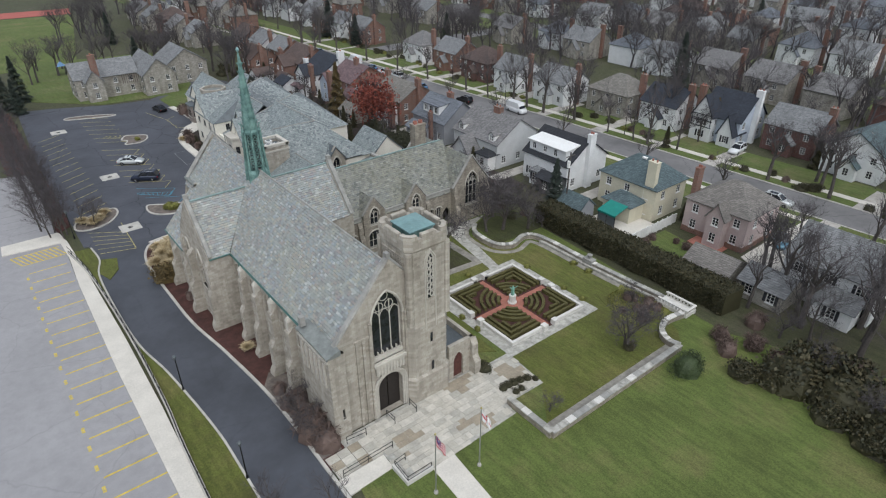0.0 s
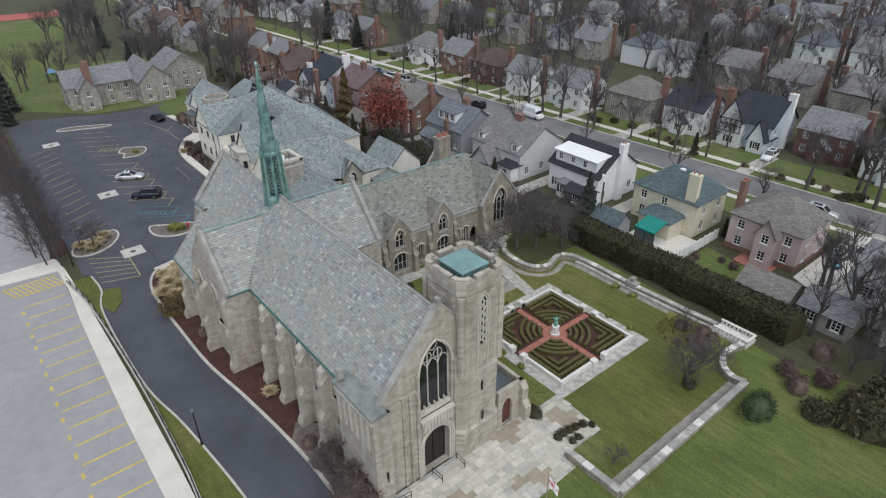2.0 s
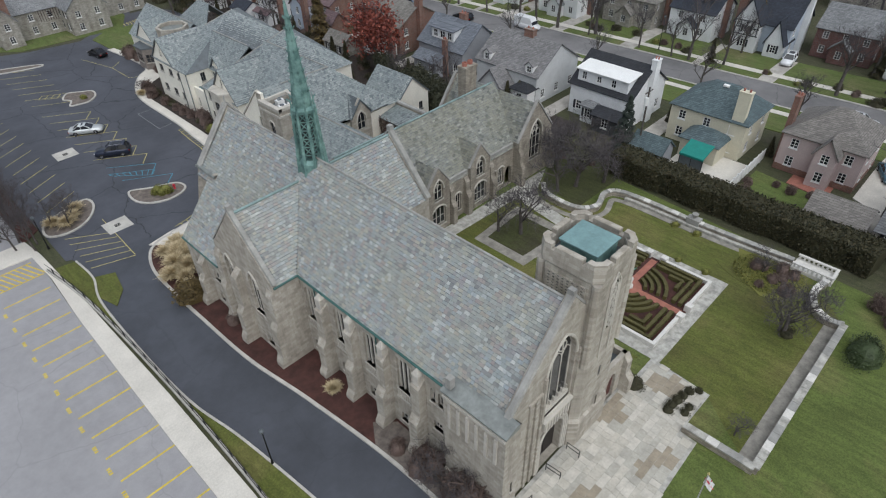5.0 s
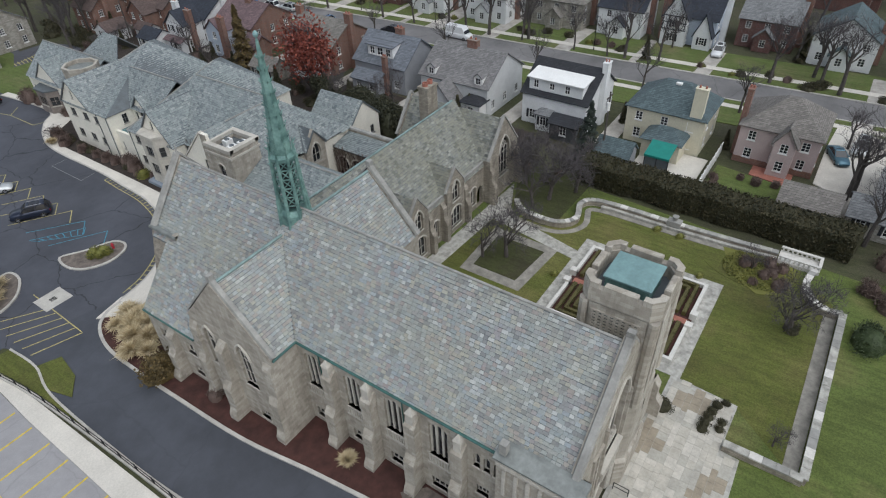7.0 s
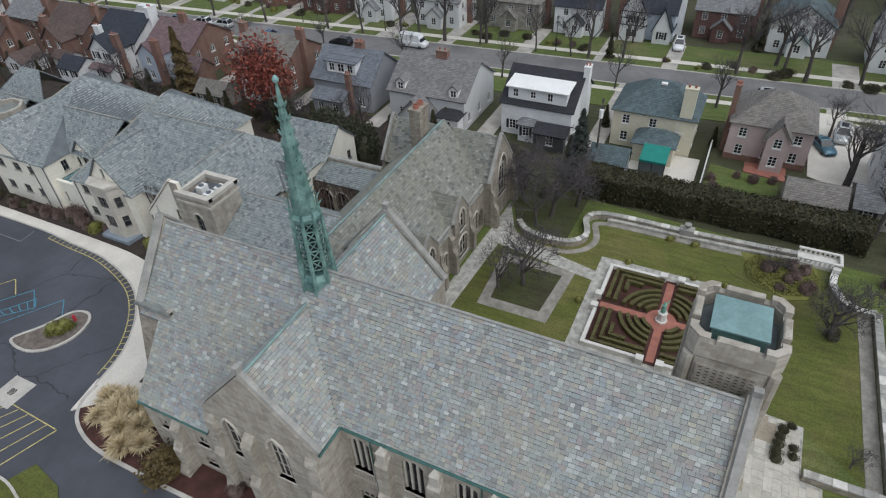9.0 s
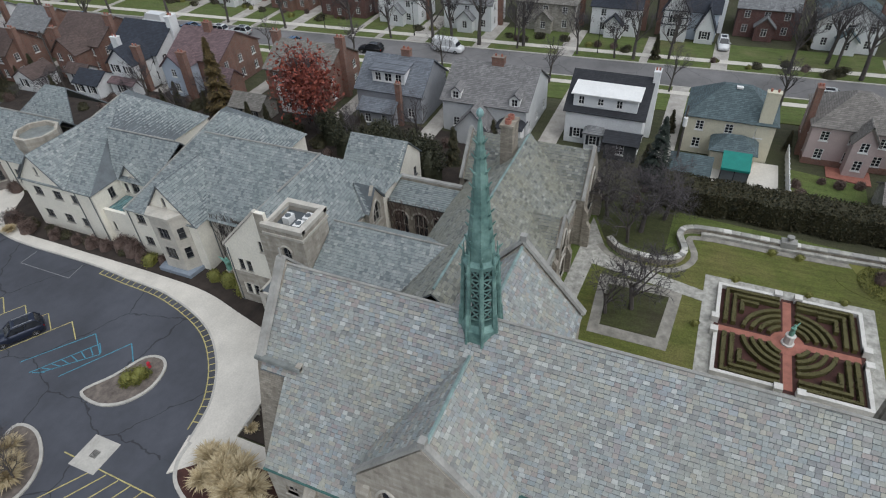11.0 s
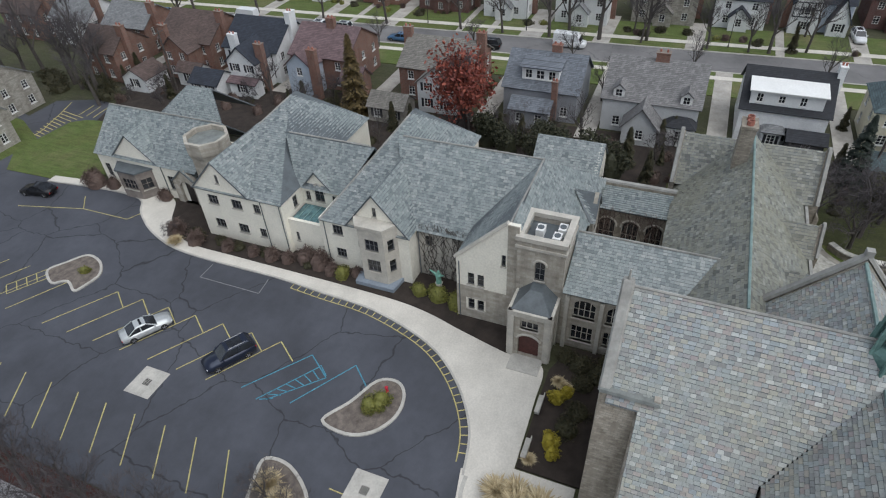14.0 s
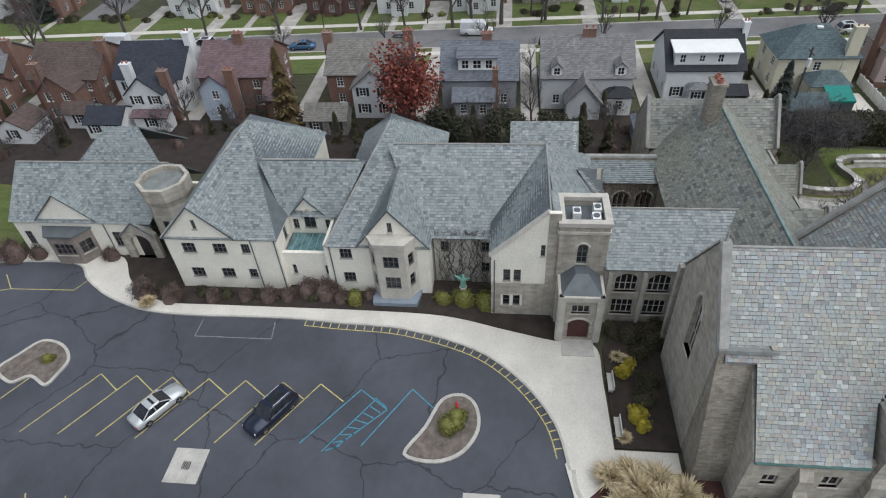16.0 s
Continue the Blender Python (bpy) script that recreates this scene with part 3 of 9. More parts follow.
structure("kerb_north", k, KERB, "grey concrete kerb of the hall walk", "kerb")
bed_w = offset_line(DRIVE_E, -0.3)
slab("church_bed", bed_w + [(18.0, 87.2), (18.0, 82), (18.3, 44), (18.0, 38), (15.2, 36), (15.2, 16)], -0.05, 0.09, MULCH, "red-brown mulched planting bed under the church wall", "planting bed")
slab("chip_bed", [(15.28, 37.7), (17.3, 37.7), (17.9, 44), (17.9, 50.5), (16.4, 52), (14.95, 50)], -0.05, 0.105, CHIPS, "grey-brown bark bed with tall bare shrubs", "planting bed")
slab("hall_bed", WALK_IN[24:66] + [(41, 139), (41, 120), (38, 100), (34.5, 92), (31.2, 91.4)], -0.05, 0.10, EARTH, "brown planting bed along the hall wall", "planting bed")
slab("court_bed", [(19.6, 87.3), (29.8, 87.3), (33, 86), (33, 80), (29, 82.3), (19.6, 82.3)], -0.05, 0.12, EARTH, "dark planting bed between walk and chancel", "planting bed")
slab("side_walk", [(14.5, 90.6), (18.0, 91.3), (19.4, 87.4), (19.4, 82.6), (17.7, 82.6), (17.6, 87.2)], -0.05, 0.14, CONCRETE, "narrow concrete path to the chancel door", "pavement")
slab("church_lawn", [(15.2, 16), (15.2, -60), (140, -120), (140, -5), (92, -3), (68, 10), (62, 25), (64.5, 60), (62, 70), (36, 68), (31, 44), (30, 38.2), (17, 38.2), (16, 30)], -0.05, 0.04, FIELD, "large mown winter lawn", "lawn")
slab("north_lawn", [(38.4, 167.4), (38.9, 155.2), (40.8, 152.5), (52.5, 152), (54, 163.9), (53.3, 167.9), (51.9, 169.9), (48, 170.3), (42.5, 170.8)], -0.05, 0.08, YARD, "small mown lawn by the hall", "lawn")

# terrace in front of the facade: flagstones laid in courses
TERRACE = [(15.4, 34.7), (20, 34.7), (20, 30.6), (22.6, 30.6), (33.4, 30.9), (33.5, 32.4), (38.7, 32.3), (39.1, 38.2), (34.8, 38.2), (34.6, 38.8), (17.6, 38.8), (17.6, 37.6), (15.4, 37.5)]
ter = slab("terrace", TERRACE, -0.05, 0.1, PAVER, "grey and tan flagstone forecourt of the church", "pavement")
FLAG = [plain("flagstone_" + n, c, 0.9, 0.16, 0.9, 5) for n, c in (("pale", (0.47, 0.44, 0.38)), ("grey", (0.41, 0.39, 0.34)), ("tan", (0.31, 0.265, 0.2)), ("cream", (0.52, 0.49, 0.43)))]
rng = random.Random(4)


def inside(x, y, poly):
    hit = False
    for i in range(len(poly)):
        (a, b), (c, d) = poly[i - 1], poly[i]
        if (b > y) != (d > y) and x < a + (c - a) * (y - b) / (d - b):
            hit = not hit
    return hit


y = 30.65
while y < 38.6:
    h = rng.choice((0.5, 0.65, 0.85))
    x = 20.05 + rng.uniform(-0.5, 0)
    while x < 38.8:
        w = rng.choice((0.55, 0.8, 1.05, 1.35))
        if all(inside(px, py, TERRACE) for px, py in ((x + 0.1, y + 0.1), (x + w - 0.1, y + 0.1), (x + w - 0.1, y + h - 0.1), (x + 0.1, y + h - 0.1))):
            f = Mesh().box(x + 0.012, x + w - 0.012, y + 0.012, y + h - 0.012, 0.1, 0.118 + rng.uniform(0, 0.008))
            worn = math.sin(x * 0.9 + 1.3 * math.sin(y * 0.8)) + math.sin(y * 1.1 + x * 0.35) + rng.uniform(-0.9, 0.9)
            f.ob("flagstone", FLAG[2] if worn > 1.15 else FLAG[1] if worn > 0.5 else rng.choices(FLAG, (5, 1, 0, 4))[0], ter)
        x += w
    y += h
slab("entry_walk", [(15.3, 32.7), (19.9, 32.9), (19.98, 34.68), (15.3, 34.68)], -0.05, 0.11, CONCRETE, "pale concrete walk from the drive to the forecourt", "pavement")
slab("path_south", [(22.62, 30.55), (25.2, 30.8), (24.7, 24.9), (24.0, 5), (21.6, 5), (22.4, 26.7)], -0.05, 0.105, CONCRETE, "concrete path leading away from the forecourt", "pavement")
st = thing("stone_steps", "shallow worn stone steps between drive and forecourt", "steps", (17.7, 36, 0.1))
for i in range(4):
    for j in range(3):
        Mesh().box(15.45 + 1.14 * i, 16.56 + 1.14 * i, 34.76 + 0.92 * j, 35.66 + 0.92 * j, 0.1, 0.15 + 0.03 * i).ob("tread", FLAG[(i + 2 * j) % 4], st)
lw = thing("landing_wall", "low pale stone wall round the raised landing", "low wall", (20, 31, 0))
Mesh().box(19.75, 20.05, 30.45, 32.95, 0, 0.5).ob("wall_run", WALLPALE, lw)
Mesh().box(20.05, 22.6, 30.45, 30.75, 0, 0.5).ob("wall_run", WALLPALE, lw)


def lines(name, segs, material, label, width=0.105, z=0.016):
    m = Mesh()
    for a, b in segs:
        d = Vector((b[0] - a[0], b[1] - a[1]))
        if d.length < 0.05:
            continue
        s = Vector((-d.y, d.x)).normalized() * width / 2
        m.add([(a[0] + s.x, a[1] + s.y, z), (a[0] - s.x, a[1] - s.y, z), (b[0] - s.x, b[1] - s.y, z), (b[0] + s.x, b[1] + s.y, z)], [(0, 1, 2, 3)])
    return structure(name, m, material, label, "road marking")


seg = []
for i in range(9):
    yb = 137.0 - 3.46 * i
    if i < 7:
        seg += [((18.1, yb), (24.4, yb - 4.0)), ((24.4, yb - 4.0), (22.7, yb - 6.4))]
for i in range(14):
    yb = 153.1 - 3.34 * i
    seg.append(((8.6, yb - 2.5), (12.9, yb)))
for i in range(7):
    seg.append(((18.3, 163 - 3.4 * i), (24.3, 159.6 - 3.4 * i)))
for i in range(6):
    seg.append(((8.0, 99.5 - 1.6 * i), (12.6, 96.5 - 1.3 * i)))
seg += [((12.9, 100.2), (12.6, 90.2)), ((37, 151), (34.8, 149)), ((34.8, 149), (34.9, 141.8)), ((34.9, 141.8), (37.0, 140.8)), ((34.8, 149), (32.5, 158))]
for i in range(8):
    a = Vector((20 + i * 0.85, 144.5 - i * 0.55))
    seg.append(((a.x, a.y), (a.x + 1.0, a.y + 1.3)))
seg += [((20, 144.5), (26.8, 140.1)), ((21, 145.8), (27.6, 141.6))]
lines("bay_lines", seg, YELLOW, "yellow painted parking bay lines")
crosshatch = offset_line(KERB_E, 0.85)
seg = list(zip(crosshatch[2:34], crosshatch[3:35]))
gone = 0.0
for i in range(2, 34):
    a, b = Vector(KERB_E[i]), Vector(KERB_E[i + 1])
    c, d = Vector(crosshatch[i]), Vector(crosshatch[i + 1])
    L = (b - a).length
    s = 0.85 - gone
    while s < L:
        seg.append((a.lerp(b, s / L), c.lerp(d, s / L)))
        s += 0.85
    gone = L - (s - 0.85)
lines("fire_lane_lines", [((a[0], a[1]), (b[0], b[1])) for a, b in seg], YELLOW, "yellow hatched fire lane along the kerb")
seg = [((18.5, 112.6), (24.0, 108.5)), ((24.0, 108.5), (22.1, 105.9)), ((18.2, 109.7), (22.1, 105.9)), ((24.3, 104.0), (22.5, 102.0)), ((18.6, 107.5), (24.3, 104.0)), ((17.9, 110.6), (23.0, 107.1))]
for i in range(8):
    t = i / 7
    a, b = Vector((18.0, 110.3)).lerp(Vector((23.2, 107.1)), t), Vector((18.5, 109.2)).lerp(Vector((22.3, 106.0)), t)
    seg.append(((a.x, a.y), (b.x, b.y)))
lines("accessible_bay_lines", seg, BLUELINE, "blue painted accessible parking bays")
lines("faded_bay_lines", [((29.3, 126), (29.3, 118.3)), ((29.3, 126), (31.5, 126)), ((29.3, 118.3), (31.5, 118.6))], WHITELINE, "faded white painted loading bay")
seg = []
for i in range(27):
    yb = 91.6 - 2.9 * i
    seg.append(((-1.1, yb), (3.6, yb)))
for i in range(10):
    seg.append(((-2.6 + 0.62 * i, 97.8), (-1.4 + 0.62 * i, 94.6)))
seg += [((-2.6, 97.8), (3.6, 97.8)), ((-1.4, 94.6), (3.9, 94.6))]
lines("west_bay_lines", seg, YELLOWWEST, "yellow painted bays on the pale lot", 0.16)
bars = Mesh()
for i in range(27):
    yb = 90.2 - 2.9 * i
    for j in range(3):
        bars.box(-1.5, -1.2, yb - 0.34 + 0.28 * j, yb - 0.16 + 0.28 * j, 0.0, 0.017)
structure("bay_markings", bars, YELLOWWEST, "worn yellow painted bay markings", "road marking")
lines("west_far_lines", [((-2, 130 - 2.7 * i), (3.6, 130 - 2.7 * i)) for i in range(10)], WHITELINE, "faded white painted bays")

slab("lot_loop", [(36, 168.5), (38.4, 167.4), (42.5, 170.7), (51.8, 169.8), (54, 163.9), (58.6, 164), (59.5, 172), (57, 178.6), (44.6, 178.6), (40, 171.5)], -0.05, 0.008, ASPHALT, "dark asphalt loop round the hall lawn", "road")
seg = [((41.5, 171.6), (48.6, 172.2)), ((48.6, 172.2), (54.6, 174.4)), ((54.6, 174.4), (57.4, 175.6))]
for i in range(16):
    u = i / 15
    seg.append(((42.5 + 11.2 * u, 171.0 - 0.6 * u - 2.0 * max(0, u - 0.8) * 3), (42.5 + 12.0 * u, 171.7 + 2.6 * u)))
for i in range(5):
    seg.append(((54.3, 164.6 + 1.5 * i), (57.6, 164.9 + 1.5 * i)))
lines("loop_lines", seg, YELLOW, "yellow hatching along the lawn of the hall", 0.16, 0.02)
# drain aprons
for cx, cy in ((16.0, 121.2), (13.7, 97.6), (13.2, 155.2)):
    d = thing("drain_apron", "square concrete apron round an iron drain grate", "drain", (cx, cy, 0), "drains in the lot")
    Mesh().box(cx - 1.5, cx + 1.5, cy - 1.4, cy + 1.4, -0.02, 0.02).ob("apron", KERB, d)
    m = Mesh()
    for i in range(5):
        m.box(cx - 0.35, cx + 0.35, cy - 0.32 + 0.14 * i, cy - 0.24 + 0.14 * i, 0.02, 0.035)
    m.ob("grate", IRON, d)


def island(name, pts, label):
    c = smooth_line(pts, True, 4)
    area = sum(c[i - 1][0] * c[i][1] - c[i][0] * c[i - 1][1] for i in range(len(c)))
    c = c if area > 0 else c[::-1]
    mid = (sum(p[0] for p in c) / len(c), sum(p[1] for p in c) / len(c))
    o = thing(name, label, "traffic island", (*mid, 0), "planted islands in the lot")
    band(Mesh(), c, 0.0, 0.28, -0.04, 0.16, True).ob("kerb", KERB, o)
    inner = offset_line(c, 0.27, True)
    Mesh().prism(inner, -0.04, 0.11).ob("earth", CHIPS, o)
    return mid


island("kerbed_island", [(18.0, 104.0), (20.6, 102.6), (23.4, 101.4), (24.0, 99.6), (22.9, 98.3), (20.6, 98.0), (18.4, 99.2), (17.4, 101.4)], "kerbed planting island with a shrub and red hydrant")
island("kerbed_island", [(24.3, 143.4), (26.2, 142.4), (28.0, 141.0), (27.6, 138.6), (25.9, 136.9), (24, 137.0), (22.7, 137.6), (23.6, 139.6), (22.8, 141.1)], "kerbed planting island with low shrubs")
island("kerbed_island", [(11.4, 106.3), (13.4, 106.4), (13.5, 104.0), (11.6, 101.2), (8.8, 100.2), (6.6, 101.5), (7.4, 104.6)], "kerbed island with tawny ornamental grass")
island("kerbed_island", [(16.5, 165), (20, 164.5), (26, 161.5), (25.4, 160.2), (19.5, 162), (16, 163.5)], "kerbed planting island with bare earth")
slab("island_grass", [(6.5, 86.2), (6.9, 89.8), (9.6, 88.6), (9.0, 85.2), (7.4, 83)], -0.05, 0.1, GRASS, "small kerbed patch of grass by the drive", "grass")

# street with walks and lawns
def kerb_x(y):
    return 96.2 + 0.058 * (120 - y)


def street_band(x0, x1, ya=-150, yb=420):
    return [(kerb_x(ya) + x0, ya), (kerb_x(ya) + x1, ya), (kerb_x(yb) + x1, yb), (kerb_x(yb) + x0, yb)]


slab("street", street_band(0, 8), -0.06, 0.0, STREET, "grey worn residential street", "road")
k = Mesh()
k.prism(street_band(-0.3, 0.0), -0.06, 0.12).prism(street_band(8.0, 8.3), -0.06, 0.12)
structure("street_kerb", k, KERB, "concrete kerbs of the street", "kerb")
slab("front_lawns", street_band(8.3, 20), -0.06, 0.05, YARD, "mown front lawns across the street", "lawn")
slab("near_verge", street_band(-9, -0.3), -0.06, 0.05, YARD, "mown front lawns and verge beside the street", "grass")
sw = Mesh()
sw.prism(street_band(11.0, 12.5), 0.0, 0.09).prism(street_band(-3.2, -1.9), 0.0, 0.09)
structure("street_pavement", sw, CONCRETE, "pale concrete pavements along the street", "pavement")
dr = Mesh()
for yb, w in ((-8, 3), (8, 1.4), (26, 4), (54, 2.6), (67, 1.4), (80, 3), (96, 3), (108.5, 4.2), (118, 1.3), (124, 1.2), (138, 3), (147, 1.3), (153, 3), (168, 3), (190, 1.4), (206, 3)):
    dr.prism([(kerb_x(yb) + 8.1, yb), (120, yb), (120, yb + w), (kerb_x(yb) + 8.1, yb + w)], 0.0, 0.075)
for yb in (29.5, 60.3, 76.0, 93.2, 108.6, 127.0, 143.8, 157.2, 173):
    dr.prism([(71, yb - 1.3), (kerb_x(yb), yb - 1.3), (kerb_x(yb), yb + 1.3), (71, yb + 1.3)], 0.0, 0.07)
structure("driveways", dr, plain("driveway_concrete", (0.40, 0.375, 0.34), 0.9, 0.25, 0.5, 5), "pale concrete driveways between the houses", "driveway")
slab("second_street", [(184, -150), (192, -150), (192, 420), (184, 420)], -0.06, 0.0, STREET, "grey residential street further off", "road")
slab("second_verge", [(170, -150), (184, -150), (184, 420), (170, 420)], -0.06, 0.045, YARD, "mown lawns before the houses of the second street", "lawn")
slab("far_verge", [(192, -150), (201, -150), (201, 420), (192, 420)], -0.06, 0.045, YARD, "mown lawns beyond the second street", "lawn")
slab("cross_street", [(101, 178), (330, 178), (330, 186), (101, 186)], -0.06, -0.004, STREET, "grey cross street between the houses", "road")
slab("sports_field", [(-40, 225), (30, 225), (48, 330), (-60, 340)], -0.06, 0.02, FIELD, "green sports field", "field")
slab("running_track", [(-60, 343), (48, 333), (50, 350), (-60, 362)], -0.06, 0.03, plain("red_track", (0.38, 0.10, 0.08), 0.9, 0.15, 0.4, 5), "red running track beyond the field", "track")
slab("manor_lawn", [(12, 186), (26, 172), (46, 170), (50, 178), (58, 225), (12, 235)], -0.06, 0.03, YARD, "lawn round the manor house", "lawn")

slab("garden_lawn", [(34, 27), (56, 27), (57.8, 28.5), (59, 31), (63, 31), (61, 54), (54, 58), (53.5, 66), (35, 66), (34.4, 44.5), (39, 44), (39, 33)], -0.05, 0.052, GRASS, "worn winter lawn inside the terrace walls", "lawn")
# dark earth colour here stands in for shade below the trees
slab("back_gardens", [(53, 81), (61.5, 81), (62, 70), (74, 70), (74, 128), (72, 172), (53, 166), (58, 130), (59, 100), (53, 90)], -0.05, 0.03, EARTH, "ground behind the hall, darkened for the shade of its trees", "ground")
slab("rear_lawn", [(70.5, 36.2), (77.3, 36.2), (78.6, 44.6), (70.8, 44.8)], -0.05, 0.05, YARD, "green back lawn behind the pink house", "lawn")
slab("rear_drive", [(77, 27), (96, 22), (99, 32.5), (90.6, 33), (80, 33)], -0.05, 0.085, CONCRETE, "wide pale concrete drive beside the pink house", "driveway")


# ---- the church ----
RX, RZ, SL = 24.45, 17.0, 1.13          # nave ridge and slope
church = thing("church", "pale limestone gothic church with slate roofs and copper spire", "church", (RX, 60, 0))


def nave_z(x):
    return RZ - SL * abs(x - RX)


def lancets(w, h):
    """Three tall lights with pointed heads under a flat arch, set deep in the wall."""
    u0, u1, z0, z1 = h[:4]
    f = Mesh()
    k = (u1 - u0) / 3
    for i in range(4):
        e = 0.13 if i in (0, 3) else 0.09
        w.bar(f, u0 + k * i - e, u0 + k * i + e, z0, z1, -0.42, -0.22)
    for i in range(3):
        c = u0 + k * (i + 0.5)
        top = z1 - 0.55 + (0.25 if i == 1 else 0)
        head = [(c - k / 2 + k * (1 - math.cos(t)), top - 0.45 + k * math.sin(t)) for t in [math.radians(15) * s for s in range(5)]]
        head += [(2 * c - a, b) for a, b in head[-2::-1]]
        for a, b in zip(head, head[1:]):
            f.rod(w.at(*a, -0.3), w.at(*b, -0.3), 0.065, n=4)
        ring = [(c + 0.15 * math.cos(t), top + 0.28 + 0.15 * math.sin(t)) for t in [math.pi / 4 * s for s in range(9)]]
        for a, b in zip(ring, ring[1:]):
            f.rod(w.at(*a, -0.3), w.at(*b, -0.3), 0.045, n=4)
    win = f.ob("window", TRIM, w.parent)
    under(Mesh().add([w.at(u0, z0, -0.34), w.at(u1, z0, -0.34), w.at(u1, z1, -0.34), w.at(u0, z1, -0.34)], [(0, 1, 2, 3)]).ob("pane", GLASS), win)
    s_ = Mesh()
    w.bar(s_, u0 - 0.08, u1 + 0.08, z0 - 0.14, z0, -0.32, 0.08)
    under(s_.ob("sill", TRIM), win)


# nave west wall: bays between buttresses
bays = [61.3, 57.2, 53.3, 49.3]
holes = []
for c in bays:
    u = 62.9 - c
    holes += [(u - 0.8, u + 0.8, 4.9, 8.8, "segment"), (u - 0.75, u + 0.75, 0.8, 1.9, "rect")]
for c in (46.1, 45.3, 44.5):
    holes.append((62.9 - c - 0.26, 62.9 - c + 0.26, 6.6, 8.2, "point"))
holes.append((62.9 - 45.6 - 0.5, 62.9 - 45.6 + 0.5, 3.4, 4.4, "rect"))
w = Wall((18.1, 62.9), (18.1, 39.0), [(0, 0), (23.9, 0), (23.9, 9.75), (0, 9.75)], 0.6, STONE, church, holes)
for h in holes:
    if h[3] - h[2] > 3:
        lancets(w, h)
    else:
        w.window(h, TRIM, 0.3, 3 if h[4] == "rect" else 1, 1, 0.09, True)
panel = Mesh()
for c in bays:
    for i in range(7):
        w.bar(panel, 62.9 - c - 0.85 + 0.26 * i, 62.9 - c - 0.77 + 0.26 * i, 3.9, 4.7, 0, 0.06)
    w.bar(panel, 62.9 - c - 1.0, 62.9 - c + 1.0, 3.75, 3.9, 0, 0.08)
panel.ob("blind_tracery", TRIM, church)
Wall((30.8, 39.5), (30.8, 82.2), [(0, 0), (42.7, 0), (42.7, 9.75), (0, 9.75)], 0.6, STONE, church)


def buttress(x, y, dx, width, steps, dy=0.0, name="buttress"):
    """A stepped buttress standing out by dx (or dy) from the wall at x, y; steps: (share of depth, top)."""
    m = Mesh()
    zlow = 0.0
    for k, (share, top) in enumerate(steps):
        nxt = steps[k + 1][0] if k + 1 < len(steps) else 0.04
        if dx:
            a, b = x + dx * share, x + dx * nxt
            prof = [(x, zlow), (a, zlow), (a, top - 0.7), (b, top), (x, top)]
            m.extrude([(px, y - width / 2, pz) for px, pz in (prof if dx > 0 else prof[::-1])], (0, width, 0))
        else:
            a, b = y + dy * share, y + dy * nxt
            prof = [(y, zlow), (a, zlow), (a, top - 0.7), (b, top), (y, top)]
            m.extrude([(x - width / 2, py, pz) for py, pz in (prof if dy < 0 else prof[::-1])], (width, 0, 0))
        zlow = top - 0.001
    o = m.ob(name, STONE, church)
    return o


for c in (59.2, 55.3, 51.3, 47.3):
    buttress(18.1, c, -1.55, 0.95, [(1.0, 1.2), (0.78, 4.6), (0.5, 8.6)])
    t = Mesh()
    t.box(17.5, 18.1, c - 0.3, c + 0.3, 7.4, 9.2)
    t.rings([[(17.45, c - 0.36, 9.2), (18.1, c - 0.36, 9.2), (18.1, c + 0.36, 9.2), (17.45, c + 0.36, 9.2)], [(17.75, c - 0.04, 9.75), (17.85, c - 0.04, 9.75), (17.85, c + 0.04, 9.75), (17.75, c + 0.04, 9.75)]])
    t.ob("pinnacle", TRIM, church)

# facade
fo = [(0, 0), (12.8, 0), (12.8, 10.1), (6.4, 17.55), (0, 10.1)]
fh = [(4.2, 7.5, 6.9, 14.4, "point"), (4.4, 7.2, 0.1, 4.9, "round")]
f = Wall((18.05, 39.0), (30.85, 39.0), fo, 0.75, STONE, church, fh, name="facade")
f.window(fh[0], TRIM, 0.45, 3, 1, 0.1, True, tracery=True, hood=TRIM, edge=0.12)
d = Mesh()
f.bar(d, 4.2, 7.5, 6.9, 7.35, -0.42, -0.1)
for i in range(7):
    f.bar(d, 4.25 + 0.52 * i, 4.37 + 0.52 * i, 7.35, 7.75, -0.42, -0.2)
d.ob("window_apron", TRIM, church, "pale carved panel at the foot of the great window")
d = Mesh()
f.bar(d, 4.4, 5.75, 0.1, 4.6, -0.7, -0.6), f.bar(d, 5.85, 7.2, 0.1, 4.6, -0.7, -0.6)
d.ob("door", WOOD, church, "dark wooden double doors")
d = Mesh()
for k in range(3):
    head = arch_points(4.4 - 0.18 * k - 0.1, 7.2 + 0.18 * k + 0.1, 5.05 + 0.18 * k, "round")
    pts = [(head[0][0], 0.1)] + head + [(head[-1][0], 0.1)]
    for a, b in zip(pts, pts[1:]):
        d.rod(f.at(*a, 0.04 + 0.05 * k), f.at(*b, 0.04 + 0.05 * k), 0.11, n=5)
d.ob("portal_moulding", TRIM, church, "carved stone mouldings round the portal")
d = Mesh()
f.bar(d, 4.2, 7.4, 5.5, 6.55, 0, 0.28), f.bar(d, 4.0, 7.6, 6.55, 6.8, 0, 0.4)
for i in range(9):
    f.bar(d, 4.3 + 0.35 * i, 4.5 + 0.35 * i, 5.4, 6.5, 0.28, 0.36)
d.ob("carved_frieze", TRIM, church, "carved stone frieze under the great window")
d = Mesh()
f.bar(d, 3.75, 4.0, 6.8, 11.8, 0, 0.25), f.bar(d, 7.7, 7.95, 6.8, 11.8, 0, 0.25), f.bar(d, 2.2, 4.1, 10.2, 10.45, 0, 0.15)
d.ob("window_surround", STONE, church)
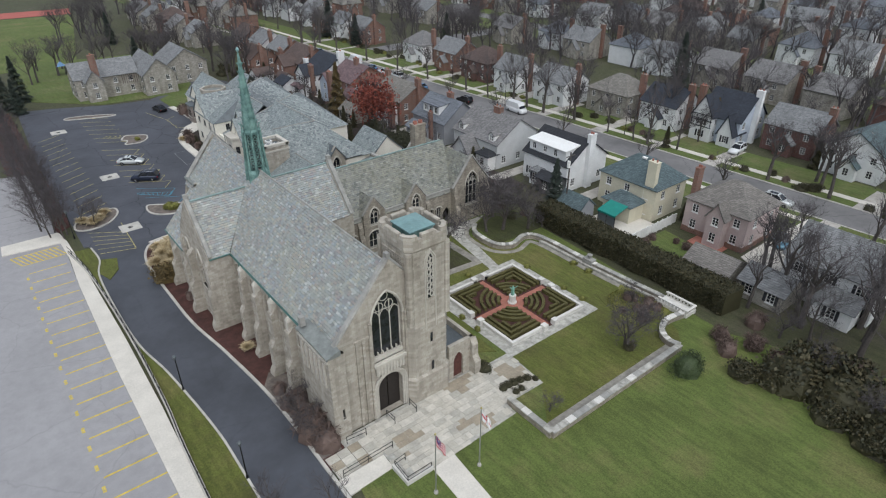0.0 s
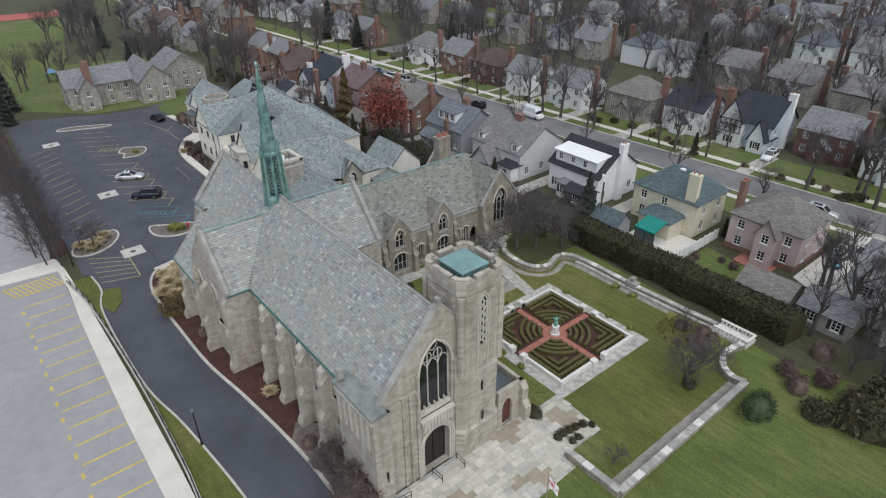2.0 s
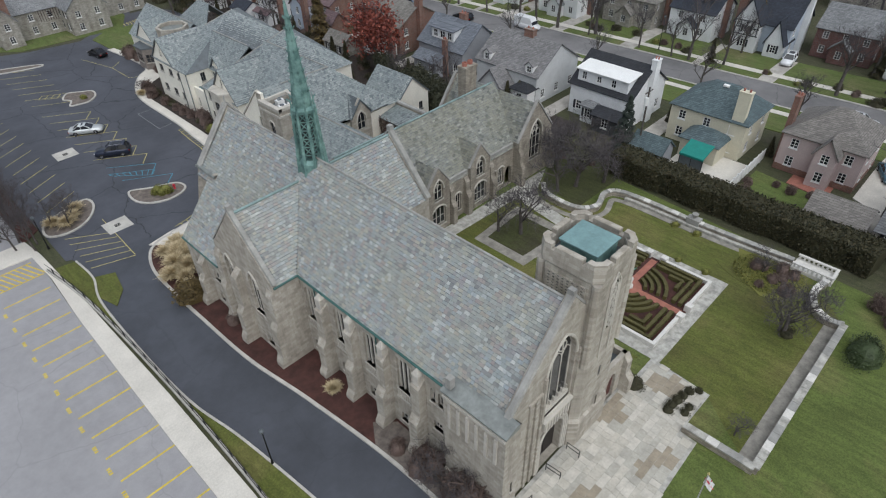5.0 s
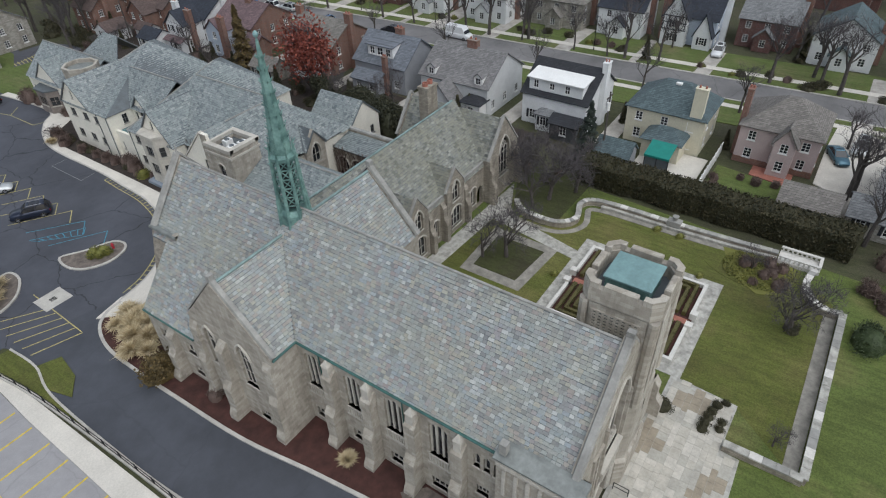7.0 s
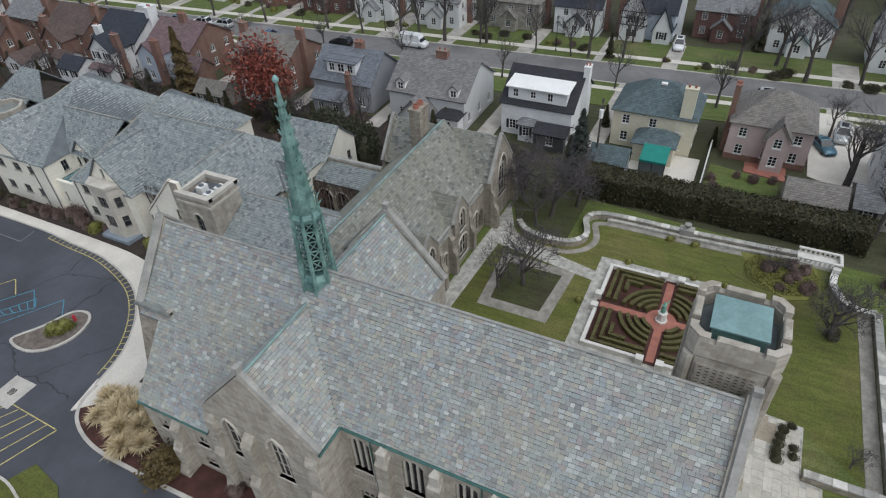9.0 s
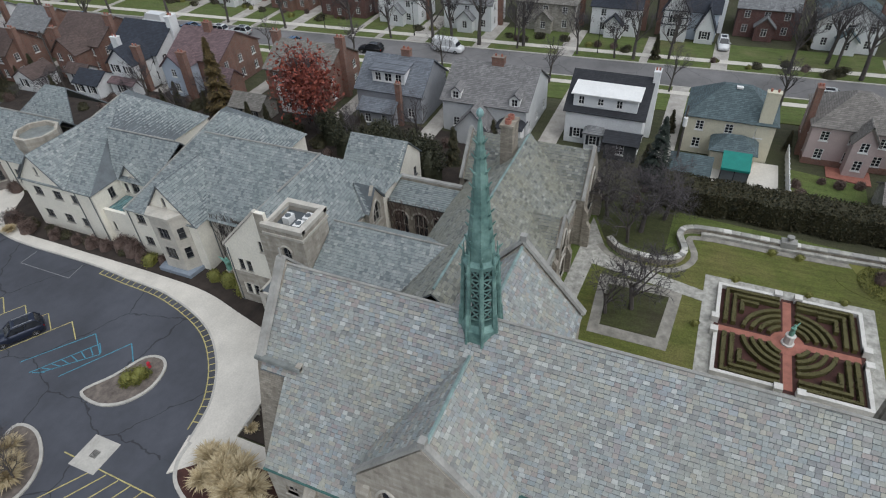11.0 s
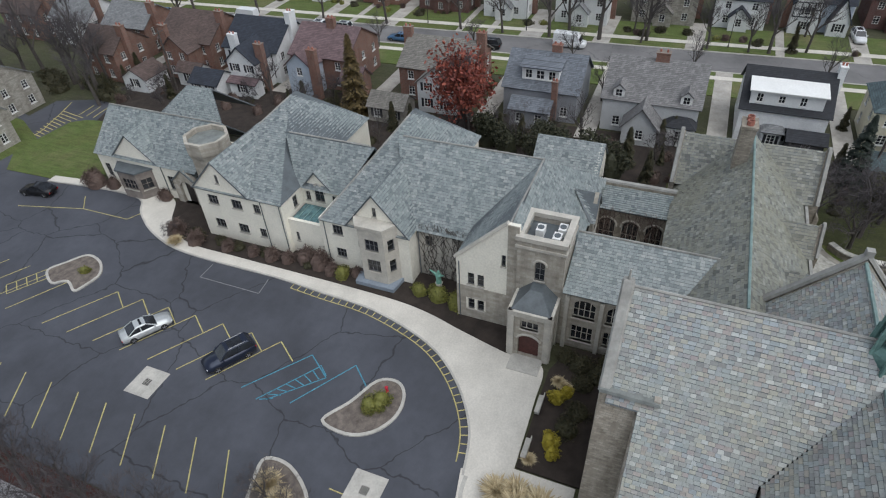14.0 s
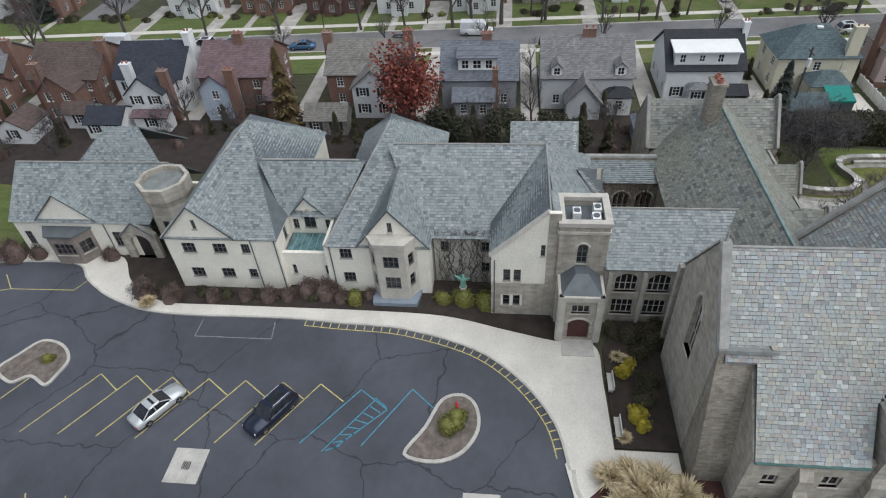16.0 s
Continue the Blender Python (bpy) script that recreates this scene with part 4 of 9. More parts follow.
for u in (2.3, 3.0, 3.7):
    d = Mesh()
    f.bar(d, u, u + 0.28, 0.1, 10.2, 0, 0.16)
    d.ob("pilaster", STONE, church)
coping(church, [(18.0, 39.35, 10.1), (RX, 39.35, 17.6), (30.9, 39.35, 10.1)], 0.3)
fin = Mesh().box(RX - 0.2, RX + 0.2, 39.1, 39.6, 17.6, 18.1)
fin.ob("finial", COPING, church)
# corner stair block with a lead-covered ledge
b = Wall((17.35, 44.2), (17.35, 38.55), [(0, 0), (5.65, 0), (5.65, 10.2), (0, 10.2)], 0.5, STONE, church, [(1.7, 2.1, 1.5, 2.6)], name="stair_block")
b.window((1.7, 2.1, 1.5, 2.6), TRIM, 0.2, 1, 1, 0.05)
b2 = Wall((17.35, 38.55), (19.0, 38.55), [(0, 0), (1.65, 0), (1.65, 10.2), (0, 10.2)], 0.5, STONE, church, [(0.9, 1.2, 2.6, 3.8)], name="stair_block")
b2.window((0.9, 1.2, 2.6, 3.8), TRIM, 0.2, 1, 1, 0.05)
Wall((19.0, 38.55), (19.0, 44.2), [(0, 0), (5.65, 0), (5.65, 10.2), (0, 10.2)], 0.5, STONE, church, name="stair_block")
Wall((19.0, 44.2), (17.35, 44.2), [(0, 0), (1.65, 0), (1.65, 10.2), (0, 10.2)], 0.5, STONE, church, name="stair_block")
d = Mesh()
d.extrude([(17.2, 38.4, 10.2), (18.6, 38.4, 10.2), (18.6, 38.4, 10.75), (18.3, 38.4, 10.75), (17.2, 38.4, 10.35)], (0, 6.0, 0))
d.ob("lead_ledge", LEDGE, church)
for i in range(6):
    d = Mesh()
    b.bar(d, 0.5 + 0.85 * i, 0.75 + 0.85 * i, 6.6, 9.4, 0, 0.14)
    d.ob("pilaster", TRIM, church)
d = Mesh()
b.bar(d, 0, 5.65, 9.7, 9.95, 0, 0.16)
b.bar(d, 0, 5.65, 0, 0.9, 0, 0.18)
d.ob("plinth_course", TRIM, church)
Mesh().box(17.45, 17.95, 43.6, 44.1, 10.7, 11.7).ob("finial", COPING, church)

# tower: chamfered square shaft
TX0, TX1, TY0, TY1, TZ = 26.05, 30.65, 38.4, 43.2, 18.9


def tower_ring(z, grow=0.0, cut=0.55):
    x0, x1, y0, y1 = TX0 - grow, TX1 + grow, TY0 - grow, TY1 + grow
    return [(x0 + cut, y0, z), (x1 - cut, y0, z), (x1, y0 + cut, z), (x1, y1 - cut, z), (x1 - cut, y1, z), (x0 + cut, y1, z), (x0, y1 - cut, z), (x0, y0 + cut, z)]


m = Mesh().rings([tower_ring(0, 0.28), tower_ring(3.0, 0.28), tower_ring(3.3, 0.1), tower_ring(9.3, 0.1), tower_ring(9.7, 0), tower_ring(17.6, 0), tower_ring(17.8, 0.14), tower_ring(TZ, 0.14), tower_ring(TZ, -0.3), tower_ring(17.9, -0.3)])
m.ob("tower_shaft", STONE, church)
for x, y, dx, dy in (((TX0 + TX1) / 2, TY0 + 0.08, 0.82, 0.22), ((TX0 + TX1) / 2, TY1 - 0.08, 0.82, 0.22), (TX0 + 0.08, (TY0 + TY1) / 2, 0.22, 1.05), (TX1 - 0.08, (TY0 + TY1) / 2, 0.22, 1.05)):
    m = Mesh()
    m.rings([[(x - u, y - v, z), (x + u, y - v, z), (x + u, y + v, z), (x - u, y + v, z)] for u, v, z in ((dx, dy, TZ), (dx, dy, TZ + 0.36), (dx - 0.08, dy - 0.08, TZ + 0.44))])
    m.ob("merlon", STONE, church)
for x, sx in ((TX0 - 0.14, 1), (TX1 + 0.14, -1)):
    for y, sy in ((TY0 - 0.14, 1), (TY1 + 0.14, -1)):
        m = Mesh()
        q = [(x, y + 1.15 * sy), (x, y + 0.6 * sy), (x + 0.6 * sx, y), (x + 1.15 * sx, y)]
        i = [(x + 0.44 * sx, y + 1.15 * sy), (x + 0.44 * sx, y + 0.8 * sy), (x + 0.8 * sx, y + 0.44 * sy), (x + 1.15 * sx, y + 0.44 * sy)]
        for k in range(3):
            f4 = [q[k], q[k + 1], i[k + 1], i[k]]
            if sx * sy < 0:
                f4 = f4[::-1]
            m.rings([[(px, py, z) for px, py in f4] for z in (TZ, TZ + 0.42)])
        m.ob("merlon", STONE, church, "broad angled corner merlon")
        m = Mesh()
        m.rod((x + 0.3 * sx, y + 0.3 * sy, 9.7), (x + 0.3 * sx, y + 0.3 * sy, 17.7), 0.36, 0.34, 8)
        m.ob("corner_shaft", STONE, church)
Mesh().rings([tower_ring(17.85, -0.28), tower_ring(17.95, -0.28)]).ob("tower_gutter", LEAD, church)
Mesh().rings([tower_ring(17.9, -0.98, 0.02), tower_ring(TZ + 0.22, -0.98, 0.02)]).ob("roof_upstand", COPPER, church, "upright green copper sides of the tower roof")
m = Mesh()
m.rings([tower_ring(TZ + 0.2, -0.86, 0.02), tower_ring(TZ + 0.32, -0.86, 0.02), [(x, y, TZ + 0.44) for x, y, z in tower_ring(0, -1.95, 0.02)]])
m.ob("tower_roof", COPPERFLAT, church, "flat hipped green copper roof of the tower")
# long traceried opening and slits on the south and west faces
for p, q, c in (((TX0, TY0), (TX1, TY0), 2.4),):
    z0 = 12.2
    tw = Mesh()
    direction = (Vector((*q, 0)) - Vector((*p, 0))).normalized()
    nrm = Vector((direction.y, -direction.x, 0))

    def tat(u, z, o):
        return Vector((*p, 0)) + direction * u + nrm * o + Vector((0, 0, z))
    pane = Mesh().add([tat(c - 0.3, z0, 0.012), tat(c + 0.3, z0, 0.012), tat(c + 0.3, 16.6, 0.012), tat(c, 17.1, 0.012), tat(c - 0.3, 16.6, 0.012)], [(0, 1, 2, 3, 4)])
    wob = tw
    for a, b_ in (((c - 0.4, z0), (c - 0.4, 16.5)), ((c + 0.4, z0), (c + 0.4, 16.5)), ((c - 0.4, 16.5), (c, 17.2)), ((c + 0.4, 16.5), (c, 17.2)), ((c - 0.6, z0 - 3.5), (c - 0.6, 16.6)), ((c + 0.6, z0 - 3.5), (c + 0.6, 16.6)), ((c - 0.6, 16.6), (c, 17.5)), ((c + 0.6, 16.6), (c, 17.5))):
        wob.rod(tat(*a, 0.06), tat(*b_, 0.06), 0.07, n=5)
    for i in range(6):
        zc = z0 + 0.4 + 0.72 * i
        for cx_, rr_ in ((c - 0.16, 0.17), (c + 0.16, 0.17)):
            pts = [(cx_ + rr_ * math.cos(2 * math.pi * s / 8), zc + (0.36 if cx_ < c else 0.0) * 0.9 + 0.3 * math.sin(2 * math.pi * s / 8)) for s in range(9)]
            for a, b_ in zip(pts, pts[1:]):
                wob.rod(tat(*a, 0.04), tat(*b_, 0.04), 0.065, n=4)
    win = wob.ob("belfry_window", TRIM, church)
    under(pane.ob("pane", GLASS), win)
    sl = Mesh()
    for z in (7.0, 3.6):
        sl.add([tat(c - 0.14, z, 0.112 if z > 5 else 0.3), tat(c + 0.14, z, 0.112 if z > 5 else 0.3), tat(c + 0.14, z + 1.1, 0.112 if z > 5 else 0.3), tat(c - 0.14, z + 1.1, 0.112 if z > 5 else 0.3)], [(0, 1, 2, 3)])
    sl.ob("slit_window", GLASS, church)
Mesh().box(TX0 - 0.02, TX0 + 0.05, 39.3, 42.5, 15.5, 17.0).ob("louvre_panel", STAIN, church, "blackened backing of the sound louvres")
m = Mesh()
for i in range(9):
    m.box(TX0 - 0.1, TX0 + 0.05, 39.25 + 0.385 * i, 39.42 + 0.385 * i, 15.4, 17.1)
for j in range(7):
    m.box(TX0 - 0.09, TX0 + 0.04, 39.28, 42.5, 15.4 + 0.262 * j, 15.54 + 0.262 * j)
m.ob("louvre_grille", STONE, church, "grille of stone louvres on the tower side")

# low porch east of the tower
p = Wall((31.0, 38.7), (34.3, 38.7), [(0, 0), (3.3, 0), (3.3, 4.6), (0, 4.6)], 0.4, STONE, church, [(0.6, 1.9, 0.1, 3.4, "point")], name="porch_wall")
d = Mesh()
p.bar(d, 0.6, 1.9, 0.1, 3.3, -0.34, -0.26)
d.ob("porch_door", REDDOOR, church, "dark red-brown porch door")
Wall((34.3, 38.7), (34.3, 43.4), [(0, 0), (4.7, 0), (4.7, 4.6), (0, 4.6)], 0.4, STONE, church, name="porch_wall")
Wall((34.3, 43.4), (31.0, 43.4), [(0, 0), (3.3, 0), (3.3, 4.6), (0, 4.6)], 0.4, STONE, church, name="porch_wall")
Mesh().box(30.9, 33.9, 39.1, 43.0, 3.7, 3.9).ob("porch_roof", LEAD, church)
buttress(34.2, 38.75, 0, 0.8, [(1.0, 2.4), (0.5, 4.4)], dy=-1.0)

# west transept
wt_o = [(0, 0), (9.6, 0), (9.6, 9.9), (4.8, 15.35), (0, 9.9)]
wt_h = [(4.8 + 0.55, 4.8 + 2.05, 4.6, 9.4, "point"), (1.4, 2.7, 4.9, 9.3, "point"), (6.0, 7.1, 0.6, 1.7), (1.6, 2.6, 0.6, 1.7)]
w = Wall((15.4, 72.2), (15.4, 62.6), wt_o, 0.6, STONE, church, wt_h, name="transept_wall")
w.window(wt_h[0], TRIM, 0.3, 3, 3, 0.1, tracery=True, hood=TRIM)
w.window(wt_h[1], TRIM, 0.3, 2, 3, 0.1, tracery=True, hood=TRIM)
w.window(wt_h[2], TRIM, 0.3, 3, 1, 0.09)
w.window(wt_h[3], TRIM, 0.3, 3, 1, 0.09)
Wall((15.4, 62.6), (18.1, 62.6), [(0, 0), (2.7, 0), (2.7, 9.8), (0, 9.8)], 0.5, STONE, church, name="transept_wall")
Wall((18.1, 72.2), (15.4, 72.2), [(0, 0), (2.7, 0), (2.7, 9.8), (0, 9.8)], 0.5, STONE, church, name="transept_wall")
buttress(15.4, 68.3, -1.5, 0.9, [(1.0, 1.4), (0.8, 4.6), (0.5, 8.8)])
buttress(15.4, 63.1, -0.9, 0.95, [(1.0, 1.4), (0.7, 5.5), (0.35, 9.2)])
buttress(15.4, 71.8, -0.9, 0.95, [(1.0, 1.4), (0.7, 5.5), (0.35, 9.2)])
coping(church, [(15.7, 62.5, 10.0), (15.7, 67.4, 15.45), (15.7, 72.3, 10.0)], 0.26)
Mesh().box(15.45, 15.95, 67.2, 67.6, 15.5, 16.0).ob("finial", COPING, church)
# low aisle beside the chancel
ah = [(1.2, 2.2, 3.6, 4.7), (5.0, 6.2, 0.8, 1.8), (5.0, 6.2, 3.6, 4.9)]
w = Wall((15.4, 79.9), (15.4, 72.2), [(0, 0), (7.7, 0), (7.7, 6.55), (0, 6.55)], 0.5, STONE, church, ah, name="aisle_wall")
for h in ah:
    w.window(h, TRIM, 0.25, 2, 1, 0.09)
Wall((19.9, 79.9), (15.4, 79.9), [(0, 0), (4.5, 0), (4.5, 6.6), (0, 11)], 0.4, STONE, church, name="aisle_wall")
buttress(15.4, 76.3, -1.4, 0.9, [(1.0, 1.2), (0.75, 3.8), (0.45, 5.8)])
# battered corner mass and parapet of the chancel gable
m = Mesh()
m.extrude([(19.85, 79.9, 11.9), (17.3, 79.9, 2.4), (17.3, 79.9, 0), (21.0, 79.9, 0), (21.0, 79.9, 11.9)], (0, 2.33, 0))
m.ob("corner_mass", RUBBLE, church, "steep brown rubble corner of the chancel")
coping(church, [(19.85, 78.6, 12.0), (19.85, 82.3, 12.0)], 0.25, LEDGE)
m = Mesh().box(19.8, 20.6, 78.6, 79.0, 11.0, 12.3)
m.ob("parapet", STONE, church)
co = [(0, 0), (9.1, 0), (9.1, 11.2), (4.55, 17.35), (0, 11.2)]
ch = [(3.75, 5.45, 6.4, 12.4, "point")]
w = Wall((29.0, 82.3), (19.9, 82.3), co, 0.7, STONE, church, ch, name="chancel_gable")
w.window(ch[0], TRIM, 0.4, 3, 3, 0.13, tracery=True, hood=TRIM)
coping(church, [(29.0, 82.0, 11.3), (RX, 82.0, 17.45), (19.85, 82.0, 11.9)], 0.4)
Mesh().rod((RX, 82.0, 17.4), (RX, 82.0, 18.3), 0.12, 0.05).ob("finial", COPING, church)
# east transept
eo = [(0, 0), (9.8, 0), (9.8, 9.8), (4.9, 15.6), (0, 9.8)]
eh = [(3.6, 6.2, 5, 11, "point")]
w = Wall((34.2, 62.5), (34.2, 72.3), eo, 0.6, STONE, church, eh, name="transept_wall")
w.window(eh[0], TRIM, 0.35, 3, 3, 0.1, tracery=True, hood=TRIM)
Wall((30.8, 62.5), (34.2, 62.5), [(0, 0), (3.4, 0), (3.4, 9.7), (0, 9.7)], 0.5, STONE, church, name="transept_wall")
Wall((34.2, 72.3), (30.8, 72.3), [(0, 0), (3.4, 0), (3.4, 9.7), (0, 9.7)], 0.5, STONE, church, name="transept_wall")
coping(church, [(33.95, 62.3, 9.9), (33.95, 67.4, 15.75), (33.95, 72.5, 9.9)], 0.34)
Mesh().box(33.7, 34.2, 67.15, 67.65, 15.8, 16.3).ob("finial", COPING, church)
# roofs
TZR = 15.0
xj = RX - (RZ - TZR) / SL
nave_planes = [
    [(17.95, 39.7, nave_z(17.95)), (17.95, 62.6, nave_z(17.95)), (xj, 67.4, TZR), (RX, 67.4, RZ), (RX, 39.7, RZ)],
    [(15.2, 72.7, nave_z(15.2)), (15.2, 79.8, nave_z(15.2)), (19.4, 79.8, nave_z(19.4)), (19.4, 81.8, nave_z(19.4)), (RX, 81.8, RZ), (RX, 67.4, RZ), (xj, 67.4, TZR), (17.9, 72.4, nave_z(17.9))],
    [(RX, 39.7, RZ), (RX, 81.8, RZ), (30.95, 81.8, nave_z(30.95)), (30.95, 39.7, nave_z(30.95))],
]
near = lambda x, y, z: x < 24.4 and 66.0 < y < 77 and x > 17.5
roof(church, nave_planes, SLATE, LEAD, 0.28, 0.38, label="mottled grey-green slate nave roof", seed=3, pick=near, loose=SLATEOBJ)
ex = RX + (RZ - TZR - 0.3) / SL
tr_planes = [
    [(15.75, 62.5, 9.75), (15.75, 67.4, TZR), (xj + 0.05, 67.4, TZR), (17.85, 62.5, 9.75)],
    [(15.75, 67.4, TZR), (15.75, 72.3, 9.75), (17.85, 72.3, 9.75), (xj + 0.05, 67.4, TZR)],
    [(33.7, 62.4, 9.7), (33.7, 67.4, TZR + 0.3), (ex, 67.4, TZR + 0.3), (30.9, 62.4, 9.7)],
    [(33.7, 67.4, TZR + 0.3), (33.7, 72.4, 9.7), (30.9, 72.4, 9.7), (ex, 67.4, TZR + 0.3)],
]
roof(church, tr_planes, SLATE, LEAD, 0.28, 0.38, "transept_roof", "mottled slate transept roofs", 5)
m = Mesh()
for a, b_ in (((15.8, 67.4, TZR + 0.06), (xj, 67.4, TZR + 0.06)), ((ex, 67.4, TZR + 0.36), (33.7, 67.4, TZR + 0.36))):
    a, b_ = Vector(a), Vector(b_)
    m.rod(a, b_, 0.13, 0.13, 6)
m.ob("ridge_cap", RIDGECOPPER, church)
Mesh().rod((RX, 39.8, RZ + 0.03), (RX, 81.7, RZ + 0.03), 0.1, n=6).ob("ridge_cap", COPING, church)
for a, b_ in (((17.9, 44.2, 9.72), (17.9, 62.4, 9.72)), ((15.5, 62.42, 9.75), (17.9, 62.42, 9.75)), ((15.15, 72.7, 6.5), (15.15, 79.8, 6.5)), ((30.9, 41, RZ - 7.3), (30.9, 62, RZ - 7.3))):
    Mesh().rod(a, b_, 0.11, 0.11, 6).ob("gutter", GUTTER, church, "green copper gutter")
for c in (60.2, 52.2):
    Mesh().rod((17.95, c, 0.1), (17.95, c, 9.7), 0.06, n=6).ob("downpipe", GUTTER, church)

# copper spire
SX, SY = RX, 67.3
sp = thing("spire", "slender verdigris copper spire on the crossing", "spire", (SX, SY, 15.5))


def octa(r, z, turn=0.3927):
    return [(SX + r * math.cos(turn + k * math.pi / 4), SY + r * math.sin(turn + k * math.pi / 4), z) for k in range(8)]


Mesh().rings([octa(1.3, 14.9), octa(1.3, 16.6), octa(1.05, 17.0), octa(0.4, 17.0), octa(0.4, 21.4), octa(1.05, 21.4), octa(1.1, 21.7), octa(0.8, 21.9), octa(0.8, 22.9)]).ob("drum", COPPER, sp)
for k in range(8):
    m = Mesh()
    a = 0.3927 + k * math.pi / 4
    c, s = math.cos(a), math.sin(a)
    m.rod((SX + 1.2 * c, SY + 1.2 * s, 15.6), (SX + 0.98 * c, SY + 0.98 * s, 21.8), 0.17, 0.13, 6)
    for z in (18.2, 19.6, 21.0, 22.4):
        m.rod((SX + 1.0 * c, SY + 1.0 * s, z), (SX + 1.24 * c, SY + 1.24 * s, z + 0.3), 0.09, 0.03, 5)
    m.rod((SX + 0.98 * c, SY + 0.98 * s, 21.8), (SX + 0.94 * c, SY + 0.94 * s, 22.9), 0.09, 0.02, 6)
    m.rod((SX + 1.35 * c, SY + 1.35 * s, 15.3), (SX + 1.27 * c, SY + 1.27 * s, 18.0), 0.12, 0.05, 6)
    m.ob("lantern_post", COPPER, sp)
dk = Mesh().rings([octa(0.55, 17.05), octa(0.5, 21.35)])
dk.ob("lantern_core", STAIN, sp, "dark louvred core of the lantern")
m = Mesh()
m.rings([octa(0.78, 22.7), octa(0.58, 24.8), octa(0.32, 28), octa(0.09, 30.4)])
m.ob("needle", COPPER, sp)
for k in range(8):
    a = 0.3927 + k * math.pi / 4
    for j in range(8):
        z = 23.2 + j * 0.85
        r = 0.78 - (z - 22.7) * 0.09
        m = Mesh()
        m.rod((SX + r * math.cos(a), SY + r * math.sin(a), z), (SX + (r + 0.17) * math.cos(a), SY + (r + 0.17) * math.sin(a), z + 0.22), 0.07, 0.03, 5)
        m.ob("crocket", COPPER, sp)
    b_ = a + math.pi / 4
    m = Mesh()
    for j in range(5):
        z = 17.5 + 0.8 * j
        for e, f_ in ((a, b_), (b_, a)):
            m.rod((SX + 0.95 * math.cos(e), SY + 0.95 * math.sin(e), z), (SX + 0.95 * math.cos(f_), SY + 0.95 * math.sin(f_), z + 0.8), 0.05, n=4)
        m.rod((SX + 0.97 * math.cos(a), SY + 0.97 * math.sin(a), z), (SX + 0.97 * math.cos(b_), SY + 0.97 * math.sin(b_), z), 0.06, n=4)
    m.ob("lattice", COPPER, sp)
m = Mesh()
m.rod((SX, SY, 30.3), (SX, SY, 30.9), 0.06, 0.05, 6)
m.rings([[(SX + r * math.cos(k * math.pi / 4), SY + r * math.sin(k * math.pi / 4), z) for k in range(8)] for r, z in ((0.05, 30.5), (0.17, 30.6), (0.2, 30.75), (0.14, 30.9), (0.03, 31.0))])
m.ob("finial", COPPERFLAT, sp)

# ---- chapel wing ----
chapel = thing("chapel", "brown stone chapel wing with mossy slate roof", "chapel", (46, 73, 0))
CY, CZ = 73.7, 11.3
sh = []
for c in (36.6, 43.6, 50.2, 51.7):
    sh.append((c - 34.2 - 0.55, c - 34.2 + 0.55, 1.0, 3.4, "segment"))
sh.append((52.6 - 34.2, 54.0 - 34.2, 0.1, 3.0, "point"))
w = Wall((34.2, 67.3), (54.6, 67.3), [(0, 0), (20.4, 0), (20.4, 5.5), (0, 5.5)], 0.5, RUBBLE, chapel, sh)
for h in sh[:4]:
    w.window(h, TRIM, 0.25, 3, 2, 0.08, hood=TRIM)
for c in (40.0, 47.3):
    o = [(0, 0), (3.6, 0), (3.6, 6.25), (1.8, 8.65), (0, 6.25)]
    h = [(1.1, 2.5, 4.5, 7.1, "point"), (0.75, 2.85, 0.9, 3.5, "segment")]
    w = Wall((c - 1.8, 66.9), (c + 1.8, 66.9), o, 0.5, RUBBLE, chapel, h, name="gabled_bay")
    w.window(h[0], TRIM, 0.25, 2, 2, 0.09, tracery=True, hood=TRIM)
    w.window(h[1], TRIM, 0.25, 3, 2, 0.09, hood=TRIM)
    Wall((c + 1.8, 66.9), (c + 1.8, 69.2), [(0, 0), (2.3, 0), (2.3, 6.2), (0, 6.2)], 0.4, RUBBLE, chapel, name="gabled_bay")
    Wall((c - 1.8, 69.2), (c - 1.8, 66.9), [(0, 0), (2.3, 0), (2.3, 6.2), (0, 6.2)], 0.4, RUBBLE, chapel, name="gabled_bay")
    coping(chapel, [(c - 1.9, 67.05, 6.25), (c, 67.05, 8.75), (c + 1.9, 67.05, 6.25)], 0.17)
    roof(chapel, [[(c - 1.95, 67.2, 6.0), (c, 67.2, 8.5), (c, 70.9, 8.5), (c - 1.95, 68.2, 6.0)], [(c, 67.2, 8.5), (c + 1.95, 67.2, 6.0), (c + 1.95, 68.2, 6.0), (c, 70.9, 8.5)]], SLATECHAPEL, LEAD, 0.3, 0.4, "bay_roof", "", int(c))
for a, b_ in ((34.8, 38.15), (41.85, 45.45), (49.15, 54.1)):
    Mesh().box(a, b_, 67.32, 67.6, 5.5, 6.0).ob("parapet", COPING, chapel)
    Mesh().box(a, b_, 67.6, 68.3, 5.5, 5.72).ob("box_gutter", STAIN, chapel, "dark box gutter behind the parapet")
Wall((54.6, 79.9), (34.2, 79.9), [(0, 0), (20.4, 0), (20.4, 5.5), (0, 5.5)], 0.5, RUBBLE, chapel)
o = [(0, 0), (6.8, 0), (6.8, 6.2), (3.4, 10.6), (0, 6.2)]
h = [(2.2, 4.6, 2.8, 8.2, "point")]
w = Wall((54.2, 66.4), (61.0, 66.4), o, 0.5, RUBBLE, chapel, h, name="south_gable")
w.window(h[0], TRIM, 0.3, 3, 3, 0.1, tracery=True, hood=TRIM)
